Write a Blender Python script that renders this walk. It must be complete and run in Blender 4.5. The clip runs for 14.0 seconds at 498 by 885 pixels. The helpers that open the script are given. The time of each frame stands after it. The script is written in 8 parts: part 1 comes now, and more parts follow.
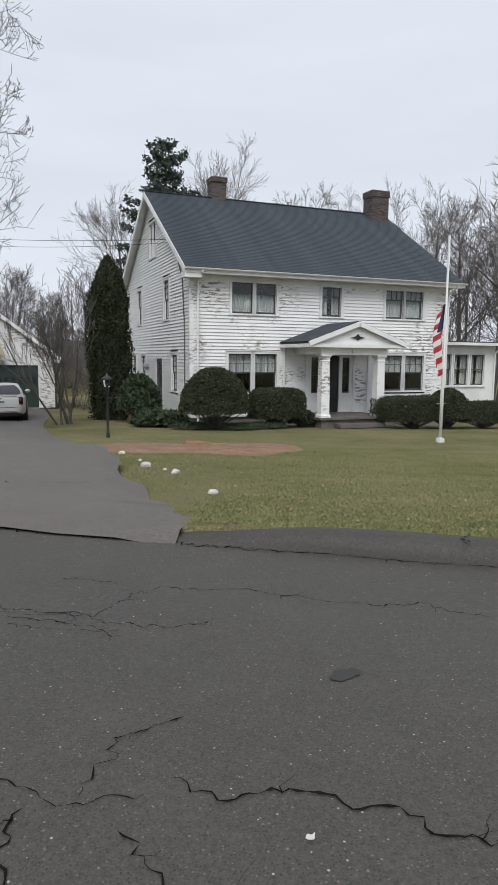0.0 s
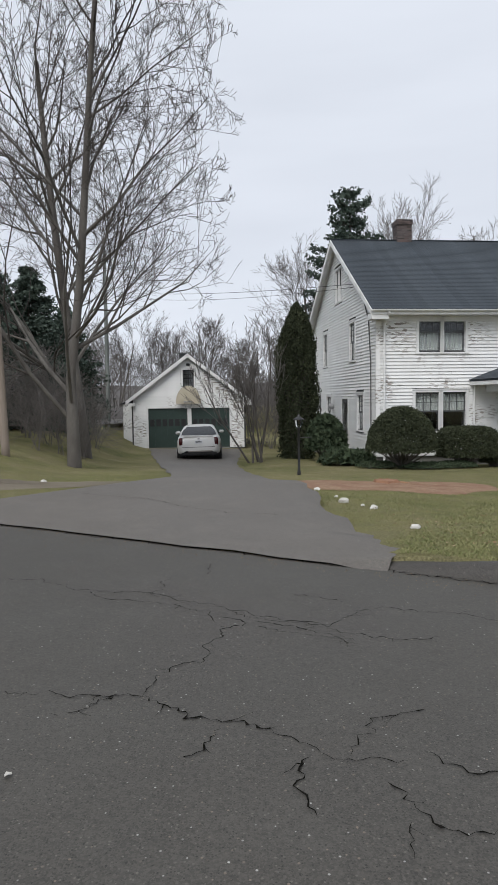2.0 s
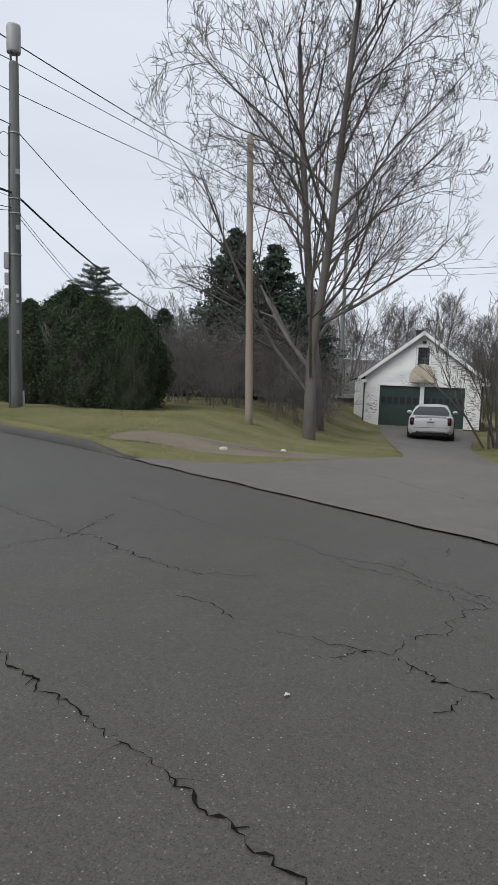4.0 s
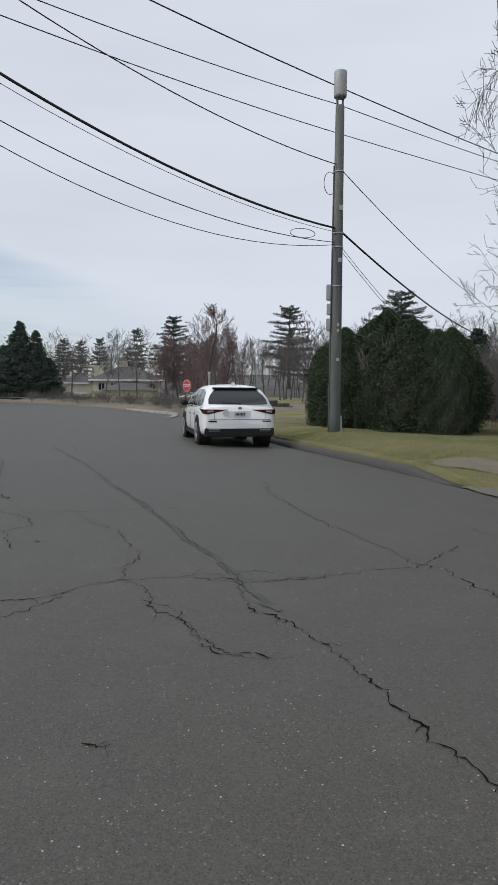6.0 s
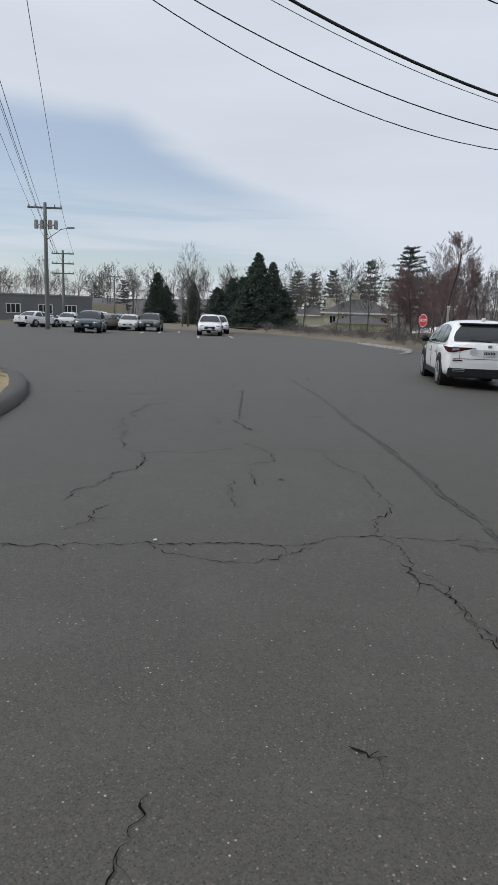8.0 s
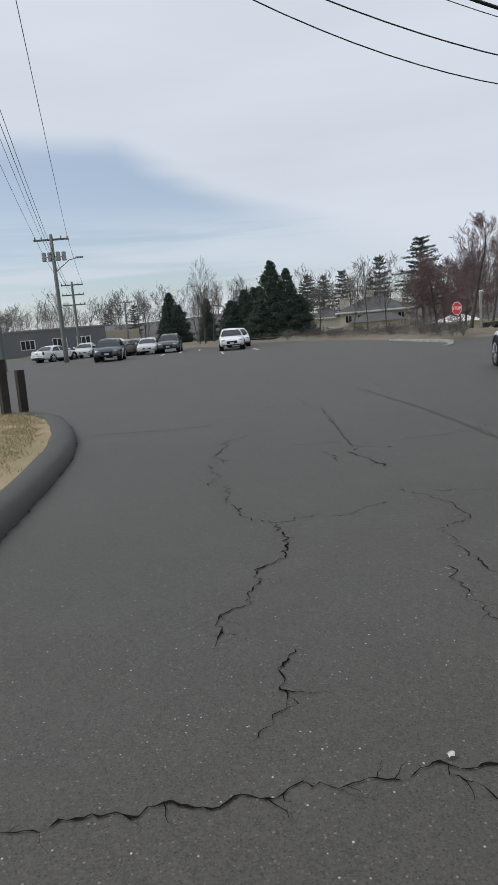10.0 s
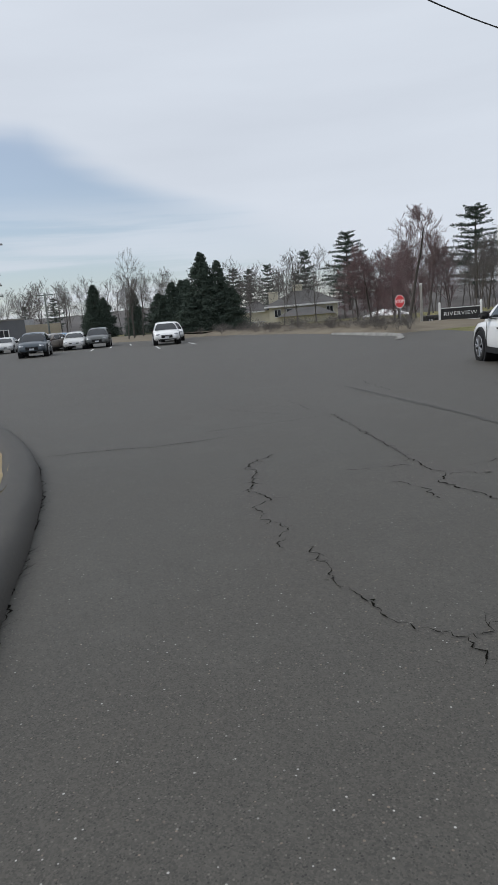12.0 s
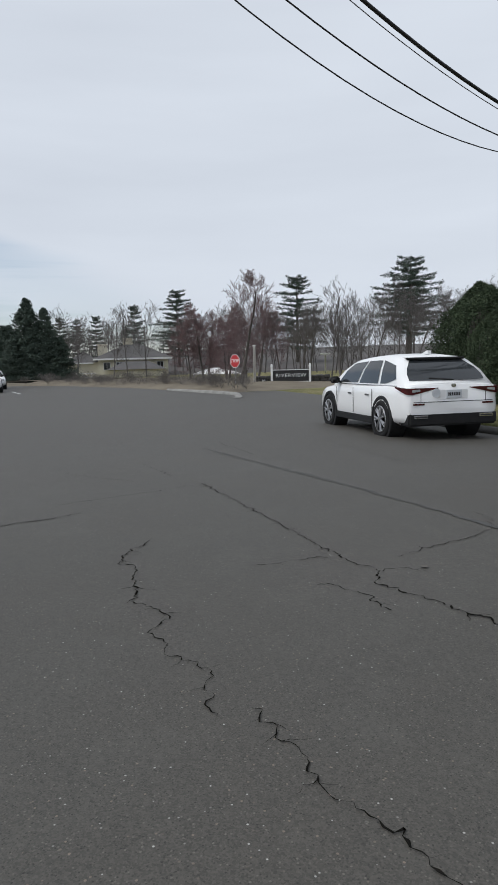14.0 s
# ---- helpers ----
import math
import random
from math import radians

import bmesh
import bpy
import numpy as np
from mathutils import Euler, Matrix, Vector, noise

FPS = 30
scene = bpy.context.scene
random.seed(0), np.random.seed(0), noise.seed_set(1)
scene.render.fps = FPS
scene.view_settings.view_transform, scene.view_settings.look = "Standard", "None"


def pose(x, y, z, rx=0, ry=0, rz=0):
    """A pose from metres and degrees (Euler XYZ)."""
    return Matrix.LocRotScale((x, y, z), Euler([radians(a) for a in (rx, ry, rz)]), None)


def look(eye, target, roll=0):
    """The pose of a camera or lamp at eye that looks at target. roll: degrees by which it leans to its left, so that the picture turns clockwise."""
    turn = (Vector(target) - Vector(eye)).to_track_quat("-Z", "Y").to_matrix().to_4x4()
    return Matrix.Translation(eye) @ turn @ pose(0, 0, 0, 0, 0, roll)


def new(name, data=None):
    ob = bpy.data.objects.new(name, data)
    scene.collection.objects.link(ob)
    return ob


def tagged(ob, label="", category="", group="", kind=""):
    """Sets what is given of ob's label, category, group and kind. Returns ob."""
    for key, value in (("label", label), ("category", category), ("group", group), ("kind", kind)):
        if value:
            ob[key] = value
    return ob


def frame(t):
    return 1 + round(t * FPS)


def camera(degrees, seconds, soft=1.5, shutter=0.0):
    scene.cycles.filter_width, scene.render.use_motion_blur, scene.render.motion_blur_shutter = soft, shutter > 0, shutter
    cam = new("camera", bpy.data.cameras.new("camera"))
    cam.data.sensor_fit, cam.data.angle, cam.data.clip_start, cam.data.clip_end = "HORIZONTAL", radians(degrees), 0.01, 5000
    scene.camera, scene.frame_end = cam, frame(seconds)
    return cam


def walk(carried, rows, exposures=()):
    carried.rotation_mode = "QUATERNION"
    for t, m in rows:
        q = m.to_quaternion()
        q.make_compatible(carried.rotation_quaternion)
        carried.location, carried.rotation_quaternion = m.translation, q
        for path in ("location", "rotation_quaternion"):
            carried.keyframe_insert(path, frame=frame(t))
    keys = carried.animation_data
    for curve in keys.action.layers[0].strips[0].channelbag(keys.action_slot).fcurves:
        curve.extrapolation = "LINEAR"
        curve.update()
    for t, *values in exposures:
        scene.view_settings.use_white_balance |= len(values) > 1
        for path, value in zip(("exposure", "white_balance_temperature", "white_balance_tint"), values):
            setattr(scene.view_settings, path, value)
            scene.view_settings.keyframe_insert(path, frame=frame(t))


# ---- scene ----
cam = camera(41.7, 14.0)
PATH = [
    (0, (-0.782, -0.622, 1.24), (-0.244, 1.287, 0.983), 0.5),
    (0.5, (-0.827, -0.823, 1.238), (-0.314, 1.097, 1.013), 1.2),
    (1, (-0.883, -0.927, 1.253), (-0.509, 1.027, 1.044), 1.1),
    (1.5, (-0.99, -0.995, 1.261), (-0.776, 0.987, 1.09), 0.8),
    (2, (-1.125, -1.08, 1.268), (-1.12, 0.916, 1.132), -0.8),
    (2.2, (-1.16, -1.115, 1.271), (-1.2, 0.879, 1.121), -0.0),
    (4.3, (-1.318, -1.512, 1.373), (-2.102, 0.315, 1.159), 1.3),
    (4.5, (-1.371, -1.529, 1.382), (-2.246, 0.259, 1.19), 1.0),
    (5, (-1.568, -1.48, 1.354), (-2.73, 0.139, 1.183), -0.4),
    (5.5, (-1.639, -1.51, 1.36), (-2.943, -0.002, 1.203), 0.2),
    (6, (-1.701, -1.51, 1.35), (-3.12, -0.11, 1.186), 0.4),
    (6.5, (-1.756, -1.512, 1.338), (-3.225, -0.17, 1.135), 1.0),
    (7, (-1.818, -1.515, 1.331), (-3.335, -0.24, 1.067), -0.2),
    (7.5, (-2.004, -1.441, 1.325), (-3.661, -0.373, 0.99), -1.9),
    (8, (-2.305, -1.396, 1.329), (-4.082, -0.559, 0.955), 1.9),
    (8.2, (-2.521, -1.424, 1.313), (-4.333, -0.643, 0.983), 2.2),
    (10.3, (-4.821, -1.516, 1.32), (-6.626, -0.725, 0.981), -5.3),
    (10.5, (-5.057, -1.535, 1.302), (-6.859, -0.721, 1.001), -4.8),
    (11, (-5.67, -1.509, 1.298), (-7.455, -0.662, 0.982), -6.5),
    (11.5, (-6.212, -1.554, 1.309), (-7.968, -0.659, 0.968), -1.3),
    (12, (-6.688, -1.562, 1.33), (-8.39, -0.582, 0.955), -4.7),
    (12.5, (-7.093, -1.499, 1.348), (-8.764, -0.463, 0.985), -1.6),
    (13, (-7.474, -1.445, 1.363), (-9.053, -0.254, 1.059), -3.2),
    (13.5, (-7.765, -1.332, 1.355), (-9.384, -0.18, 1.127), -2.8),
    (14, (-7.965, -1.228, 1.343), (-9.356, 0.189, 1.104), -1.5),
]
walk(cam, [(t, look(eye, target, roll)) for t, eye, target, roll in PATH], [(0, 0.14, 6330, 10), (2.2, 0.14, 6330, 10), (4.5, 0.10, 6280, 9), (6, 0.02, 6270, 9), (14, 0.0, 6250, 8.5)])

# ---- light: an overcast sky with a thin blue gap low in the west, and a broad soft sun ----
SUN_ELEV, SUN_AZ = radians(48), radians(205)      # azimuth clockwise from +y
world = bpy.data.worlds.new("sky")
scene.world = world
world.use_nodes = True
wn, wl = world.node_tree.nodes, world.node_tree.links
wn.clear()
w_out, w_bg = wn.new("ShaderNodeOutputWorld"), wn.new("ShaderNodeBackground")
sky = wn.new("ShaderNodeTexSky")
sky.sky_type, sky.sun_disc = "NISHITA", False
sky.sun_elevation, sky.sun_rotation = SUN_ELEV, SUN_AZ
sky_dim = wn.new("ShaderNodeVectorMath")
sky_dim.operation = "SCALE"
sky_dim.inputs["Scale"].default_value = 0.11
wl.new(sky.outputs[0], sky_dim.inputs[0])
w_co = wn.new("ShaderNodeTexCoord")
w_map = wn.new("ShaderNodeMapping")
w_map.inputs["Scale"].default_value = (1.0, 1.0, 6.0)
wl.new(w_co.outputs["Generated"], w_map.inputs[0])
w_noise = wn.new("ShaderNodeTexNoise")
w_noise.inputs["Scale"].default_value, w_noise.inputs["Detail"].default_value = 1.6, 4
wl.new(w_map.outputs[0], w_noise.inputs["Vector"])


def w_math(op, a, b, c=None):
    n = wn.new("ShaderNodeMath")
    n.operation = op
    for k, v in enumerate((a, b, c)):
        if isinstance(v, (int, float)):
            n.inputs[k].default_value = v
        elif v is not None:
            wl.new(v, n.inputs[k])
    return n.outputs[0]


def w_range(v, lo, hi, a=0.0, b=1.0):
    n = wn.new("ShaderNodeMapRange")
    n.interpolation_type = "SMOOTHSTEP"
    for key, x in (("From Min", lo), ("From Max", hi), ("To Min", a), ("To Max", b)):
        n.inputs[key].default_value = x
    wl.new(v, n.inputs["Value"])
    return n.outputs[0]


# the gap lies low in the west under a long cloud edge that slopes down to the north, with thin streaks in it
w_sep = wn.new("ShaderNodeSeparateXYZ")
wl.new(w_co.outputs["Generated"], w_sep.inputs[0])
w_edge = w_math("MULTIPLY_ADD", w_math("MAXIMUM", w_sep.outputs["Y"], 0.24), -0.47, 0.395)
w_depth = w_math("SUBTRACT", w_edge, w_sep.outputs["Z"])
w_depth = w_math("MULTIPLY_ADD", w_math("SUBTRACT", w_noise.outputs["Fac"], 0.5), 0.12, w_depth)
w_gap = w_math("MULTIPLY", w_range(w_depth, -0.01, 0.05), w_range(w_sep.outputs["X"], -0.35, -0.65))
w_thin = wn.new("ShaderNodeMapping")
w_thin.inputs["Scale"].default_value = (1.2, 1.2, 19.0)
wl.new(w_co.outputs["Generated"], w_thin.inputs[0])
w_streak = wn.new("ShaderNodeTexNoise")
w_streak.inputs["Scale"].default_value, w_streak.inputs["Detail"].default_value = 2.1, 5
wl.new(w_thin.outputs[0], w_streak.inputs["Vector"])
w_veil = w_math("MULTIPLY", w_range(w_streak.outputs["Fac"], 0.38, 0.60), w_range(w_sep.outputs["Z"], 0.20, 0.12))
w_open = w_math("MULTIPLY", w_gap, w_math("MULTIPLY_ADD", w_veil, -0.7, 1.0))
w_cov = w_math("MULTIPLY_ADD", w_open, -0.62, 0.97)
w_ramp = wn.new("ShaderNodeValToRGB")
w_ramp.color_ramp.elements[0].position, w_ramp.color_ramp.elements[0].color = 0.25, (0.64, 0.668, 0.725, 1)
w_ramp.color_ramp.elements[1].position, w_ramp.color_ramp.elements[1].color = 0.75, (0.735, 0.765, 0.822, 1)
wl.new(w_noise.outputs["Fac"], w_ramp.inputs[0])
w_mix = wn.new("ShaderNodeMix")
w_mix.data_type = "RGBA"
wl.new(w_cov, w_mix.inputs["Factor"])
wl.new(sky_dim.outputs[0], w_mix.inputs["A"])
wl.new(w_ramp.outputs[0], w_mix.inputs["B"])
wl.new(w_mix.outputs["Result"], w_bg.inputs["Color"])
w_bg.inputs["Strength"].default_value = 1.0
wl.new(w_bg.outputs[0], w_out.inputs[0])
sun = new("sun", bpy.data.lights.new("sun", "SUN"))
sun.data.energy, sun.data.angle, sun.data.color = 2.1, radians(35), (1.0, 0.97, 0.93)
sun.matrix_world = look((0, 0, 0), (-math.sin(SUN_AZ) * math.cos(SUN_ELEV), -math.cos(SUN_AZ) * math.cos(SUN_ELEV), -math.sin(SUN_ELEV)))
sun.location = (0, 0, 60)

# ---- materials ----


def bare_material(name):
    m = bpy.data.materials.new(name)
    m.use_nodes = True
    nt = m.node_tree
    return m, nt.nodes, nt.links, nt.nodes["Principled BSDF"]


def noise_fac(nodes, links, vec, scale, detail=4, lo=0.35, hi=0.65, stretch=None):
    if stretch:
        mp = nodes.new("ShaderNodeMapping")
        mp.inputs["Scale"].default_value = stretch
        links.new(vec, mp.inputs[0])
        vec = mp.outputs[0]
    n = nodes.new("ShaderNodeTexNoise")
    n.inputs["Scale"].default_value, n.inputs["Detail"].default_value = scale, detail
    links.new(vec, n.inputs["Vector"])
    r = nodes.new("ShaderNodeMapRange")
    r.inputs["From Min"].default_value, r.inputs["From Max"].default_value = lo, hi
    links.new(n.outputs["Fac"], r.inputs["Value"])
    return r.outputs[0]


def mixed(nodes, links, fac, a, b):
    mx = nodes.new("ShaderNodeMix")
    mx.data_type = "RGBA"
    links.new(fac, mx.inputs["Factor"])
    for key, v in (("A", a), ("B", b)):
        if isinstance(v, tuple):
            mx.inputs[key].default_value = (*v, 1)
        else:
            links.new(v, mx.inputs[key])
    return mx.outputs["Result"]


def times(nodes, links, a, b):
    mt = nodes.new("ShaderNodeMath")
    mt.operation = "MULTIPLY"
    links.new(a, mt.inputs[0])
    if isinstance(b, (int, float)):
        mt.inputs[1].default_value = b
    else:
        links.new(b, mt.inputs[1])
    return mt.outputs[0]


def bumped(nodes, links, shader, fac, strength, dist=0.01):
    b = nodes.new("ShaderNodeBump")
    b.inputs["Strength"].default_value, b.inputs["Distance"].default_value = strength, dist
    links.new(fac, b.inputs["Height"])
    links.new(b.outputs[0], shader.inputs["Normal"])


def surf(name, a, b, scale=3.0, rough=0.7, metal=0.0, fine=40.0, bump=0.3, fine_mix=0.25, stretch=None, spec=0.5, coat=0.0):
    """Two tones at a coarse scale, a fine grain over them, and relief from the grain."""
    m, nodes, links, sh = bare_material(name)
    pos = nodes.new("ShaderNodeNewGeometry").outputs["Position"]
    coarse = noise_fac(nodes, links, pos, scale, 5, 0.32, 0.68, stretch)
    grain = noise_fac(nodes, links, pos, fine, 4, 0.3, 0.7, stretch)
    col = mixed(nodes, links, coarse, a, b)
    dark = tuple(v * 0.62 for v in a)
    col = mixed(nodes, links, times(nodes, links, grain, fine_mix), col, dark)
    links.new(col, sh.inputs["Base Color"])
    sh.inputs["Roughness"].default_value, sh.inputs["Metallic"].default_value = rough, metal
    sh.inputs["Specular IOR Level"].default_value = spec
    sh.inputs["Coat Weight"].default_value = coat
    if bump:
        bumped(nodes, links, sh, grain, bump, 0.004)
    return m


def cells(nodes, links, vec, scale, lo, hi, edge=None):
    """A random value for each stone of a packed surface; with an edge, zero outside each stone's middle."""
    vor = nodes.new("ShaderNodeTexVoronoi")
    vor.inputs["Scale"].default_value = scale
    links.new(vec, vor.inputs["Vector"])
    pick = nodes.new("ShaderNodeSeparateColor")
    links.new(vor.outputs["Color"], pick.inputs[0])
    few = nodes.new("ShaderNodeMapRange")
    few.inputs["From Min"].default_value, few.inputs["From Max"].default_value = lo, hi
    links.new(pick.outputs[0], few.inputs["Value"])
    if edge is None:
        return few.outputs[0]
    near = nodes.new("ShaderNodeMapRange")
    near.inputs["From Min"].default_value, near.inputs["From Max"].default_value = edge + 0.10, edge
    links.new(vor.outputs["Distance"], near.inputs["Value"])
    return times(nodes, links, near.outputs[0], few.outputs[0])


def asphalt_material(name, tone, patch, speck):
    """Worn asphalt: broad stains, hand-sized mottling, a packed grain of small stones, a few pale ones."""
    m, nodes, links, sh = bare_material(name)
    pos = nodes.new("ShaderNodeNewGeometry").outputs["Position"]
    stain = noise_fac(nodes, links, pos, 0.35, 6, 0.3, 0.7)
    col = mixed(nodes, links, stain, tone, patch)
    warm = noise_fac(nodes, links, pos, 0.8, 5, 0.42, 0.72)
    col = mixed(nodes, links, times(nodes, links, warm, 0.4), col, (tone[0] * 1.12, tone[1] * 0.98, tone[2] * 0.88))
    mid = noise_fac(nodes, links, pos, 6, 7, 0.3, 0.75)
    col = mixed(nodes, links, times(nodes, links, mid, 0.45), col, tuple(v * 0.62 for v in tone))
    worn = noise_fac(nodes, links, pos, 2.3, 7, 0.52, 0.72)
    col = mixed(nodes, links, times(nodes, links, worn, 0.35), col, tuple(v * 1.45 for v in patch))
    grain = cells(nodes, links, pos, 165, 0.0, 1.0)
    clump = noise_fac(nodes, links, pos, 34, 4, 0.36, 0.66)
    col = mixed(nodes, links, times(nodes, links, clump, 0.55), col, tuple(v * 0.55 for v in tone))
    col = mixed(nodes, links, times(nodes, links, grain, 0.72), col, tuple(v * 2.0 for v in tone))
    pits = cells(nodes, links, pos, 110, 0.60, 0.95, 0.30)
    col = mixed(nodes, links, times(nodes, links, pits, 0.8), col, tuple(v * 0.3 for v in tone))
    stones = cells(nodes, links, pos, 80, 0.72, 1.0, 0.24)
    col = mixed(nodes, links, times(nodes, links, stones, 0.75), col, tuple(v * 3.4 for v in tone))
    brown = cells(nodes, links, pos, 60, 0.90, 1.0, 0.20)
    col = mixed(nodes, links, times(nodes, links, brown, 0.6), col, (speck[0] * 0.5, speck[1] * 0.40, speck[2] * 0.33))
    pale = cells(nodes, links, pos, 52, 0.93, 1.0, 0.14)
    col = mixed(nodes, links, times(nodes, links, pale, 0.85), col, speck)
    links.new(col, sh.inputs["Base Color"])
    sh.inputs["Roughness"].default_value = 0.66
    sh.inputs["Specular IOR Level"].default_value = 0.48
    bumped(nodes, links, sh, grain, 0.30, 0.004)
    return m


def grass_material(name):
    m, nodes, links, sh = bare_material(name)
    pos = nodes.new("ShaderNodeNewGeometry").outputs["Position"]
    big = noise_fac(nodes, links, pos, 0.45, 5, 0.36, 0.62)
    col = mixed(nodes, links, big, (0.165, 0.172, 0.075), (0.33, 0.285, 0.17))
    mid = noise_fac(nodes, links, pos, 3.2, 6, 0.42, 0.66)
    col = mixed(nodes, links, mid, col, (0.27, 0.25, 0.115))
    fine = noise_fac(nodes, links, pos, 55, 4, 0.35, 0.68)
    col = mixed(nodes, links, times(nodes, links, fine, 0.6), col, (0.05, 0.055, 0.02))
    links.new(col, sh.inputs["Base Color"])
    sh.inputs["Roughness"].default_value = 0.95
    sh.inputs["Specular IOR Level"].default_value = 0.1
    bumped(nodes, links, sh, fine, 0.8, 0.03)
    return m


def clapboard_material(name, worn):
    """White paint, peeled to grey wood in flakes that run along the boards."""
    m, nodes, links, sh = bare_material(name)
    pos = nodes.new("ShaderNodeNewGeometry").outputs["Position"]
    where = noise_fac(nodes, links, pos, 0.75, 4, 0.60 - worn, 0.72 - worn)
    flake = noise_fac(nodes, links, pos, 4.5, 7, 0.52, 0.56, (1.0, 1.0, 4.0))
    peel = times(nodes, links, where, flake)
    dirt = noise_fac(nodes, links, pos, 1.4, 6, 0.35, 0.75, (1, 1, 0.35))
    paint = mixed(nodes, links, times(nodes, links, dirt, 0.35), (0.80, 0.80, 0.79), (0.60, 0.60, 0.59))
    own = times(nodes, links, nodes.new("ShaderNodeObjectInfo").outputs["Random"], 0.3)
    paint = mixed(nodes, links, own, paint, (0.62, 0.62, 0.61))
    grain = noise_fac(nodes, links, pos, 18, 5, 0.3, 0.7, (0.4, 0.4, 6))
    wood = mixed(nodes, links, grain, (0.20, 0.17, 0.145), (0.36, 0.33, 0.30))
    links.new(mixed(nodes, links, peel, paint, wood), sh.inputs["Base Color"])
    sh.inputs["Roughness"].default_value = 0.62
    sh.inputs["Specular IOR Level"].default_value = 0.35
    bumped(nodes, links, sh, peel, 0.4, -0.004)
    return m


def shingle_material(name):
    m, nodes, links, sh = bare_material(name)
    co = nodes.new("ShaderNodeTexCoord").outputs["Object"]
    br = nodes.new("ShaderNodeTexBrick")
    br.inputs["Scale"].default_value = 1.0
    br.inputs["Brick Width"].default_value, br.inputs["Row Height"].default_value = 0.3, 0.125
    br.inputs["Mortar Size"].default_value = 0.004
    br.inputs["Color1"].default_value, br.inputs["Color2"].default_value = (0.026, 0.034, 0.044, 1), (0.042, 0.053, 0.066, 1)
    br.inputs["Mortar"].default_value = (0.014, 0.016, 0.018, 1)
    links.new(co, br.inputs["Vector"])
    big = noise_fac(nodes, links, co, 0.8, 5, 0.3, 0.75)
    links.new(mixed(nodes, links, times(nodes, links, big, 0.5), br.outputs["Color"], (0.055, 0.066, 0.074)), sh.inputs["Base Color"])
    sh.inputs["Roughness"].default_value = 0.9
    fine = noise_fac(nodes, links, co, 70, 3, 0.3, 0.7)
    bumped(nodes, links, sh, fine, 0.5, 0.004)
    return m


def brick_material(name):
    m, nodes, links, sh = bare_material(name)
    pos = nodes.new("ShaderNodeNewGeometry").outputs["Position"]
    rnd = nodes.new("ShaderNodeNewGeometry").outputs["Random Per Island"]
    ramp = nodes.new("ShaderNodeValToRGB")
    ramp.color_ramp.elements[0].color, ramp.color_ramp.elements[1].color = (0.045, 0.036, 0.034, 1), (0.135, 0.100, 0.092, 1)
    links.new(rnd, ramp.inputs[0])
    soot = noise_fac(nodes, links, pos, 2.5, 5, 0.4, 0.7)
    links.new(mixed(nodes, links, times(nodes, links, soot, 0.7), ramp.outputs[0], (0.10, 0.09, 0.09)), sh.inputs["Base Color"])
    sh.inputs["Roughness"].default_value = 0.9
    bumped(nodes, links, sh, noise_fac(nodes, links, pos, 60, 3), 0.5, 0.005)
    return m


def leaf_material(name, a, b, rough=0.7):
    m, nodes, links, sh = bare_material(name)
    geo = nodes.new("ShaderNodeNewGeometry")
    fac = noise_fac(nodes, links, geo.outputs["Position"], 1.7, 4, 0.3, 0.7)
    col = mixed(nodes, links, geo.outputs["Random Per Island"], a, b)
    col = mixed(nodes, links, times(nodes, links, fac, 0.45), col, tuple(v * 0.55 for v in a))
    links.new(col, sh.inputs["Base Color"])
    sh.inputs["Roughness"].default_value = rough
    sh.inputs["Specular IOR Level"].default_value = 0.12
    return m


def glass_material(name, tint=(0.75, 0.8, 0.8), rough=0.03):
    m, nodes, links, sh = bare_material(name)
    sh.inputs["Base Color"].default_value = (*tint, 1)
    sh.inputs["Transmission Weight"].default_value = 1.0
    sh.inputs["IOR"].default_value = 1.45
    pos = nodes.new("ShaderNodeNewGeometry").outputs["Position"]
    wave = noise_fac(nodes, links, pos, 2.2, 3, 0.2, 0.8)
    sh.inputs["Roughness"].default_value = rough
    bumped(nodes, links, sh, wave, 0.08, 0.01)
    return m


ASPHALT = asphalt_material("street_asphalt", (0.0435, 0.0400, 0.0340), (0.0600, 0.0575, 0.0505), (0.52, 0.51, 0.48))
DRIVE = asphalt_material("driveway_asphalt", (0.080, 0.073, 0.064), (0.135, 0.120, 0.103), (0.46, 0.43, 0.38))
KERB = asphalt_material("kerb_asphalt", (0.034, 0.031, 0.027), (0.050, 0.045, 0.040), (0.26, 0.24, 0.21))
CRACK = surf("crack_fill", (0.009, 0.009, 0.008), (0.020, 0.018, 0.016), 14, 1.0, bump=0.2, spec=0.0)
SEALED = surf("old_sealed_crack", (0.052, 0.052, 0.050), (0.085, 0.082, 0.076), 3, 0.9, fine=60)
GRASS = grass_material("lawn_grass")
DIRT = surf("red_soil", (0.21, 0.105, 0.060), (0.30, 0.205, 0.125), 2.6, 0.95, fine=16, bump=1.0, fine_mix=0.65)
BRUSH = surf("dry_brush_ground", (0.175, 0.148, 0.105), (0.115, 0.094, 0.068), 0.8, 0.95, fine=14, bump=0.9, fine_mix=0.4)
WOODS = surf("far_wooded_slope", (0.068, 0.062, 0.060), (0.105, 0.094, 0.089), 0.15, 0.95, fine=1.2, bump=0.0, fine_mix=0.5)
SIDING = clapboard_material("peeling_white_clapboard", 0.125)
SIDING_SOUND = clapboard_material("white_clapboard", -0.07)
TRIM = surf("white_trim_paint", (0.79, 0.79, 0.78), (0.66, 0.66, 0.65), 1.8, 0.5, fine=25, bump=0.08, fine_mix=0.12)
SASH = surf("dark_sash_paint", (0.045, 0.048, 0.050), (0.085, 0.088, 0.088), 5, 0.5, bump=0.05)
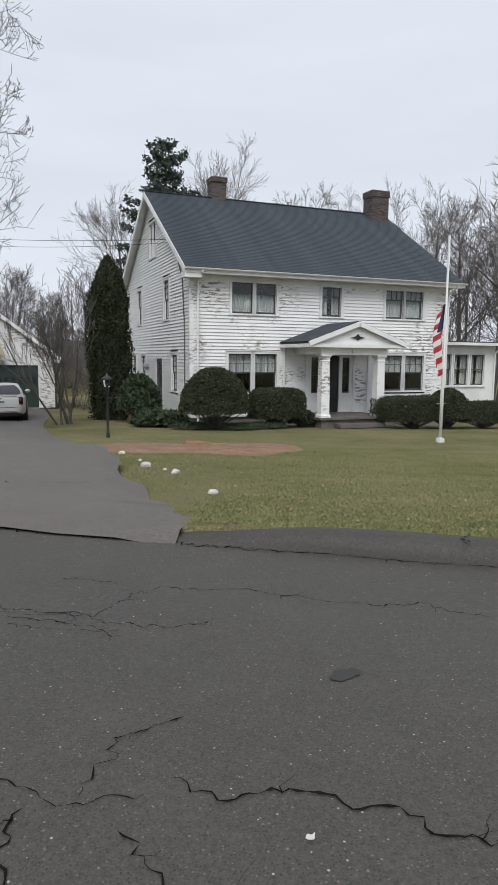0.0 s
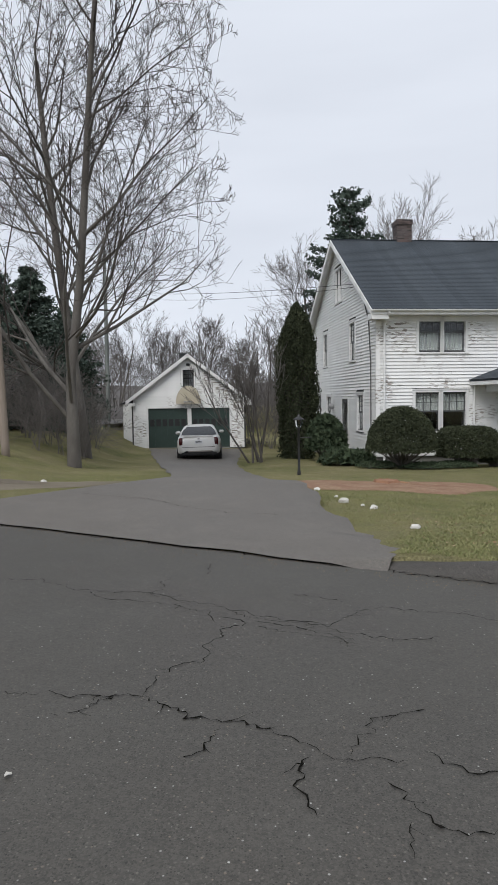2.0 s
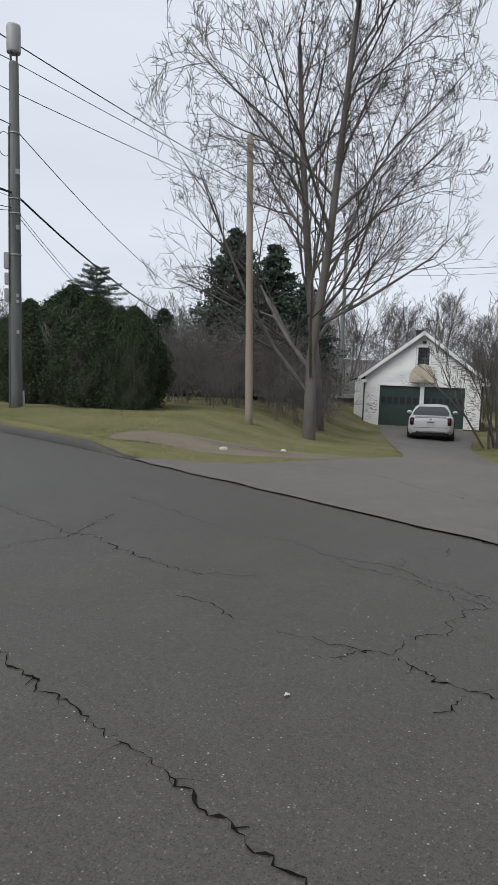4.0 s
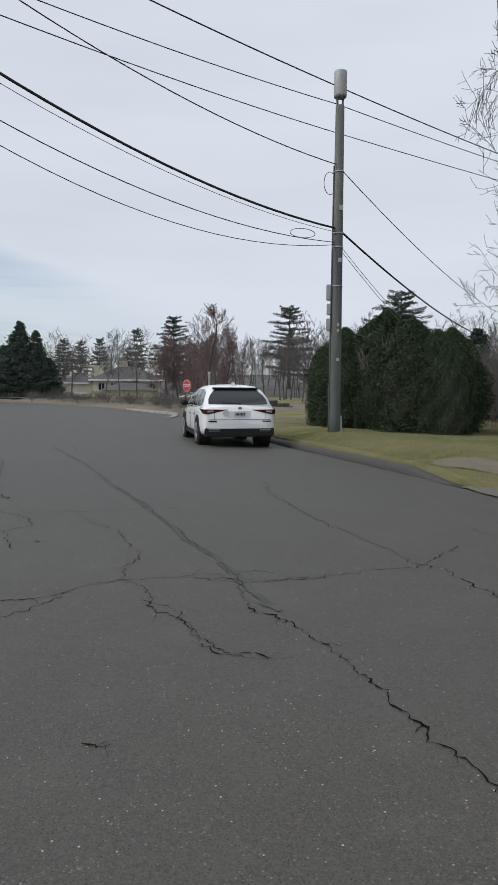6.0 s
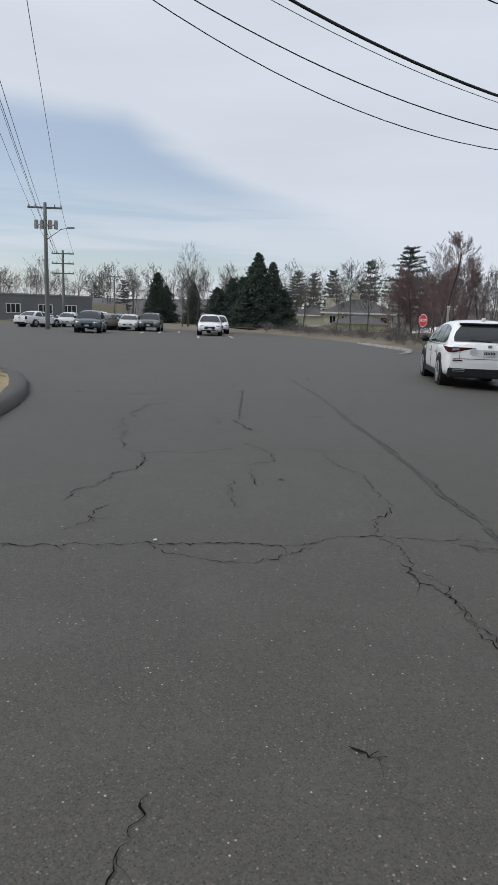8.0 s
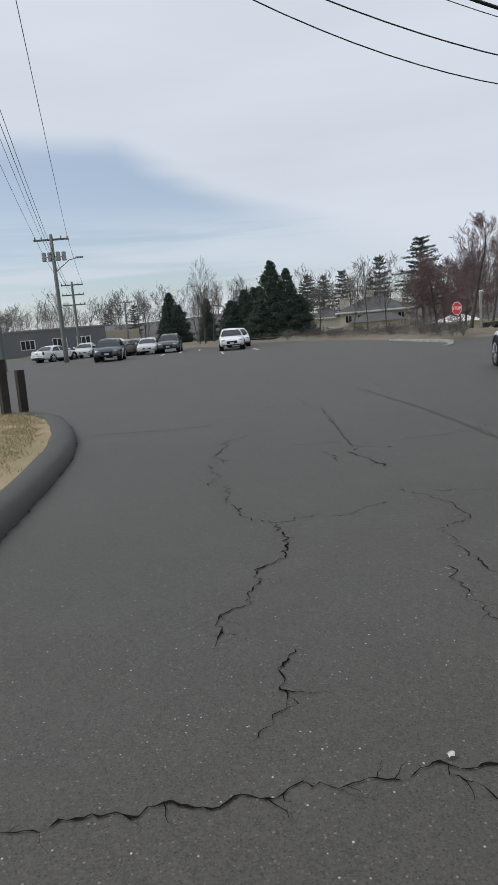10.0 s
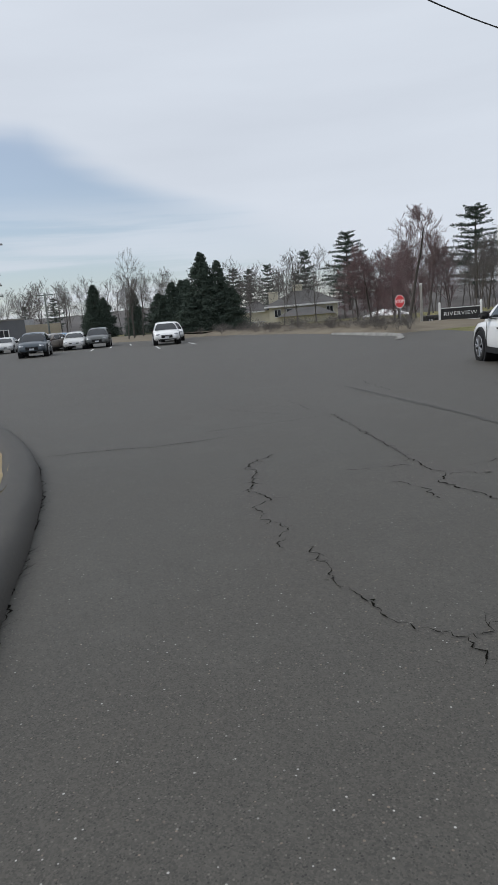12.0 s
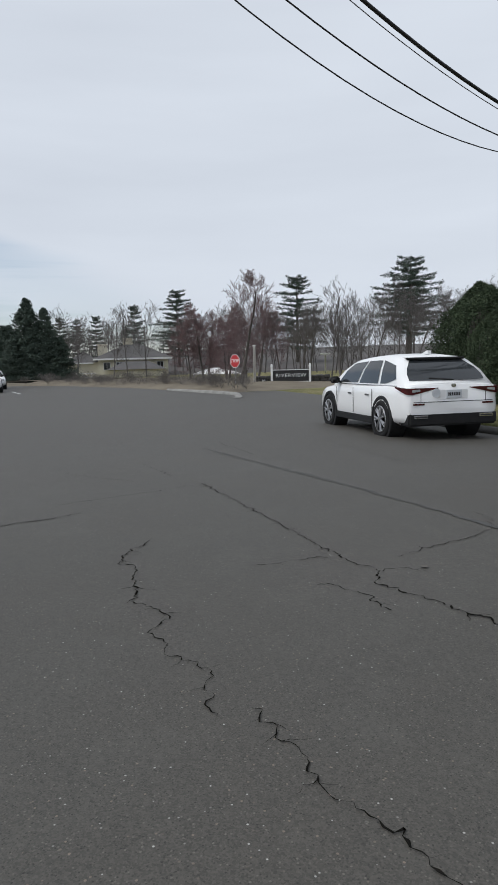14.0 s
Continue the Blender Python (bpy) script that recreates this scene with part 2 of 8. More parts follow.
SHINGLE = shingle_material("dark_slate_shingles")
BRICK = brick_material("old_brick")
MORTAR = surf("mortar", (0.20, 0.19, 0.18), (0.12, 0.115, 0.11), 6, 0.95)
CONCRETE = surf("grey_concrete", (0.27, 0.265, 0.25), (0.17, 0.165, 0.155), 2.2, 0.9, fine=40)
STEP_STONE = surf("brown_step_stone", (0.155, 0.138, 0.120), (0.095, 0.086, 0.077), 3.0, 0.9, fine=30)
GLASS = glass_material("window_glass")
CURTAIN = surf("sheer_curtain", (0.62, 0.62, 0.60), (0.42, 0.42, 0.41), 6, 0.9, fine=30, bump=0.3, stretch=(6, 6, 0.5))
# Near-black room surfaces: the gloom behind the windows is put into this colour.
INSIDE = surf("painted_room_gloom", (0.05, 0.05, 0.05), (0.03, 0.03, 0.03), 2, 0.9, bump=0)
GREEN_DOOR = surf("dark_green_door_paint", (0.022, 0.042, 0.036), (0.032, 0.055, 0.047), 1.5, 0.45, fine=30, bump=0.05)
BLACK = surf("black_paint", (0.012, 0.012, 0.013), (0.022, 0.022, 0.023), 4, 0.45, bump=0.03)
BARK = surf("grey_bark", (0.115, 0.103, 0.092), (0.062, 0.054, 0.047), 4, 0.95, fine=26, bump=0.9, fine_mix=0.5, stretch=(1, 1, 0.3))
BARK_PALE = surf("pale_lichen_bark", (0.155, 0.142, 0.128), (0.068, 0.060, 0.053), 2.4, 0.95, fine=26, bump=0.9, fine_mix=0.5, stretch=(1, 1, 0.35))
TWIG = surf("bare_twigs", (0.165, 0.150, 0.140), (0.105, 0.094, 0.088), 2, 0.9, bump=0)
TWIG_DARK = surf("dark_maple_twigs", (0.075, 0.064, 0.056), (0.045, 0.038, 0.034), 2, 0.9, bump=0)
TWIG_RED = surf("reddish_budding_twigs", (0.20, 0.145, 0.145), (0.14, 0.10, 0.10), 2, 0.9, bump=0)
TWIG_FAR = surf("far_bare_twigs", (0.135, 0.124, 0.120), (0.088, 0.080, 0.078), 0.6, 0.95, bump=0)
POLE_WOOD = surf("weathered_pole_wood", (0.190, 0.204, 0.190), (0.080, 0.092, 0.085), 2.2, 0.9, fine=22, bump=0.8, fine_mix=0.5, stretch=(1.6, 1.6, 0.12))
POLE_RAW = surf("pale_pole_wood", (0.30, 0.235, 0.18), (0.21, 0.185, 0.165), 0.9, 0.9, fine=22, bump=0.7, fine_mix=0.4, stretch=(1.6, 1.6, 0.12))
CEDAR = leaf_material("cedar_leaves", (0.038, 0.056, 0.034), (0.082, 0.106, 0.060), 0.9)
YEW = leaf_material("clipped_shrub_leaves", (0.034, 0.043, 0.025), (0.078, 0.086, 0.050), 0.9)
PINE = leaf_material("pine_needles", (0.054, 0.074, 0.062), (0.105, 0.134, 0.106), 0.9)
BUDS = leaf_material("red_maple_buds", (0.17, 0.095, 0.100), (0.27, 0.165, 0.165), 0.9)
BLADE = leaf_material("grass_blades", (0.150, 0.178, 0.064), (0.31, 0.285, 0.145))
LITTER = leaf_material("dead_leaves", (0.22, 0.14, 0.075), (0.42, 0.33, 0.21))
ROCK = surf("pale_rock", (0.62, 0.60, 0.56), (0.40, 0.38, 0.34), 5, 0.9, fine=30, bump=0.7)
STEEL = surf("galvanised_steel", (0.42, 0.43, 0.44), (0.30, 0.31, 0.32), 5, 0.45, metal=0.7, bump=0.1)
GREY_BOX = surf("grey_equipment_paint", (0.36, 0.36, 0.36), (0.28, 0.28, 0.28), 3, 0.5, bump=0.05)
CABLE = surf("black_cable", (0.012, 0.012, 0.013), (0.02, 0.02, 0.02), 5, 0.6, bump=0)
CABLE_GREY = surf("grey_cable", (0.07, 0.07, 0.075), (0.10, 0.10, 0.10), 5, 0.6, bump=0)

# ---- mesh helpers ----


def part(name, bm, material, parent=None, label="", m=None, smooth=False):
    """Links a bmesh as one mesh object, under a thing or a part when one is given."""
    me = bpy.data.meshes.new(name)
    bm.to_mesh(me)
    bm.free()
    if smooth:
        me.shade_smooth()
    return place_mesh(name, me, material, parent, label, m)


def place_mesh(name, me, material, parent=None, label="", m=None):
    if material is not None and not me.materials:
        me.materials.append(material)
    ob = new(name, me)
    ob.parent = parent
    if m is not None:
        ob.matrix_basis = m
    return tagged(ob, label)


def thing(name, m, label, category, group="", kind=""):
    return tagged_at(new(name), m, label, category, group, kind)


def tagged_at(ob, m, label, category, group="", kind=""):
    ob.matrix_basis = m
    return tagged(ob, label, category, group, kind)


def box(bm, x0, x1, y0, y1, z0, z1, m=None):
    v = [bm.verts.new(m @ Vector(p) if m else p) for p in ((x0, y0, z0), (x1, y0, z0), (x1, y1, z0), (x0, y1, z0), (x0, y0, z1), (x1, y0, z1), (x1, y1, z1), (x0, y1, z1))]
    for f in ((3, 2, 1, 0), (4, 5, 6, 7), (0, 1, 5, 4), (1, 2, 6, 5), (2, 3, 7, 6), (3, 0, 4, 7)):
        bm.faces.new([v[i] for i in f])
    return v


def boxes(*rows):
    bm = bmesh.new()
    for r in rows:
        box(bm, *r)
    return bm


def soft_box(x0, x1, y0, y1, z0, z1, r=0.01, seg=2):
    bm = boxes((x0, x1, y0, y1, z0, z1))
    bmesh.ops.bevel(bm, geom=bm.edges[:], offset=r, segments=seg, affect="EDGES")
    return bm


def prism(bm, poly, y0, y1):
    """A plate cut to a polygon of (x, z), from y0 to y1."""
    a = [bm.verts.new((x, y0, z)) for x, z in poly]
    b = [bm.verts.new((x, y1, z)) for x, z in poly]
    bm.faces.new(a)
    bm.faces.new(b[::-1])
    for i in range(len(poly)):
        j = (i + 1) % len(poly)
        bm.faces.new((a[j], a[i], b[i], b[j]))
    bmesh.ops.recalc_face_normals(bm, faces=bm.faces[:])


def lathe(bm, profile, n=16, m=None):
    """A turned shape about z from (radius, z) pairs."""
    rings = []
    for r, z in profile:
        ring = []
        for i in range(n):
            p = Vector((r * math.cos(2 * math.pi * i / n), r * math.sin(2 * math.pi * i / n), z))
            ring.append(bm.verts.new(m @ p if m else p))
        rings.append(ring)
    for a, b in zip(rings, rings[1:]):
        for i in range(n):
            bm.faces.new((a[i], a[(i + 1) % n], b[(i + 1) % n], b[i]))
    bm.faces.new(rings[0][::-1])
    bm.faces.new(rings[-1])
    return bm


def rod(bm, a, b, r0, r1=None, n=8):
    a, b = Vector(a), Vector(b)
    turn = (b - a).to_track_quat("Z", "Y").to_matrix().to_4x4()
    lathe(bm, [(r0, 0), (r0 if r1 is None else r1, (b - a).length)], n, Matrix.Translation(a) @ turn)
    return bm


def raw_mesh(name, verts, faces):
    me = bpy.data.meshes.new(name)
    verts, faces = np.asarray(verts, np.float32), np.asarray(faces, np.int32)
    k = faces.shape[1]
    me.vertices.add(len(verts))
    me.vertices.foreach_set("co", verts.ravel())
    me.loops.add(faces.size)
    me.loops.foreach_set("vertex_index", faces.ravel())
    me.polygons.add(len(faces))
    me.polygons.foreach_set("loop_start", np.arange(0, faces.size, k, dtype=np.int32))
    me.update(calc_edges=True)
    me.validate()
    return me


def tubes(p0, p1, r0, r1, n=4):
    """Open tubes between rows of points: verts and quads."""
    p0, p1 = np.asarray(p0, float), np.asarray(p1, float)
    d = p1 - p0
    d /= np.linalg.norm(d, axis=1, keepdims=True) + 1e-9
    ref = np.where(np.abs(d[:, 2:3]) > 0.9, [[1.0, 0, 0]], [[0, 0, 1.0]])
    u = np.cross(d, ref)
    u /= np.linalg.norm(u, axis=1, keepdims=True) + 1e-9
    w = np.cross(d, u)
    ang = np.arange(n) * 2 * np.pi / n
    ring = u[:, None] * np.cos(ang)[None, :, None] + w[:, None] * np.sin(ang)[None, :, None]
    va = p0[:, None] + ring * np.asarray(r0)[:, None, None]
    vb = p1[:, None] + ring * np.asarray(r1)[:, None, None]
    verts = np.concatenate([va, vb], 1).reshape(-1, 3)
    i = np.arange(n)
    quad = np.stack([i, (i + 1) % n, n + (i + 1) % n, n + i], 1)
    faces = (np.arange(len(p0)) * 2 * n)[:, None, None] + quad[None]
    return verts, faces.reshape(-1, 4)


def hose(pts, r, n=6):
    """One unbroken tube along a line of points."""
    pts = np.asarray(pts, float)
    d = np.gradient(pts, axis=0)
    d /= np.linalg.norm(d, axis=1, keepdims=True) + 1e-9
    u = np.cross(d, [[0.13, 0.07, 1.0]])
    u /= np.linalg.norm(u, axis=1, keepdims=True) + 1e-9
    w = np.cross(d, u)
    ang = np.arange(n) * 2 * np.pi / n
    verts = (pts[:, None] + r * (u[:, None] * np.cos(ang)[None, :, None] + w[:, None] * np.sin(ang)[None, :, None])).reshape(-1, 3)
    i = np.arange(n)
    quad = np.stack([i, (i + 1) % n, n + (i + 1) % n, n + i], 1)
    faces = ((np.arange(len(pts) - 1) * n)[:, None, None] + quad[None]).reshape(-1, 4)
    return verts, faces


def leaf_tris(centres, size, rng, flat=0.0, up=0.0):
    """One small pointed leaf a centre, turned at random."""
    n = len(centres)
    a = rng.normal(size=(n, 3))
    a[:, 2] = a[:, 2] * (1 - flat) + up
    a /= np.linalg.norm(a, axis=1, keepdims=True)
    b = np.cross(a, rng.normal(size=(n, 3)))
    b /= np.linalg.norm(b, axis=1, keepdims=True)
    s = size * rng.uniform(0.6, 1.4, (n, 1))
    verts = np.stack([centres - b * s * 0.4, centres + b * s * 0.4, centres + a * s], 1).reshape(-1, 3)
    return verts, np.arange(3 * n).reshape(-1, 3)


def smooth(a, b, x):
    t = np.clip((x - a) / (b - a), 0, 1)
    return t * t * (3 - 2 * t)


# ---- the lie of the land: u runs along the street, v across it towards the houses ----
DU, DV = (-0.873, 0.489), (0.489, 0.873)
KERB_V = 3.45


def uv(x, y):
    return x * DU[0] + y * DU[1], x * DV[0] + y * DV[1]


def xy(u, v):
    return u * DU[0] + v * DV[0], u * DU[1] + v * DV[1]


def road_z(x, y):
    u, v = uv(x, y)
    return -0.10 * np.clip((v - 0.6) / 2.8, 0, 1) - 0.12 * smooth(9, 20, u)


def lawn_z(x, y):
    u, v = uv(x, y)
    d = np.maximum(v - KERB_V, 0)
    east = 0.03 - np.interp(d, [0, 12, 17, 24, 45], [0, 0.936, 1.086, 1.47, 2.0])
    west = 0.03 + np.minimum(0.15 * d, 0.24) - 0.012 * np.minimum(d, 60)
    dip = smooth(1.7, 2.7, u) * (1 - smooth(8.8, 10.2, u)) * (1 - smooth(0.2, 2.6, d))
    east = east - 0.13 * dip
    west = west - 0.13 * dip
    east = east - 0.13 * smooth(12.5, 15.5, d) * (1 - smooth(19, 24, d)) * smooth(-0.3, 1.2, -x)
    w = smooth(5.2, 8.8, -x - 0.07 * (y - 16))
    far = -0.12 * smooth(12, 22, u)
    flat = smooth(26.4, 27.3, u)
    return (east * (1 - w) + (west + far) * w) * (1 - flat) - 0.19 * flat


def kerb_bend(u):
    """How far the kerb swings away from the street towards the side street."""
    return 1.5 * smooth(18.5, 25.5, u)


def ground_z(x, y):
    """The open ground: under the paving it runs a hand lower."""
    u, v = uv(x, y)
    return np.where(v > KERB_V + 0.15 + kerb_bend(u), lawn_z(x, y), road_z(x, y) - 0.12)


def gz(x, y):
    return float(lawn_z(np.float64(x), np.float64(y)))


def rz(x, y):
    return float(road_z(np.float64(x), np.float64(y)))


def sheet(name, us, vs, zfun, material, label, category, lift=0.0):
    gu, gv = np.meshgrid(us, vs, indexing="ij")
    x, y = xy(gu, gv)
    verts = np.stack([x, y, zfun(x, y) + lift], -1).reshape(-1, 3)
    n, k = len(us), len(vs)
    i = (np.arange(n - 1)[:, None] * k + np.arange(k - 1)[None]).ravel()
    me = raw_mesh(name, verts, np.stack([i, i + 1, i + k + 1, i + k], 1))
    me.shade_smooth()
    return tagged(place_mesh(name, me, material), label, category, kind="structure")


steps_u = np.concatenate([[-1500, -500, -200, -90, -50], np.arange(-30, 17, 0.75), np.arange(17.25, 28, 0.25), np.arange(28.5, 60, 0.75), [64, 70, 80, 100, 150, 300, 700, 1500]])
steps_v = np.concatenate([[-1500, -500, -150, -60, -25, -10, 0, 3.0, KERB_V + 0.08, KERB_V + 0.13, KERB_V + 0.17], np.arange(KERB_V + 0.35, KERB_V + 2.2, 0.18), np.arange(KERB_V + 2.4, 48, 0.6), [52, 60, 75, 100, 160, 400, 1500]])
sheet("ground", steps_u, steps_v, ground_z, GRASS, "patchy early spring lawn, olive and straw coloured", "lawn")
sheet("road", np.concatenate([[-90, -60], np.arange(-30, 34, 1.0), [38, 45, 55, 70, 85]]), np.concatenate([[-75, -50, -30, -15, -9], np.arange(-6, KERB_V, 0.6), [KERB_V + 0.02]]), road_z, ASPHALT, "worn grey asphalt street with cracks and pale aggregate", "road")
sheet("road_widening", np.arange(17.5, 27.6, 0.5), np.array([KERB_V - 0.05, KERB_V + 0.5, KERB_V + 1.1, KERB_V + 1.75]), road_z, ASPHALT, "worn grey asphalt where the street widens", "road", 0.003)


# ---- kerbs, driveway, cracks ----


def kerb_run(name, pts, zfun, side, label, width=0.30, height=0.14, taper=(0.0, 0.0), material=None):
    """A rolled asphalt kerb along a line of (x, y): its foot on the line, its back on the given side."""
    prof = [(0.0, -0.06), (0.015, 0.04), (0.06, height * 0.85), (0.12, height), (width * 0.8, height * 0.97), (width, height * 0.75), (width + 0.05, -0.08)]
    bm, rows = bmesh.new(), []
    rng = random.Random(3)
    for i, (x, y) in enumerate(pts):
        a, b = Vector(pts[max(i - 1, 0)]), Vector(pts[min(i + 1, len(pts) - 1)])
        t = (b - a).normalized()
        nrm = Vector((-t.y, t.x)) * side
        run_in, run_out = (a - Vector(pts[0])).length, (Vector(pts[-1]) - b).length
        low = min(1.0, (run_in + 0.1) / taper[0] if taper[0] else 1.0, (run_out + 0.1) / taper[1] if taper[1] else 1.0)
        wob = [rng.uniform(-0.012, 0.012) for _ in prof]
        rows.append([bm.verts.new((x + nrm.x * (o + w), y + nrm.y * (o + w), zfun(x, y) + h * low + w * 0.6)) for (o, h), w in zip(prof, wob)])
    for a, b in zip(rows, rows[1:]):
        for j in range(len(prof) - 1):
            bm.faces.new((a[j], a[j + 1], b[j + 1], b[j]) if side < 0 else (a[j + 1], a[j], b[j], b[j + 1]))
    for row in (rows[0], rows[-1]):
        bm.faces.new(row)
    bmesh.ops.recalc_face_normals(bm, faces=bm.faces[:])
    return tagged(part(name, bm, material or KERB, label=label, smooth=True), category="kerb", kind="structure")


def line_uv(u0, u1, v, step=0.4):
    n = max(int(abs(u1 - u0) / step), 2)
    return [xy(u0 + (u1 - u0) * i / n, v) for i in range(n + 1)]


kerb_run("kerb_house", line_uv(-40, 2.5, KERB_V), rz, -1, "dark rolled asphalt kerb along a lawn", 0.26, 0.145, taper=(0.0, 1.1))
kerb_run("kerb_pole", line_uv(9.3, 18.5, KERB_V) + [xy(u, KERB_V + float(kerb_bend(u))) for u in np.arange(18.9, 24.6, 0.4)], rz, -1, "dark rolled asphalt kerb below a pole and hedge", taper=(1.2, 0.0))
corner = [(24.5 + 1.9 * math.sin(a), KERB_V + float(kerb_bend(24.5)) + 1.9 * (1 - math.cos(a))) for a in (0.25, 0.5, 0.75, 1.0, 1.25, 1.5)]
kerb_run("kerb_corner", [xy(24.5, KERB_V + float(kerb_bend(24.5)))] + [xy(*c) for c in corner], rz, -1, "pale worn kerb curving into the side street", material=CONCRETE)

# driveway: a broad apron behind a ragged seam, narrowing to the garage
def drive_edges(y):
    """Left and right edge of the drive at a given y, past the apron."""
    left = np.interp(y, [10.6, 12, 14.5, 20.3, 26, 34.6], [-2.45, -2.55, -2.95, -4.0, -5.0, -6.5])
    right = np.interp(y, [9.4, 11.5, 13.4, 16, 20, 24, 34.6], [-0.18, -0.24, -0.5, -1.0, -1.4, -1.5, -1.5])
    return float(left), float(right)


def driveway():
    """A broad apron behind the street seam, narrowing to the drive, with ragged edges."""
    bm, rows = bmesh.new(), []
    rng = random.Random(8)
    left = [Vector(xy(9.55, KERB_V - 0.03)), Vector((-4.75, 8.15)), Vector((-4.1, 8.9)), Vector((-3.2, 9.9)), Vector((-2.45, 10.5))]
    right = [Vector(xy(1.95, KERB_V - 0.03)), Vector((0.27, 4.60)), Vector((0.06, 5.3)), Vector((-0.12, 6.9)), Vector((-0.18, 9.4))]
    for i in range(21):
        k = i / 20 * 4
        j, f = min(int(k), 3), k - min(int(k), 3)
        a, b = left[j].lerp(left[j + 1], f), right[j].lerp(right[j + 1], f)
        row = []
        for n in range(17):
            p = a.lerp(b, n / 16)
            jit = rng.uniform(-0.08, 0.08) if n in (0, 16) and i else rng.uniform(-0.03, 0.03) if i == 0 else 0
            z = max(gz(p.x, p.y), rz(p.x, p.y)) if i else rz(p.x, p.y)
            row.append(bm.verts.new((p.x + jit, p.y + jit, z + (0.02 if 0 < n < 16 else -0.02))))
        rows.append(row)
    y = 11.1
    while y < 34.8:
        l, r = drive_edges(y)
        row = []
        for j in range(17):
            x = l + (r - l) * j / 16
            jit = rng.uniform(-0.06, 0.06) if j in (0, 16) else 0
            row.append(bm.verts.new((x + jit, y, gz(x, y) + 0.02)))
        rows.append(row)
        y += 0.7
    for a, b in zip(rows, rows[1:]):
        for j in range(16):
            bm.faces.new((a[j], a[j + 1], b[j + 1], b[j]))
    bmesh.ops.recalc_face_normals(bm, faces=bm.faces[:])
    return tagged(part("driveway", bm, DRIVE, label="worn brownish asphalt driveway running to a garage", smooth=True), category="driveway", kind="structure")


driveway()


def crack(pts, width=0.02, material=None, seed=0, name="crack", label="dark ragged crack in the asphalt", step=0.022, lift=0.005, rough=1.0, zf=None):
    """A ragged dark line in the paving through a few turning points."""
    rng = random.Random(seed * 7 + len(pts))
    line = []
    for (x0, y0), (x1, y1) in zip(pts, pts[1:]):
        n = max(int(math.hypot(x1 - x0, y1 - y0) / step), 1)
        line += [(x0 + (x1 - x0) * i / n, y0 + (y1 - y0) * i / n) for i in range(n)]
    line.append(pts[-1])
    bm, prev, drift, swell = bmesh.new(), None, 0.0, 1.0

    def strip(p, q, w0, w1, last):
        t = Vector((q[0] - p[0], q[1] - p[1]))
        t = t.normalized() if t.length else Vector((1, 0))
        a, b = [[bm.verts.new((c[0] - t.y * w * s, c[1] + t.x * w * s, (zf or rz)(c[0], c[1]) + lift)) for s in (0.5, -0.5)] for c, w in ((p, w0), (q, w1))]
        a = last or a
        bm.faces.new((a[0], a[1], b[1], b[0]))
        return b

    ends, here, w_here = None, None, 0.0
    for i, (x, y) in enumerate(line):
        a, b = Vector(line[max(i - 1, 0)]), Vector(line[min(i + 1, len(line) - 1)])
        t = (b - a).normalized() if (b - a).length else Vector((1, 0))
        drift = drift * 0.72 + rng.uniform(-1, 1) * 0.021 * rough
        swell = min(max(swell + rng.uniform(-0.3, 0.3), 0.5), 1.3)
        off = drift + rng.uniform(-0.010, 0.010) * rough
        w = (0.0026 + width * 0.15) * swell * (rng.choice((0.3, 0.6, 0.9, 1.0, 1.3, 1.8)) if rough > 0.8 else rng.uniform(0.8, 1.2) * (2.0 if width > 0.1 else 1.0)) * (0.3 if i in (0, len(line) - 1) else 1)
        p = (x - t.y * off, y + t.x * off)
        if here:
            ends = strip(here, p, w_here, w, ends)
            if rough > 0.8 and rng.random() < 0.12:
                side, q, u, last = rng.choice((-1, 1)), p, w * 0.5, None
                for _ in range(rng.randint(2, 5)):
                    r = (q[0] + (t.x * rng.uniform(-0.2, 1.2) - t.y * side * rng.uniform(0.3, 1.2)) * 0.03, q[1] + (t.y * rng.uniform(-0.2, 1.2) + t.x * side * rng.uniform(0.3, 1.2)) * 0.03)
                    last = strip(q, r, u, u * 0.7, last)
                    q, u = r, u * 0.7
        here, w_here = p, w
    bmesh.ops.recalc_face_normals(bm, faces=bm.faces[:])
    for f in bm.faces:
        if f.normal.z < 0:
            f.normal_flip()
    return tagged(part(name, bm, material or CRACK, label=label), category="crack", kind="structure")


crack([xy(u, KERB_V - 0.02) for u in (9.6, 8, 6, 4, 2.5, 1.4)], 0.06, seed=1, rough=2.2, label="broken seam between street and driveway apron")
crack([xy(u, KERB_V - 0.015) for u in (1.6, 0.8, 0, -2, -4, -7, -12)], 0.05, seed=31, label="dark open joint at the foot of a kerb")
crack([xy(u, KERB_V - 0.015) for u in (9.4, 12, 14, 16, 18.4)], 0.04, seed=32, label="dark open joint at the foot of a kerb")
crack([(-3.6, 8.35), (-2.4, 7.63), (-1.94, 7.04), (-1.32, 6.52), (-0.76, 6.38), (-0.19, 6.42), (0.2, 6.5)], 0.03, seed=33, zf=lambda x, y: max(gz(x, y), rz(x, y)) + 0.02, lift=0.008, label="thin joint across the driveway apron")
# the street's cracks, each through a few turning points
crack([(-1.22, 2.88), (-1.11, 2.77), (-0.94, 2.69), (-0.80, 2.64), (-0.66, 2.57), (-0.65, 2.63), (-0.53, 2.78), (-0.36, 2.92), (-0.27, 2.98), (-0.11, 2.88), (0.08, 2.84), (0.27, 2.77), (0.45, 2.63), (0.61, 2.52), (0.82, 2.39), (1.02, 2.38), (1.13, 2.22), (1.35, 2.10)], 0.016, seed=2)
crack([(-0.67, 2.53), (-0.53, 2.43), (-0.40, 2.39), (-0.21, 2.35), (-0.08, 2.40)], 0.013, seed=3)
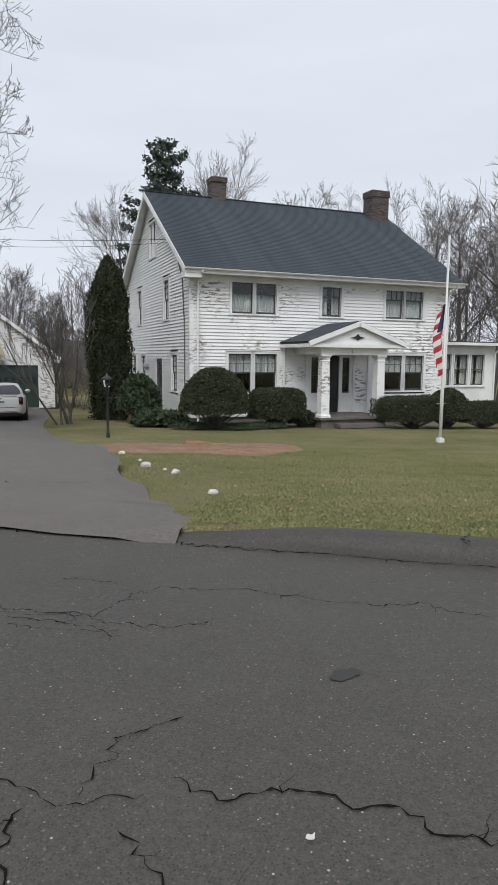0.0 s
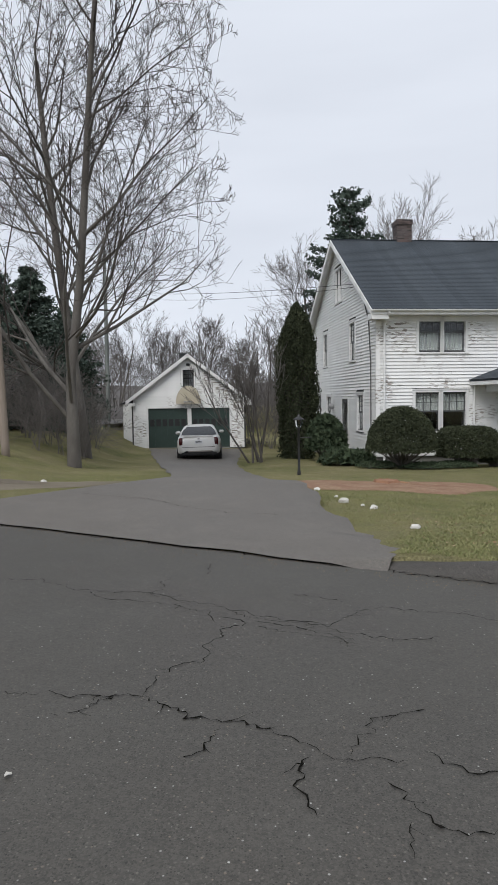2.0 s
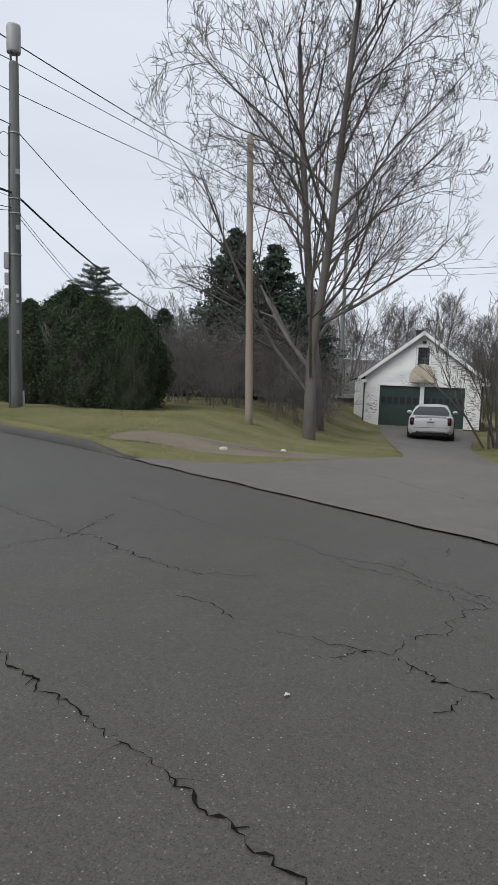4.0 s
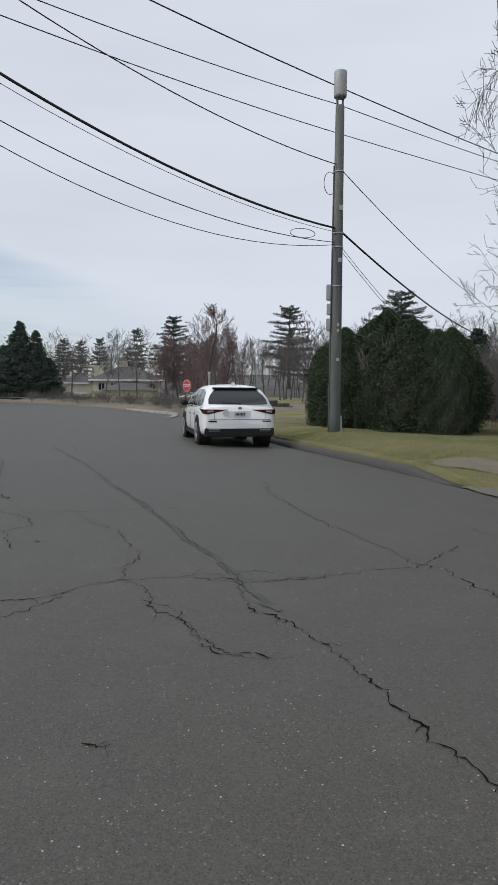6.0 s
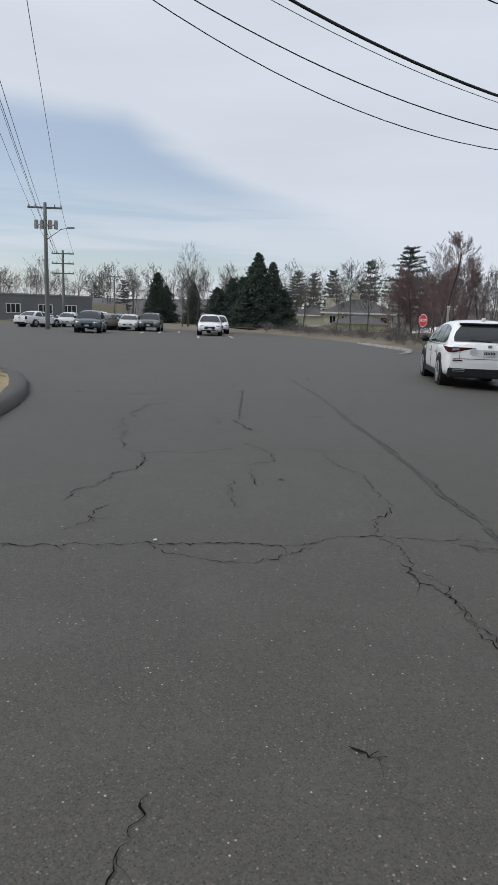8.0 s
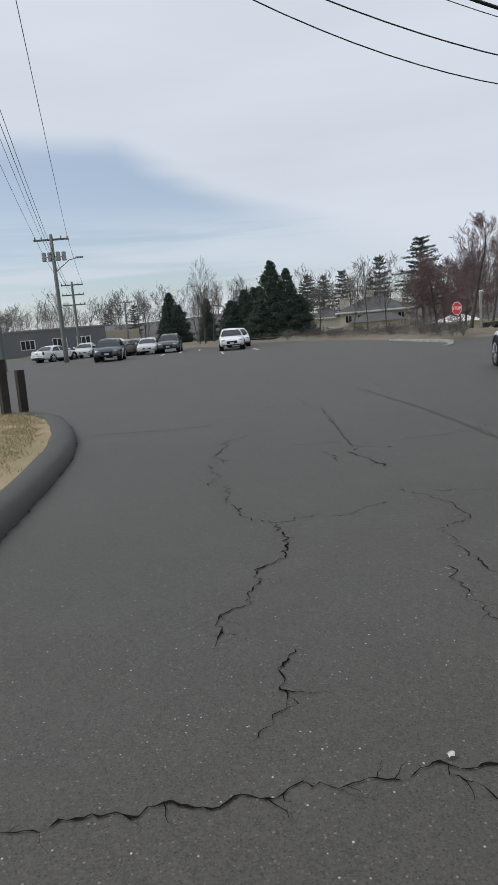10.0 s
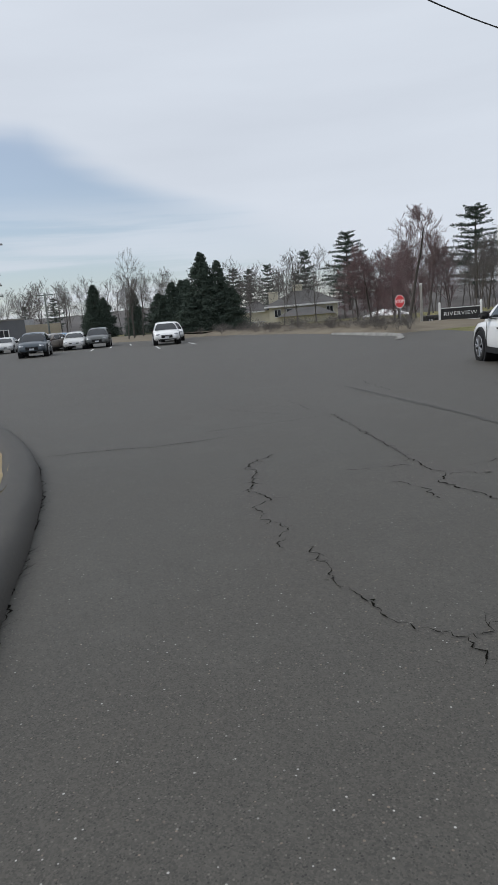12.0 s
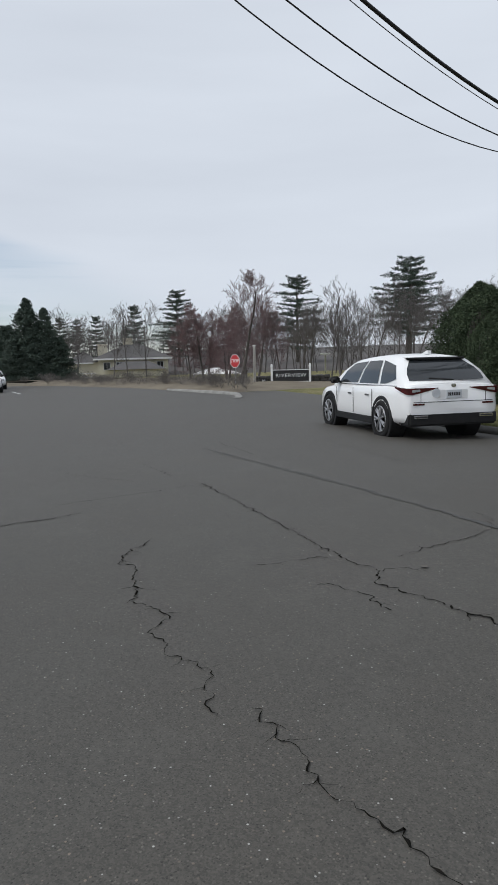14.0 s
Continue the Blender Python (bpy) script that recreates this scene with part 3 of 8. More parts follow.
crack([(-1.07, 2.60), (-0.88, 2.49), (-0.72, 2.43), (-0.56, 2.28)], 0.011, seed=4)
crack([(-0.83, 3.27), (-0.60, 3.15), (-0.51, 3.08)], 0.010, seed=5)
crack([(-0.41, 1.52), (-0.47, 1.50), (-0.62, 1.48), (-0.65, 1.43), (-0.67, 1.32), (-0.73, 1.26), (-0.77, 1.21), (-0.79, 1.16)], 0.026, seed=6)
crack([(-0.52, 1.15), (-0.45, 1.11), (-0.39, 1.05), (-0.28, 1.04), (-0.16, 1.03), (-0.11, 0.96), (-0.04, 0.91), (0.05, 0.87), (0.09, 0.84), (0.12, 0.76), (0.16, 0.71), (0.24, 0.67), (0.33, 0.67)], 0.024, seed=7)
crack([(-0.93, 1.14), (-0.94, 1.03), (-0.97, 0.97), (-0.95, 0.89), (-0.91, 0.83)], 0.022, seed=8)
crack([(-0.68, 0.98), (-0.65, 0.89), (-0.61, 0.80), (-0.59, 0.74), (-0.53, 0.71), (-0.43, 0.72)], 0.024, seed=9)
crack([(-0.03, 0.47), (-0.00, 0.52), (0.09, 0.51), (0.16, 0.53), (0.21, 0.50)], 0.020, seed=10)
crack([(-0.70, 0.64), (-0.61, 0.74)], 0.014, seed=11)
crack([(-2.97, 3.68), (-2.63, 3.63), (-2.37, 3.42), (-2.08, 3.31), (-1.78, 3.27), (-1.54, 3.11), (-1.32, 2.99), (-1.12, 2.84), (-0.92, 2.71), (-0.67, 2.64)], 0.016, seed=12)
crack([(-1.78, 3.27), (-1.73, 3.45), (-1.74, 3.69)], 0.011, seed=13)
crack([(-1.48, 3.81), (-1.42, 4.18)], 0.010, seed=14)
crack([(-2.23, 3.30), (-1.97, 3.13), (-1.57, 2.99), (-1.31, 2.76), (-1.12, 2.66)], 0.011, seed=15)
crack([(-1.12, 2.66), (-1.30, 2.49), (-1.34, 2.29), (-1.36, 2.05), (-1.55, 1.88), (-1.58, 1.64)], 0.018, seed=16)
crack([(-1.58, 1.64), (-1.71, 1.65), (-1.82, 1.62), (-1.97, 1.65), (-2.22, 1.70)], 0.014, seed=17)
crack([(-1.58, 1.64), (-1.44, 1.54), (-1.38, 1.44), (-1.27, 1.39), (-1.17, 1.36), (-1.00, 1.29), (-0.91, 1.22), (-0.82, 1.16), (-0.73, 1.13), (-0.60, 1.10)], 0.028, seed=18)
crack([(-1.96, 1.48), (-1.84, 1.52), (-1.71, 1.64)], 0.012, seed=19)
crack([(-1.25, 1.35), (-1.31, 1.25), (-1.37, 1.13)], 0.011, seed=20)
crack([(-1.09, 2.66), (-0.93, 2.59), (-0.75, 2.49), (-0.56, 2.35)], 0.010, seed=21)
crack([(-4.51, 1.27), (-4.27, 1.24), (-4.11, 1.26), (-3.90, 1.18), (-3.67, 1.08), (-3.42, 0.97), (-3.27, 0.89), (-3.13, 0.82), (-3.01, 0.76), (-2.85, 0.68), (-2.69, 0.62), (-2.60, 0.57), (-2.45, 0.52), (-2.33, 0.47), (-2.22, 0.42), (-2.14, 0.36), (-2.04, 0.32), (-2.00, 0.28), (-1.62, 0.08), (-1.25, -0.12)], 0.040, seed=22)
crack([(-5.26, 1.38), (-4.99, 1.60), (-4.75, 1.89), (-4.61, 2.15), (-4.51, 2.36), (-4.43, 2.60), (-4.28, 2.84)], 0.020, seed=23)
crack([(-5.09, 0.88), (-4.84, 0.81), (-4.64, 0.82), (-4.38, 0.72), (-4.17, 0.66), (-4.02, 0.67), (-3.80, 0.88)], 0.022, seed=24)
crack([(-8.26, 5.30), (-7.42, 4.50), (-6.99, 4.30), (-6.26, 3.86), (-5.67, 3.56), (-5.24, 3.39), (-4.78, 3.18), (-4.35, 2.94), (-4.14, 2.94), (-3.93, 2.83), (-3.67, 2.67), (-3.41, 2.57), (-3.17, 2.45), (-2.99, 2.38), (-2.84, 2.44), (-2.61, 2.56)], 0.028, seed=25)
crack([(-4.24, 2.81), (-4.33, 3.26), (-4.42, 3.77)], 0.018, seed=26)
crack([(-4.77, 4.66), (-4.22, 4.35), (-3.77, 4.05), (-3.26, 3.70)], 0.014, seed=27)
crack([(-2.91, 1.98), (-2.66, 1.91), (-2.47, 1.74)], 0.012, seed=28)
crack([(-6.35, -1.75), (-6.10, -1.05), (-5.98, -0.68), (-5.92, -0.50), (-5.87, -0.35), (-5.79, -0.07), (-5.64, 0.24), (-5.53, 0.45), (-5.52, 0.58), (-5.59, 0.77), (-5.53, 1.00), (-5.40, 1.23), (-5.27, 1.51), (-5.13, 1.73), (-4.92, 1.94)], 0.026, seed=29)
crack([(-5.87, -0.35), (-5.69, -0.28), (-5.52, -0.14), (-5.40, 0.12), (-5.42, 0.32), (-5.48, 0.54)], 0.014, seed=30)
crack([(-7.87, 2.02), (-7.40, 1.92), (-6.91, 1.91), (-6.44, 1.65), (-6.03, 1.57), (-5.92, 1.45), (-5.86, 1.28), (-5.54, 1.03)], 0.022, seed=31)
crack([(-5.54, 1.03), (-5.24, 1.01), (-5.01, 0.88), (-4.77, 0.89), (-4.48, 0.79), (-4.28, 0.69), (-4.15, 0.67), (-4.04, 0.70), (-3.89, 0.82)], 0.026, seed=32)
crack([(-8.57, 1.49), (-8.03, 1.55), (-7.69, 1.40), (-7.62, 1.11), (-6.89, 0.84)], 0.020, seed=33)
crack([(-7.11, 0.72), (-6.62, 0.50), (-6.36, 0.45)], 0.016, seed=34)
crack([(-8.42, 1.65), (-7.97, 2.14), (-7.69, 2.67), (-7.44, 3.08)], 0.014, seed=36)
crack([(-3.88, -0.94), (-3.78, -1.01), (-3.72, -1.04), (-3.64, -1.10), (-3.49, -1.15)], 0.016, seed=37)
crack([(-3.85, -0.28), (-3.81, -0.23), (-3.75, -0.20)], 0.018, seed=38)
crack([(-5.22, 1.42), (-4.95, 1.55), (-4.78, 1.77), (-4.59, 2.13)], 0.014, seed=39)
crack([(-13.71, 3.81), (-12.82, 3.40), (-12.12, 3.08), (-11.52, 2.78), (-11.04, 2.56), (-10.62, 2.34), (-10.24, 2.23), (-10.11, 2.05), (-9.83, 2.00), (-9.57, 1.95), (-9.38, 1.92), (-9.30, 1.87)], 0.045, seed=40)
crack([(-10.24, 2.23), (-10.15, 2.40), (-10.00, 2.45)], 0.026, seed=41)
crack([(-10.38, 1.79), (-10.24, 1.87), (-10.07, 1.86), (-9.92, 1.76), (-9.81, 1.70)], 0.020, seed=42)
crack([(-10.30, 2.59), (-10.24, 3.00), (-10.16, 3.35), (-10.17, 3.77), (-10.28, 4.05), (-10.58, 4.23)], 0.020, seed=43)
crack([(-13.53, 1.26), (-13.45, 1.53), (-13.39, 2.00)], 0.033, seed=44)
crack([(-13.96, 2.06), (-13.86, 2.48), (-13.78, 2.99), (-13.75, 3.35), (-13.66, 3.85)], 0.021, seed=45)
crack([(-12.02, 1.79), (-11.94, 1.56), (-11.70, 1.25), (-11.57, 1.29), (-11.18, 1.06), (-11.02, 0.89), (-10.88, 0.89), (-10.67, 0.86), (-10.59, 0.69), (-10.45, 0.65), (-10.37, 0.67), (-10.30, 0.60), (-10.13, 0.60), (-10.02, 0.60), (-9.92, 0.49), (-9.82, 0.40), (-9.74, 0.40)], 0.036, seed=46)
crack([(-9.66, 0.51), (-9.54, 0.46), (-9.46, 0.41), (-9.29, 0.42), (-9.17, 0.32), (-9.13, 0.28), (-9.01, 0.27), (-8.93, 0.27), (-8.88, 0.30), (-8.80, 0.25), (-8.73, 0.23), (-8.67, 0.22), (-8.37, 0.36)], 0.034, seed=47)
crack([(-8.37, 0.36), (-8.39, 0.51), (-8.37, 0.68), (-8.26, 0.85), (-8.33, 1.16), (-8.35, 1.27)], 0.024, seed=48)
crack([(-8.37, 0.36), (-8.16, 0.30), (-8.04, 0.25), (-7.85, 0.11), (-7.75, 0.06), (-7.71, -0.06), (-7.66, -0.14), (-7.59, -0.15), (-7.48, -0.20), (-7.40, -0.33), (-7.27, -0.36), (-7.24, -0.46), (-7.15, -0.54), (-7.08, -0.56), (-7.01, -0.59), (-6.94, -0.64)], 0.034, seed=49)
crack([(-14.10, 0.06), (-13.87, 0.61), (-13.58, 1.10), (-13.39, 1.71)], 0.051, seed=50)
crack([(-15.74, 4.44), (-14.81, 4.11), (-14.32, 3.89)], 0.027, seed=51)
crack([(-15.91, 3.29), (-15.38, 3.30), (-14.49, 3.43)], 0.021, seed=52)
crack([(-10.96, 1.82), (-10.83, 2.00), (-10.68, 2.29)], 0.014, seed=53)
crack([(-16.92, 7.07), (-15.10, 6.14)], 0.030, seed=54)
STAIN = surf("oil_stain", (0.026, 0.025, 0.024), (0.040, 0.038, 0.035), 9, 0.7, fine=60, bump=0.1)
crack([(0.21, 1.67), (0.27, 1.69), (0.36, 1.70)], 0.20, STAIN, 90, name="oil_stain", label="small dark oil stain on the asphalt", rough=0.4)
crack([(-6.76, -0.40), (-6.62, -0.52), (-6.51, -0.59), (-6.40, -0.58), (-6.38, -0.69), (-6.26, -0.77)], 0.020, seed=73)
crack([(-16.5, 6.3), (-12.4, 4.75), (-9.43, 3.48), (-8.11, 2.98), (-7.03, 2.53), (-6.16, 2.13), (-5.53, 1.91), (-4.97, 1.62), (-4.33, 1.34)], 0.20, SEALED, 17, label="long old sealed joint along the street", rough=0.5)
crack([(-9.43, 3.48), (-8.11, 2.98), (-7.03, 2.53), (-6.16, 2.13), (-5.53, 1.91), (-4.97, 1.62), (-4.51, 1.27)], 0.016, seed=71, lift=0.008)
crack([(-12.6, 6.6), (-15.5, 8.4), (-17.5, 8.9)], 0.05, SEALED, 26, label="patched joint near a parked car")
crack([xy(-0.05, KERB_V - 0.01), xy(-0.02, KERB_V + 0.12), xy(-0.06, KERB_V + 0.24)], 0.05, seed=72, zf=lambda x, y: rz(x, y) + 0.145, name="kerb_crack", label="open break across a kerb")

# ---- clapboard buildings ----
COURSE = 0.115


def cut_spans(lo, hi, z0, z1, ops):
    """The stretches of lo..hi left free by the openings that cross z0..z1."""
    spans = [(lo, hi)]
    for a, b, c, d in ops:
        if c < z1 - 0.01 and d > z0 + 0.01:
            spans = [s for x0, x1 in spans for s in ((x0, min(x1, a)), (max(x0, b), x1)) if s[1] - s[0] > 0.02]
    return spans


def wall_mesh(lo, hi, z0, z1, ops, thick, top=None):
    """A wall in the x-z plane, y from 0 inwards, with its openings cut through; top(x) bounds a gable."""
    bm = bmesh.new()
    zs = sorted({z0, z1, *[v for o in ops for v in o[2:] if z0 < v < z1]})
    for a, b in zip(zs, zs[1:]):
        for x0, x1 in cut_spans(lo, hi, a, b, ops):
            box(bm, x0, x1, 0.0, thick, a, b)
    if top:
        n = 24
        gab = [o for o in ops if o[3] > z1]
        for i in range(n):
            a, b = z1 + (top - z1) * i / n, z1 + (top - z1) * (i + 1) / n
            mid, half = (lo + hi) / 2, (hi - lo) / 2
            w = half * (1 - (i + 0.5) / n)
            for x0, x1 in cut_spans(mid - w, mid + w, a, b, gab):
                box(bm, x0, x1, 0.0, thick, a, b)
    return bm


def siding_mesh(lo, hi, z0, z1, ops, top=None, seed=0):
    """Lapped boards: each thick at its foot and thin at its head, butted at random lengths."""
    bm = bmesh.new()
    rng = random.Random(seed)
    z = z0
    end = top if top else z1
    while z < end - 0.03:
        h = min(COURSE, end - z)
        a, b = lo, hi
        if z + h > z1:
            mid, half = (lo + hi) / 2, (hi - lo) / 2
            w = half * (top - z - h * 0.5) / (top - z1)
            a, b = mid - w, mid + w
        for x0, x1 in cut_spans(a, b, z, z + h, ops):
            cuts = [x0]
            while cuts[-1] + 5.5 < x1:
                cuts.append(cuts[-1] + rng.uniform(2.4, 4.8))
            cuts.append(x1)
            for p, q in zip(cuts, cuts[1:]):
                o, dz = rng.uniform(-0.003, 0.003), rng.uniform(-0.004, 0.004)
                v = [bm.verts.new(c) for c in ((p, -0.042 + o, z + dz), (q - 0.003, -0.042 + o, z + dz), (q - 0.003, -0.003, z + h + 0.012), (p, -0.003, z + h + 0.012), (p, 0.004, z + dz), (q - 0.003, 0.004, z + dz))]
                bm.faces.new((v[0], v[1], v[2], v[3]))
                bm.faces.new((v[4], v[5], v[1], v[0]))
        z += COURSE
    return bm


def clapboards(bm, material, parent, m=None):
    """Every board of a sided wall as a piece of its own: two faces and six corners each."""
    bm.verts.ensure_lookup_table()
    for i in range(0, len(bm.verts), 6):
        v = [tuple(bm.verts[i + k].co) for k in range(6)]
        me = bpy.data.meshes.new("clapboard")
        me.from_pydata(v, [], [(0, 1, 2, 3), (4, 5, 1, 0)])
        place_mesh("clapboard", me, material, parent, "", m)
    bm.free()


def window_unit(parent, m, w, h, upper=(3, 2), lower=(1, 1), curtain="", casing=0.10, name="window", sash_mat=None):
    """A double-hung window: w by h of sash, its foot at z 0, the wall's face at y 0."""
    c = casing
    win = part(name, boxes((-w / 2, w / 2, -0.045, 0.02, h, h + c)), TRIM, parent, m=m)
    for x in (-w / 2 - c, w / 2):
        part("side_casing", boxes((x, x + c, -0.045, 0.02, -0.02, h + c)), TRIM, win)
    part("sill", boxes((-w / 2 - c - 0.03, w / 2 + c + 0.03, -0.075, 0.10, -0.075, -0.02)), TRIM, win)
    part("drip_cap", boxes((-w / 2 - c - 0.02, w / 2 + c + 0.02, -0.065, -0.045, h + c - 0.02, h + c + 0.02)), TRIM, win)
    for x0, x1, z0 in ((-w / 2, -w / 2 + 0.012, 0), (w / 2 - 0.012, w / 2, 0), (-w / 2 + 0.012, w / 2 - 0.012, h - 0.012)):
        part("jamb", boxes((x0, x1, 0.02, 0.13, z0, h)), TRIM, win)
    s = 0.05
    for k, (z0, z1, y0, (nx, nz)) in enumerate(((h / 2 - 0.02, h - 0.012, 0.03, upper), (0.0, h / 2 + 0.03, 0.06, lower))):
        bm = boxes((-w / 2 + 0.012, -w / 2 + s, y0, y0 + 0.035, z0, z1), (w / 2 - s, w / 2 - 0.012, y0, y0 + 0.035, z0, z1), (-w / 2 + s, w / 2 - s, y0, y0 + 0.035, z0, z0 + s), (-w / 2 + s, w / 2 - s, y0, y0 + 0.035, z1 - s, z1))
        for i in range(1, nx):
            x = -w / 2 + s + (w - 2 * s) * i / nx
            box(bm, x - 0.011, x + 0.011, y0 + 0.004, y0 + 0.028, z0 + s, z1 - s)
        for i in range(1, nz):
            z = z0 + s + (z1 - z0 - 2 * s) * i / nz
            box(bm, -w / 2 + s, w / 2 - s, y0 + 0.006, y0 + 0.026, z - 0.011, z + 0.011)
        part("sash", bm, sash_mat or SASH, win, "dark painted sash")
        pane = part("pane", boxes((-w / 2 + s, w / 2 - s, y0 + 0.013, y0 + 0.017, z0 + s, z1 - s)), GLASS, win)
        pane.visible_shadow = False
    if curtain:
        spans = {"top": ((-w / 2, w / 2, h * 0.5, h),), "sheer": ((-w / 2, w / 2, 0.02, h),), "sides": ((-w / 2, -w * 0.12, 0.0, h), (w * 0.12, w / 2, 0.0, h)), "low": ((-w / 2, w / 2, 0.0, h * 0.52),)}[curtain]
        for x0, x1, z0, z1 in spans:
            bm, prev = bmesh.new(), None
            n = 26
            for i in range(n + 1):
                x = x0 + (x1 - x0) * i / n
                y = 0.17 + 0.018 * math.sin(i * 1.9) + 0.008 * math.sin(i * 4.1)
                cur = [bm.verts.new((x, y, z0 + 0.02 * math.sin(i * 0.9))), bm.verts.new((x, y, z1))]
                if prev:
                    bm.faces.new((prev[0], cur[0], cur[1], prev[1]))
                prev = cur
            part("curtain", bm, CURTAIN, win, "pale sheer curtain")
    return win


def stepped_roof(name, parent, x0, x1, run, rise, m, flip=False, material=None, thick=0.05):
    """One slope from the eave (y 0, z 0) to the ridge, in overlapping courses."""
    length = math.hypot(run, rise)
    tilt = Matrix.Rotation(math.atan2(rise, run), 4, "X")
    slope = part(name, boxes((x0, x1, 0.0, length, -thick, 0.0)), material or SHINGLE, parent, m=m @ tilt)
    n = int(length / 0.125)
    step = length / n
    me = bpy.data.meshes.new("shingle_course")
    me.from_pydata([(x0, -0.01, 0.010), (x1, -0.01, 0.010), (x1, step + 0.01, 0.003), (x0, step + 0.01, 0.003), (x0, -0.01, 0.0005), (x1, -0.01, 0.0005)], [], [(0, 1, 2, 3), (4, 5, 1, 0)])
    for i in range(n):
        place_mesh("shingle_course", me, material or SHINGLE, slope, "", pose(0, i * step, 0))
    return slope


def chimney(parent, x, y, z0, z1, w, d):
    core = part("chimney", boxes((x - w / 2 + 0.012, x + w / 2 - 0.012, y - d / 2 + 0.012, y + d / 2 - 0.012, z0, z1)), MORTAR, parent)
    bm = bmesh.new()
    rng = random.Random(int(x * 10))
    z, k = z0, 0
    while z < z1 - 0.02:
        grow = 0.035 if z > z1 - 0.24 else 0.0
        for face in range(4):
            span = w if face % 2 == 0 else d
            span += 2 * grow
            n = max(int(round(span / 0.21)), 2)
            for i in range(n):
                a = -span / 2 + span * i / n + (0.5 * span / n if k % 2 and i else 0)
                b = -span / 2 + span * (i + 1) / n + (0.5 * span / n if k % 2 and i < n - 1 else 0)
                dep = (d if face % 2 == 0 else w) / 2 + grow + rng.uniform(-0.003, 0.004)
                box(bm, a + 0.005, b - 0.005, -dep, -dep + 0.05, z + 0.005, z + 0.062, pose(x, y, 0, 0, 0, 90 * face))
        z += 0.067
        k += 1
    part("brick_facing", bm, BRICK, core, "weathered brown brick")
    part("flashing", boxes((x - w / 2 - 0.05, x + w / 2 + 0.05, y - d / 2 - 0.12, y + d / 2 + 0.12, z0, z0 + 0.05)), STEEL, core)
    part("flue", boxes((x - w / 4, x + w / 4, y - d / 4, y + d / 4, z1, z1 + 0.05)), MORTAR, core)
    return core


def white_house():
    home = thing("house", pose(3.3, 21.2, 0, 0, 0, 6), "two-storey white clapboard house with peeling paint and dark roof", "house")
    W, D, Z0, Z1, PEAK = 10.45, 10.5, -0.78, 4.36, 7.62
    pair2, pair1 = (0.78, 1.33), (0.88, 1.32)
    front = [(1.86, 2.76, *pair2), (2.72, 2.76, *pair2), (5.30, 2.76, 0.78, 1.33), (7.98, 2.76, *pair2), (8.86, 2.76, *pair2),
             (1.79, 0.06, *pair1), (2.72, 0.06, *pair1), (8.0, 0.06, *pair1), (8.95, 0.06, *pair1)]
    ops = [(x - w / 2, x + w / 2, z, z + h) for x, z, w, h in front]
    door_op = (4.38, 6.26, -0.72, 1.34)
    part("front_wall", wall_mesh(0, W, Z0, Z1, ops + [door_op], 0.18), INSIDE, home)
    cased = [(a - 0.10, b + 0.10, c - 0.06, d + 0.10) for a, b, c, d in ops] + [(4.30, 6.34, Z0, 1.42)]
    clapboards(siding_mesh(0.10, W - 0.10, Z0, Z1, cased, seed=1), SIDING, home)
    kinds = ["low", "low", "sides", "sheer", "sheer", "top", "top", "top", "top"]
    for (x, z, w, h), kind in zip(front, kinds):
        window_unit(home, pose(x, 0, z), w, h, curtain=kind)
    # gable wall: its x runs from the front corner to the back
    gable = [(3.05, 2.66, 0.80, 1.42), (7.62, 2.66, 0.80, 1.42), (1.96, 0.04, 0.80, 1.28), (7.0, -0.05, 0.80, 1.33), (8.85, 0.18, 0.72, 1.12), (5.15, 5.2, 1.10, 1.30)]
    g_ops = [(x - w / 2, x + w / 2, z, z + h) for x, z, w, h in gable] + [(3.72, 4.72, -0.78, 1.18)]
    turn = pose(0, 0, 0, 0, 0, -90) @ Matrix.Diagonal((-1, 1, 1, 1))
    place = Matrix(((0, 1, 0, 0), (1, 0, 0, 0), (0, 0, 1, 0), (0, 0, 0, 1)))

    def side(bm, x=0.0):
        bmesh.ops.transform(bm, matrix=Matrix.Translation((x, 0, 0)) @ place, verts=bm.verts[:])
        bmesh.ops.recalc_face_normals(bm, faces=bm.faces[:])
        return bm

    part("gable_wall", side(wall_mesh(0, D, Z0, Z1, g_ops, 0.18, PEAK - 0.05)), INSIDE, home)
    g_cased = [(a - 0.10, b + 0.10, c - 0.06, d + 0.10) for a, b, c, d in g_ops]
    clapboards(side(siding_mesh(0.10, D - 0.10, Z0, Z1, g_cased, PEAK - 0.05, seed=2)), SIDING_SOUND, home)
    for x, z, w, h in gable[:5]:
        window_unit(home, pose(0, x, z, 0, 0, -90), w, h, upper=(2, 3), lower=(2, 3) if z < 1 else (1, 1))
    for dx in (-0.28, 0.28):
        window_unit(home, pose(0, 5.15 + dx, 5.2, 0, 0, -90), 0.50, 1.30, upper=(2, 2), lower=(2, 2), casing=0.06)
    bm = side(boxes((3.72, 4.72, 0.02, 0.07, -0.78, 1.18)))
    sd = part("side_door", bm, SASH, home, "dark glazed side door")
    part("door_glass", side(boxes((3.86, 4.58, 0.005, 0.018, 0.0, 1.05))), GLASS, sd)
    part("door_casing", side(boxes((3.62, 3.72, -0.045, 0.02, -0.80, 1.28), (4.72, 4.82, -0.045, 0.02, -0.80, 1.28), (3.72, 4.72, -0.045, 0.02, 1.18, 1.28))), TRIM, sd)
    # far walls, plain
    part("back_wall", boxes((0.18, W - 0.18, D - 0.18, D, Z0, Z1)), SIDING_SOUND, home)
    bm = wall_mesh(0, D, Z0, Z1, [], 0.18, PEAK - 0.05)
    part("far_gable_wall", side(bm, W - 0.18), SIDING_SOUND, home)
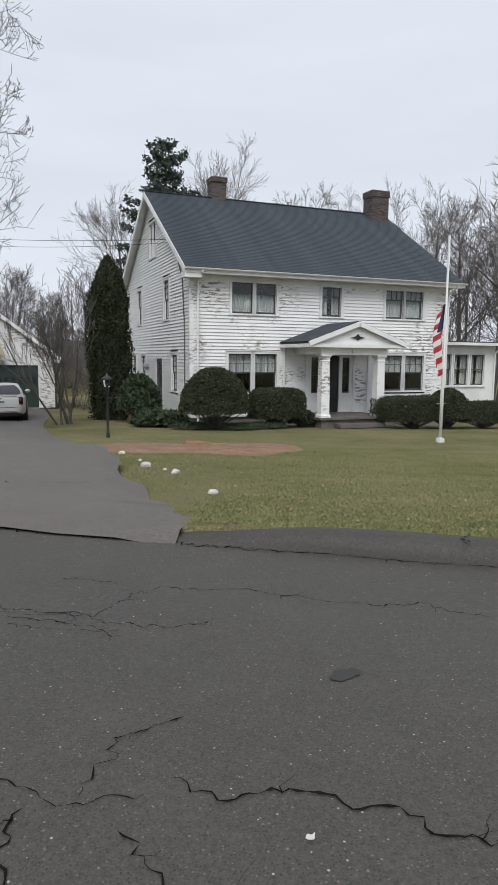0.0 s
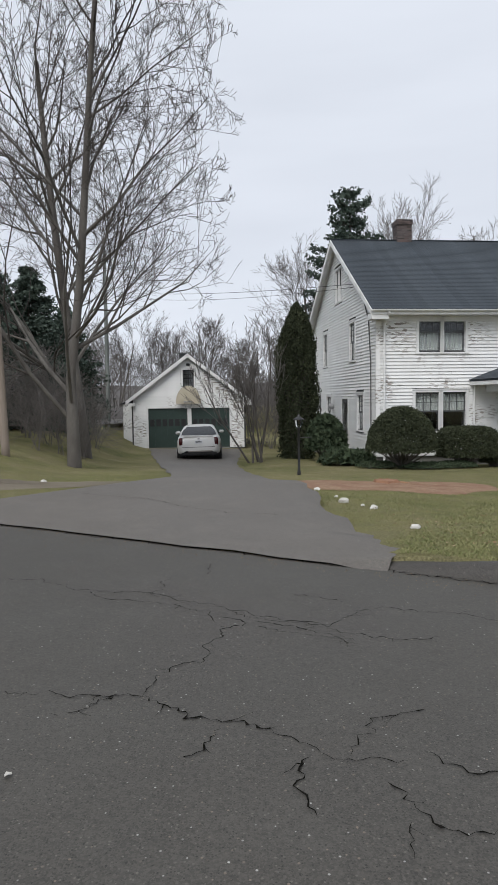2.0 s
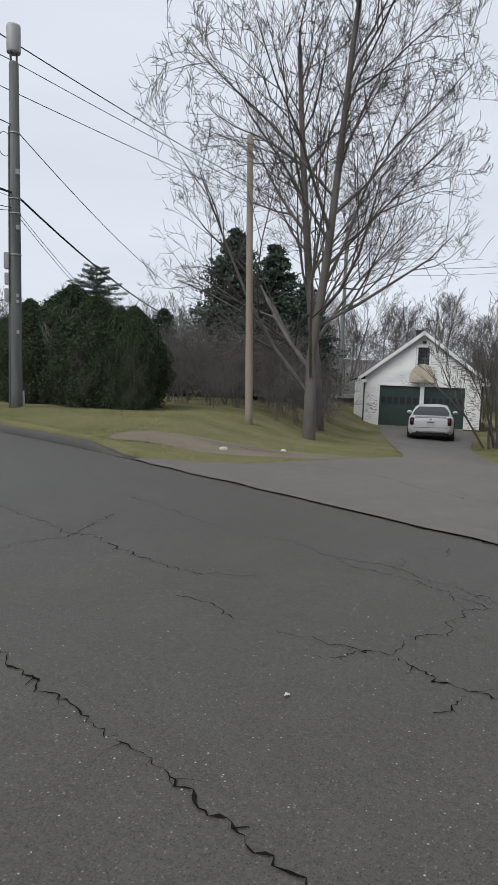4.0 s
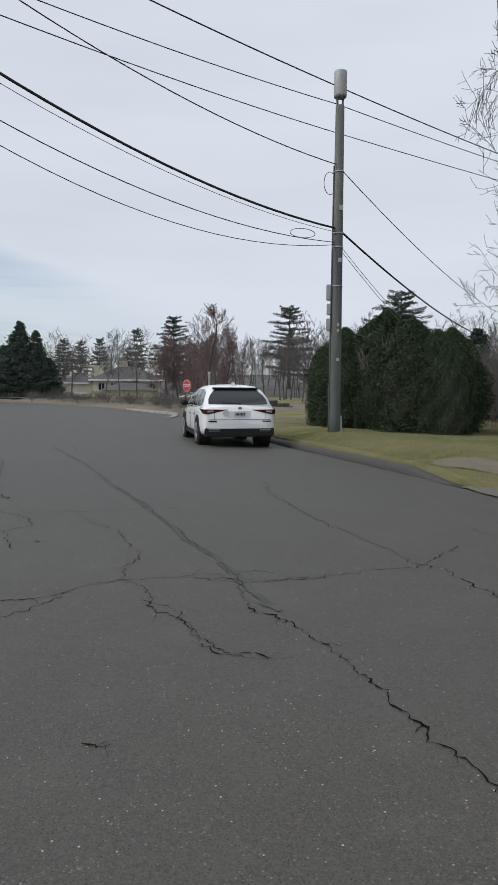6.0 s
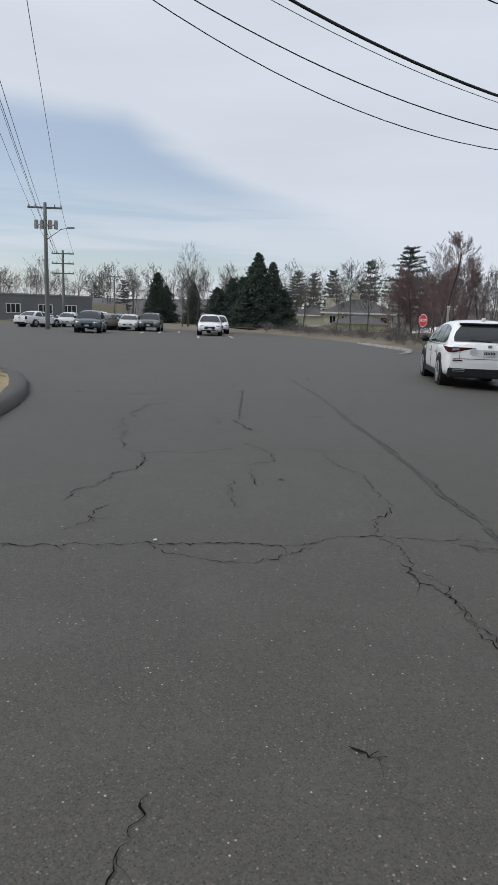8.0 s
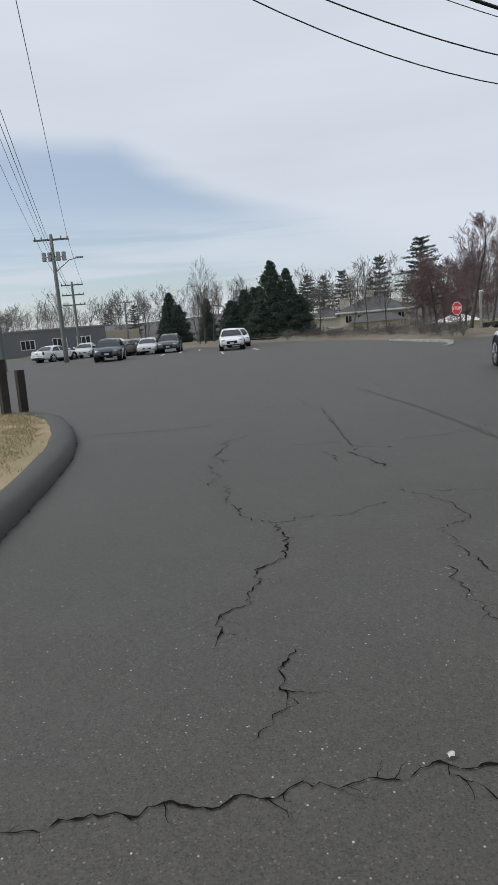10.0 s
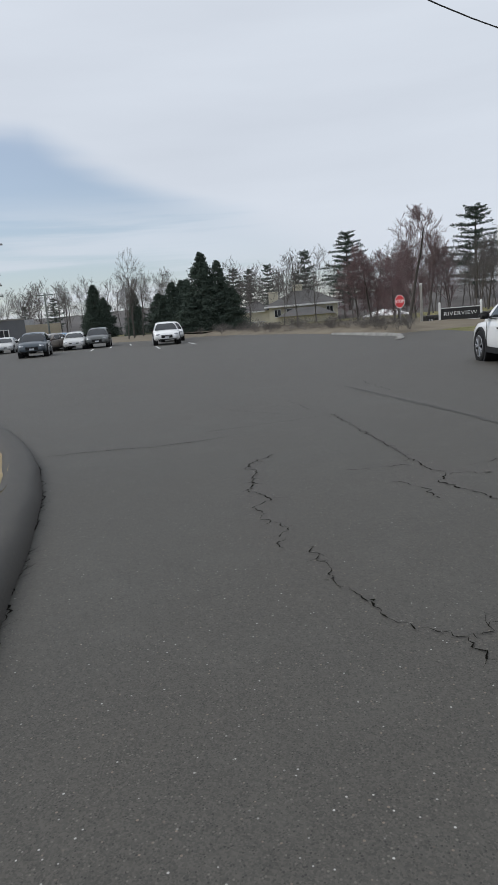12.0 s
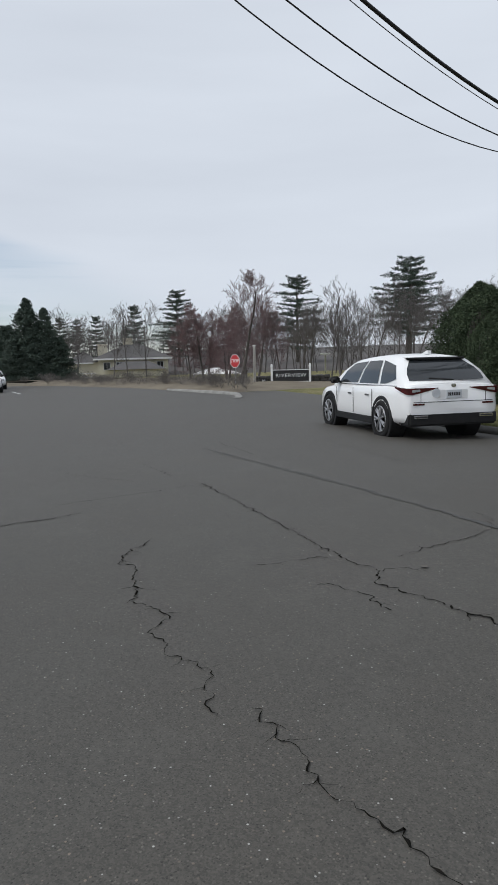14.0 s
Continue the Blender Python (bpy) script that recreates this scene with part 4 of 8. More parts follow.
    # floors and partition box in the rooms; their colour carries the indoor gloom
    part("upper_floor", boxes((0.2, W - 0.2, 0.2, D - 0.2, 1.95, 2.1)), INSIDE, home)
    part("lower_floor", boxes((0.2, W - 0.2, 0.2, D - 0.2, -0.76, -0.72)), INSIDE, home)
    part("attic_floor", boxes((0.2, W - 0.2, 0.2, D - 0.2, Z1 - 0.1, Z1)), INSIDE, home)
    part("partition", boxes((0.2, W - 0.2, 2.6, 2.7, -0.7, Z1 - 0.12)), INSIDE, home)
    part("foundation", boxes((0.03, W - 0.03, 0.03, D - 0.03, -1.6, Z0)), CONCRETE, home)
    # corner boards and water table
    for x0, x1, y0, y1 in ((-0.035, 0.11, -0.04, 0.0), (-0.04, 0.0, 0.0, 0.11), (W - 0.11, W + 0.035, -0.04, 0.0), (-0.04, 0.0, D - 0.11, D)):
        part("corner_board", boxes((x0, x1, y0, y1, Z0, Z1)), SIDING, home)
    part("water_table", boxes((-0.05, W + 0.03, -0.055, -0.003, Z0 - 0.02, Z0 + 0.05)), TRIM, home)
    # roof
    over, rake = 0.55, 0.32
    run, rise = D / 2 + over, (PEAK - Z1) * (D / 2 + over) / (D / 2)
    eave = PEAK - rise + 0.12
    stepped_roof("roof_slope", home, -rake, W + rake, run, rise, pose(0, -over, eave))
    stepped_roof("roof_slope", home, -rake, W + rake, run, rise, pose(W, D + over, eave, 0, 0, 180))
    part("ridge_cap", boxes((-rake, W + rake, D / 2 - 0.1, D / 2 + 0.1, PEAK + 0.105, PEAK + 0.13)), SHINGLE, home)
    part("soffit", boxes((-rake, W + rake, -over, -0.002, eave - 0.17, eave - 0.13)), TRIM, home)
    part("soffit", boxes((-rake, W + rake, D + 0.002, D + over, eave - 0.17, eave - 0.13)), TRIM, home)
    part("frieze_board", boxes((0, W, -0.045, -0.003, eave - 0.36, eave - 0.172)), TRIM, home)
    part("fascia", boxes((-rake, W + rake, -over - 0.02, -over, eave - 0.19, eave - 0.02)), TRIM, home)
    # a half-round gutter and its brackets' line
    bm = bmesh.new()
    ring = [(0.06 * math.cos(a), 0.06 * math.sin(a)) for a in np.linspace(math.pi, 2 * math.pi, 9)]
    ring += [(0.052 * math.cos(a), 0.052 * math.sin(a)) for a in np.linspace(2 * math.pi, math.pi, 9)]
    va = [bm.verts.new((-rake - 0.03, -over - 0.085 + p, eave - 0.03 + q)) for p, q in ring]
    vb = [bm.verts.new((W + rake + 0.03, -over - 0.085 + p, eave - 0.03 + q)) for p, q in ring]
    for i in range(len(ring)):
        j = (i + 1) % len(ring)
        bm.faces.new((va[i], va[j], vb[j], vb[i]))
    part("gutter", bm, TRIM, home, "white half-round gutter")
    for x in (0.24, W - 0.06):
        bm = bmesh.new()
        for a, b in zip([(x, -over - 0.08, eave - 0.08), (x, -over - 0.06, eave - 0.16), (x, -0.10, eave - 0.42), (x, -0.085, -0.9)], [(x, -over - 0.06, eave - 0.16), (x, -0.10, eave - 0.42), (x, -0.085, -0.9), (x - 0.02, -0.25, -1.0)]):
            rod(bm, a, b, 0.04, n=10)
        part("downspout", bm, TRIM, home, "white downspout")
    # raking boards and eave returns on the gable end
    for s, y0 in ((1, -over), (-1, D + over)):
        bm = bmesh.new()
        length = math.hypot(run, rise)
        box(bm, -rake - 0.03, -rake, 0.0, length, -0.20, -0.02)
        box(bm, -rake, 0.0, 0.0, length, -0.09, -0.053)
        m = pose(0, y0, eave, 0, 0, 0) @ Matrix.Diagonal((1, s, 1, 1)) @ Matrix.Rotation(math.atan2(rise, run), 4, "X")
        bmesh.ops.transform(bm, matrix=m, verts=bm.verts[:])
        bmesh.ops.recalc_face_normals(bm, faces=bm.faces[:])
        part("rake_board", bm, TRIM, home)
        part("eave_return", boxes((-rake - 0.02, 0.25, min(y0, y0 + s * 0.5), max(y0, y0 + s * 0.5), eave - 0.33, eave - 0.17)), TRIM, home)
    chimney(home, 2.75, D / 2 + 0.1, PEAK - 0.35, 8.55, 0.62, 0.62)
    chimney(home, 10.15, D / 2 - 0.3, PEAK - 0.6, 8.6, 0.85, 0.75)
    # entrance with sidelights
    entry = part("entrance_door", boxes((5.02, 5.70, 0.06, 0.11, -0.72, 1.30)), BLACK, home, "black panelled front door")
    for x in (5.10, 5.40):
        for z, h in ((-0.6, 0.6), (0.12, 0.55), (0.78, 0.4)):
            part("door_panel", boxes((x, x + 0.22, 0.045, 0.06, z, z + h)), BLACK, entry)
    bm = bmesh.new()
    lathe(bm, [(0.012, 0), (0.03, 0.02), (0.034, 0.045), (0.015, 0.065)], 12, Matrix.Translation((5.10, 0.045, 0.2)) @ Matrix.Rotation(radians(90), 4, "X"))
    part("door_knob", bm, STEEL, entry, "dull metal knob")
    for a, b in ((4.38, 5.02), (5.70, 6.26)):
        c = (a + b) / 2
        sl = part("sidelight", boxes((a, c - 0.15, 0.0, 0.12, -0.72, 1.34), (c + 0.15, b, 0.0, 0.12, -0.72, 1.34), (c - 0.15, c + 0.15, 0.0, 0.12, -0.72, -0.02), (c - 0.15, c + 0.15, 0.0, 0.12, 1.28, 1.34)), TRIM, home)
        part("sidelight_panel", boxes((c - 0.13, c + 0.13, -0.012, 0.0, -0.62, -0.12)), TRIM, sl)
        part("sash", boxes((c - 0.15, c - 0.11, 0.04, 0.08, -0.02, 1.28), (c + 0.11, c + 0.15, 0.04, 0.08, -0.02, 1.28), (c - 0.11, c + 0.11, 0.04, 0.08, -0.02, 0.03), (c - 0.11, c + 0.11, 0.04, 0.08, 0.62, 0.65), (c - 0.11, c + 0.11, 0.04, 0.08, 1.24, 1.28)), SASH, sl)
        part("pane", boxes((c - 0.11, c + 0.11, 0.055, 0.06, 0.03, 1.24)), GLASS, sl).visible_shadow = False
    part("door_casing", boxes((4.30, 4.38, -0.05, 0.02, -0.74, 1.42), (6.26, 6.34, -0.05, 0.02, -0.74, 1.42), (4.38, 6.26, -0.05, 0.02, 1.34, 1.42)), TRIM, home)
    # porch: two posts, a gabled roof, a stone-edged floor and steps; P is its front
    P, XC = -1.95, 5.1
    porch = part("porch_floor", boxes((3.85, 6.55, P - 0.12, -0.06, -0.80, -0.73), (3.95, 6.45, P - 0.02, -0.06, -1.5, -0.80)), STEP_STONE, home, "grey stone porch floor")
    for k, (z, y, hw) in enumerate(((-0.93, 0.34, 0.88), (-1.09, 0.68, 0.88))):
        part("step", soft_box(XC + 0.22 - hw, XC + 0.22 + hw, P - 0.12 - y, P - 0.02, z - 0.14, z, 0.015), STEP_STONE, porch)
    for x in (4.08, 6.22):
        bm = bmesh.new()
        prof = [(0.19, -0.73), (0.19, -0.66), (0.165, -0.62), (0.155, -0.58), (0.150, 0.2), (0.135, 1.12), (0.15, 1.14), (0.15, 1.17), (0.135, 1.19), (0.14, 1.25), (0.19, 1.32), (0.19, 1.37)]
        rings = [[bm.verts.new((x + sx * r, P + 0.12 + sy * r, z)) for sx, sy in ((-1, -1), (1, -1), (1, 1), (-1, 1))] for r, z in prof]
        for a, b in zip(rings, rings[1:]):
            for i in range(4):
                bm.faces.new((a[i], a[(i + 1) % 4], b[(i + 1) % 4], b[i]))
        bm.faces.new(rings[-1])
        bm.faces.new(rings[0][::-1])
        part("porch_post", bm, SIDING, home, "square white post with chipped paint")
    part("porch_beam", boxes((3.86, 6.44, P - 0.04, P + 0.26, 1.37, 1.60), (3.86, 4.08, P + 0.26, -0.05, 1.37, 1.60), (6.22, 6.44, P + 0.26, -0.05, 1.37, 1.60)), TRIM, home)
    part("porch_ceiling", boxes((4.08, 6.22, P + 0.26, -0.05, 1.50, 1.54)), TRIM, home)
    part("porch_cornice", boxes((3.28, 7.02, P - 0.28, -0.04, 1.60, 1.72)), TRIM, home)
    half, top = 1.87, 2.42
    pr = math.hypot(half, top - 1.74)
    ang = math.degrees(math.atan2(top - 1.74, half))
    for s in (1, -1):
        bm = boxes((0, pr, P - 0.30, -0.04, 0.0, 0.05))
        n = 8
        for i in range(n):
            box(bm, pr * i / n - 0.01, pr * (i + 1) / n, P - 0.30, -0.04, 0.05, 0.062 - 0.0)
        bmesh.ops.transform(bm, matrix=Matrix.Translation((5.15 - s * half, 0, 1.74)) @ Matrix.Diagonal((s, 1, 1, 1)) @ Matrix.Rotation(radians(-ang), 4, "Y"), verts=bm.verts[:])
        bmesh.ops.recalc_face_normals(bm, faces=bm.faces[:])
        part("porch_roof_slope", bm, SHINGLE, home)
        bm = boxes((0, pr, P - 0.34, P - 0.302, -0.11, 0.045))
        bmesh.ops.transform(bm, matrix=Matrix.Translation((5.15 - s * half, 0, 1.74)) @ Matrix.Diagonal((s, 1, 1, 1)) @ Matrix.Rotation(radians(-ang), 4, "Y"), verts=bm.verts[:])
        bmesh.ops.recalc_face_normals(bm, faces=bm.faces[:])
        part("pediment_rake", bm, TRIM, home)
    bm = bmesh.new()
    prism(bm, [(5.15 - half + 0.1, 1.722), (5.15 + half - 0.1, 1.722), (5.15, top - 0.04)], P - 0.18, P - 0.10)
    part("pediment", bm, TRIM, home)
    bm = bmesh.new()
    prism(bm, [(5.15 - 0.27, 1.93), (5.15 - 0.08, 1.89), (5.15, 1.84), (5.15 + 0.08, 1.89), (5.15 + 0.27, 1.93), (5.15 + 0.09, 1.97), (5.15, 2.05), (5.15 - 0.09, 1.97)], P - 0.22, P - 0.182)
    part("pediment_ornament", bm, BLACK, home, "small black carved ornament")
    for x in (3.42, 6.85):
        part("porch_downspout", rod(bmesh.new(), (x, -0.11, 1.6), (x, -0.09, -0.95), 0.032, n=8), TRIM, home)
    cu = bpy.data.curves.new("house_number", "FONT")
    cu.body, cu.size, cu.extrude, cu.align_x = "2", 0.17, 0.006, "CENTER"
    num = new("house_number", cu)
    num.data.materials.append(BLACK)
    num.parent, num.matrix_basis = home, pose(5.05, P - 0.048, 1.42, 90)
    # low side wing with a row of tall windows
    AX0, AX1, AY = W + 0.01, 14.7, 2.0
    a_ops = [(x - 0.37, x + 0.37, 0.13, 1.47) for x in (11.05, 11.95, 12.85, 13.75)]
    part("wing_wall", wall_mesh(AX0, AX1, -0.8, 1.85, [(a, b, c, d) for a, b, c, d in a_ops], 0.15), TRIM, home, m=pose(0, AY, 0))
    part("wing_side_wall", boxes((AX1 - 0.15, AX1 - 0.002, AY + 0.15, AY + 4.5, -0.8, 1.85)), SIDING_SOUND, home)
    part("wing_back_wall", boxes((AX0, AX1 - 0.15, AY + 4.35, AY + 4.5, -0.8, 1.85)), SIDING_SOUND, home)
    part("wing_foundation", boxes((AX0, AX1 - 0.02, AY + 0.03, AY + 4.4, -1.7, -0.8)), CONCRETE, home)
    part("wing_floor", boxes((AX0, AX1 - 0.16, AY + 0.16, AY + 4.3, -0.79, -0.7)), INSIDE, home)
    for a, b, c, d in a_ops:
        window_unit(home, pose((a + b) / 2, AY, c), b - a, d - c, upper=(1, 1), lower=(1, 1), casing=0.05, curtain="sides")
    part("wing_roof", boxes((AX0, AX1 + 0.35, AY - 0.4, AY + 4.9, 1.88, 2.02)), SHINGLE, home, m=pose(0, 0, 0))
    part("wing_gutter", boxes((AX0, AX1 + 0.36, AY - 0.48, AY - 0.40, 1.85, 1.97)), TRIM, home)
    part("wing_downspout", rod(bmesh.new(), (AX1 - 0.05, AY - 0.44, 1.85), (AX1 - 0.05, AY - 0.08, 1.5), 0.035), TRIM, home)
    part("wing_downspout", rod(bmesh.new(), (AX1 - 0.05, AY - 0.08, 1.5), (AX1 - 0.05, AY - 0.08, -1.0), 0.035), TRIM, home)
    # meter, vent and service wire down the gable
    bm = bmesh.new()
    lathe(bm, [(0.12, 0), (0.12, 0.12), (0.09, 0.2), (0.02, 0.22)], 14, Matrix.Translation((-0.03, 6.15, 0.86)) @ Matrix.Rotation(radians(-90), 4, "Y"))
    part("electric_meter", bm, GREY_BOX, home, "round grey electric meter")
    bm = bmesh.new()
    pts = [(-0.05, 1.9, 5.35), (-0.06, 1.5, 4.9), (-0.06, 0.75, 3.9), (-0.05, 0.55, 2.5), (-0.05, 0.5, -0.9)]
    for a, b in zip(pts, pts[1:]):
        rod(bm, a, b, 0.022, n=6)
    part("service_cable", bm, CABLE_GREY, home)
    return home


white_house()


def garage():
    """A white gabled two-door garage; its front stands at y 0."""
    g = thing("garage", pose(-7.45, 34.9, 0, 0, 0, 1), "white clapboard two-car garage with dark green doors", "garage")
    W, D, Z0, Z1, PEAK = 6.25, 7.2, -1.42, 1.32, 3.66
    d1, d2 = (0.90, 3.05), (3.27, 5.36)
    ops = [(*d1, Z0, 0.76), (*d2, Z0, 0.76), (2.83, 3.44, 1.93, 2.86)]
    part("front_wall", wall_mesh(0, W, Z0, Z1, ops, 0.15, PEAK), INSIDE, g)
    cased = [(0.78, 5.48, Z0, 0.88), (2.73, 3.54, 1.86, 2.95)]
    clapboards(siding_mesh(0.08, W - 0.08, Z0, Z1, cased, PEAK, seed=5), SIDING, g)
    part("side_wall", boxes((0.0, 0.15, 0.15, D, Z0, Z1)), SIDING, g)
    part("side_wall", boxes((W - 0.15, W, 0.15, D, Z0, Z1)), SIDING, g)
    part("back_wall", wall_mesh(0, W, Z0, Z1, [], 0.15, PEAK), SIDING, g, m=pose(0, D, 0))
    part("garage_floor", boxes((0.15, W - 0.15, 0.05, D, Z0 - 0.2, Z0 + 0.01)), CONCRETE, g)
    part("door_surround", boxes((0.78, 0.90, -0.045, 0.02, Z0, 0.88), (3.05, 3.27, -0.045, 0.02, Z0, 0.88), (5.36, 5.48, -0.045, 0.02, Z0, 0.88), (0.90, 3.05, -0.045, 0.02, 0.76, 0.88), (3.27, 5.36, -0.045, 0.02, 0.76, 0.88)), TRIM, g)
    for a, b in (d1, d2):
        dr = part("garage_door", boxes((a, b, 0.06, 0.10, Z0 + 0.01, 0.76)), GREEN_DOOR, g, "dark green sectional garage door")
        n, w = 6, b - a
        rails = []
        for i in range(4):
            z = Z0 + 0.04 + i * 0.54
            if i == 2:
                continue
            for k in range(n):
                x = a + 0.06 + (w - 0.08) * k / n
                rails.append((x, x + w / n - 0.07, 0.048, 0.06, z + 0.06, z + 0.46))
        for rail in rails:
            part("door_rail", boxes(rail), GREEN_DOOR, dr)
        z = Z0 + 0.04 + 2 * 0.54
        for k in range(n):
            part("door_light", boxes((a + 0.08 + (w - 0.08) * k / n, a + (w - 0.08) * (k + 1) / n - 0.02, 0.05, 0.059, z + 0.07, z + 0.46)), BLACK, dr, "dark glazed light")
    window_unit(g, pose(3.135, 0, 1.93), 0.61, 0.93, upper=(4, 2), lower=(4, 2), casing=0.09)
    over = 0.32
    run, rise = W / 2 + over, (PEAK - Z1) * (W / 2 + over) / (W / 2)
    for s, x in ((1, -over), (-1, W + over)):
        m = pose(x, 0, PEAK - rise + 0.08, 0, 0, -90 * s)
        if s == 1:
            stepped_roof("roof_slope", g, -D - 0.3, 0.3, run, rise, m @ Matrix.Diagonal((1, 1, 1, 1)))
        else:
            stepped_roof("roof_slope", g, -0.3, D + 0.3, run, rise, m)
        length = math.hypot(run, rise)
        bm = boxes((0, length, -0.33, -0.29, -0.18, -0.01))
        bmesh.ops.transform(bm, matrix=Matrix.Translation((x, 0, PEAK - rise + 0.08)) @ Matrix.Diagonal((s, 1, 1, 1)) @ Matrix.Rotation(-math.atan2(rise, run), 4, "Y"), verts=bm.verts[:])
        bmesh.ops.recalc_face_normals(bm, faces=bm.faces[:])
        part("rake_board", bm, TRIM, g)
        part("eave_return", boxes((min(x, x + s * 0.5), max(x, x + s * 0.5), -0.31, 0.0, PEAK - rise - 0.18, PEAK - rise - 0.02)), TRIM, g)
    part("gable_lamp", soft_box(3.03, 3.24, -0.12, -0.035, 3.06, 3.2, 0.02), BLACK, g)
    part("cupola", boxes((2.5, 2.9, 2.0, 2.4, 3.3, 3.85), (2.42, 2.98, 1.92, 2.48, 3.85, 3.92)), SASH, g)
    hoop = part("backboard", bmesh.new(), None, g)
    bm = bmesh.new()
    rim = [(3.135 + 0.68 * math.cos(a), 1.06 + 0.92 * math.sin(a)) for a in np.linspace(0, math.pi, 17)]
    prism(bm, [(2.455, 1.0)] + [(3.815, 1.0)] + rim, -0.32, -0.27)
    bm.to_mesh(hoop.data)
    bm.free()
    hoop.data.materials.append(surf("faded_cream_board", (0.52, 0.47, 0.36), (0.42, 0.37, 0.28), 2, 0.6))
    tagged(hoop, "faded cream fan-shaped basketball backboard")
    bm = bmesh.new()
    for i in range(20):
        a, b = 2 * math.pi * i / 20, 2 * math.pi * (i + 1) / 20
        rod(bm, (3.135 + 0.23 * math.cos(a), -0.58 + 0.23 * math.sin(a), 1.13), (3.135 + 0.23 * math.cos(b), -0.58 + 0.23 * math.sin(b), 1.13), 0.012, n=6)
        rod(bm, (3.135 + 0.23 * math.cos(a), -0.58 + 0.23 * math.sin(a), 1.12), (3.135 + 0.15 * math.cos(a + 0.3), -0.58 + 0.15 * math.sin(a + 0.3), 0.74), 0.006, n=4)
    part("rim_and_net", bm, STEEL, hoop, "grey metal rim with a worn net")
    part("backboard_arm", boxes((2.9, 2.96, -0.27, -0.03, 1.3, 1.36), (3.31, 3.37, -0.27, -0.03, 1.3, 1.36)), STEEL, hoop)
    # lean-to on the far side
    part("lean_to_wall", boxes((-0.72, -0.002, 1.4, 5.0, Z0 + 0.1, 1.0)), SIDING_SOUND, g)
    part("lean_to_siding", siding_mesh(-0.70, -0.03, Z0 + 0.1, 1.0, []), SIDING_SOUND, g, m=pose(0, 1.38, 0))
    bm = bmesh.new()
    prism(bm, [(-0.86, 0.98), (-0.002, 1.22), (-0.002, 1.29), (-0.86, 1.05)], 1.25, 5.1)
    part("lean_to_roof", bm, SHINGLE, g)
    return g


garage()

# ---- trees ----


def grow(seed, height, r, levels=5, split=5, rise=0.35, spread=0.9, droop=0.0, first=0.25, stems=1, twig=0.004, keep=1.0, whorl=1.7, reach=0.62):
    """The limbs of a bare tree as rows of ends and radii."""
    rng = np.random.default_rng(seed)
    a, b, ra, rb = [], [], [], []

    def limb(p, d, length, r0, level):
        n = max(3, int(5 - level * 0.4))
        pts, rad, dirs = [p], [r0], [d]
        tip = r0 * (0.35 if level == 0 else 0.25)
        for i in range(n):
            bend = rng.normal(size=3) * (0.06 if level == 0 else 0.12)
            bend[2] += (rise if level else 0.06) * 0.35 - droop * level * 0.06
            d = d + bend
            d = d / np.linalg.norm(d)
            p = p + d * length / n
            pts.append(p)
            rad.append(max(r0 + (tip - r0) * (i + 1) / n, twig))
            dirs.append(d)
        for i in range(n):
            a.append(pts[i]), b.append(pts[i + 1]), ra.append(rad[i]), rb.append(rad[i + 1])
        if level >= levels:
            return
        count = int(split * (whorl if level == 0 else 1.0) + rng.uniform(0, 1.5))
        for k in range(count):
            if level >= 2 and rng.uniform() > keep:
                continue
            f = first + (0.98 - first) * (k + rng.uniform(0, 1)) / count if level == 0 else 0.18 + 0.8 * (k + rng.uniform(0, 1)) / count
            i = min(int(f * n), n - 1)
            q = pts[i] + (pts[i + 1] - pts[i]) * (f * n - i)
            side = np.cross(dirs[i], rng.normal(size=3))
            side = side / np.linalg.norm(side)
            ang = spread * rng.uniform(0.55, 1.15) * (1.15 - 0.45 * f if level == 0 else 0.85)
            nd = dirs[i] * math.cos(ang) + side * math.sin(ang)
            nd[2] += rise * 0.4
            nd = nd / np.linalg.norm(nd)
            share = (reach * (1.05 - 0.55 * f) if level == 0 else 0.60 * (1.1 - 0.45 * f)) * rng.uniform(0.75, 1.2)
            limb(q, nd, length * share, max(rad[i] * (rng.uniform(0.45, 0.65) if level else rng.uniform(0.30, 0.46)), twig), level + 1)

    for s in range(stems):
        lean = rng.normal(size=3) * (0.05 if stems == 1 else 0.28)
        d = np.array([lean[0], lean[1], 1.0])
        limb(np.array([0.0, 0.0, -0.15]) + np.array([*(rng.normal(size=2) * 0.12 * (stems > 1)), 0]), d / np.linalg.norm(d), height * rng.uniform(0.85, 1.0) * 0.92, r * (1 if stems == 1 else rng.uniform(0.6, 1)), 0)
    return np.array(a), np.array(b), np.array(ra), np.array(rb)


def rounded(limbs, reach):
    """Draws in the limbs that stray, so that a crown keeps near its reach."""
    a, b, ra, rb = limbs
    out = []
    for p in (a, b):
        r = np.maximum(np.hypot(p[:, 0], p[:, 1]), 1e-6)
        k = np.where(r > reach, (reach + (r - reach) * 0.62) / r, 1.0)
        out.append(np.stack([p[:, 0] * k, p[:, 1] * k, p[:, 2]], 1))
    return out[0], out[1], ra, rb


def tree_meshes(name, limbs, cut=0.03, flare=True):
    """The trunk with its limbs, and the crown of twigs, as two meshes."""
    a, b, ra, rb = limbs
    thick = ra > cut
    if flare and thick.any():
        low = np.where(a[:, 2] < 0.05)[0]
        ra = ra.copy()
        ra[low] *= 1.35
    tv, tf = tubes(a[thick], b[thick], ra[thick], rb[thick], 9)
    cv, cf = tubes(a[~thick], b[~thick], ra[~thick], rb[~thick], 3)
    trunk, crown = raw_mesh(name + "_trunk", tv, tf), raw_mesh(name + "_crown", cv, cf)
    trunk.shade_smooth()
    return trunk, crown


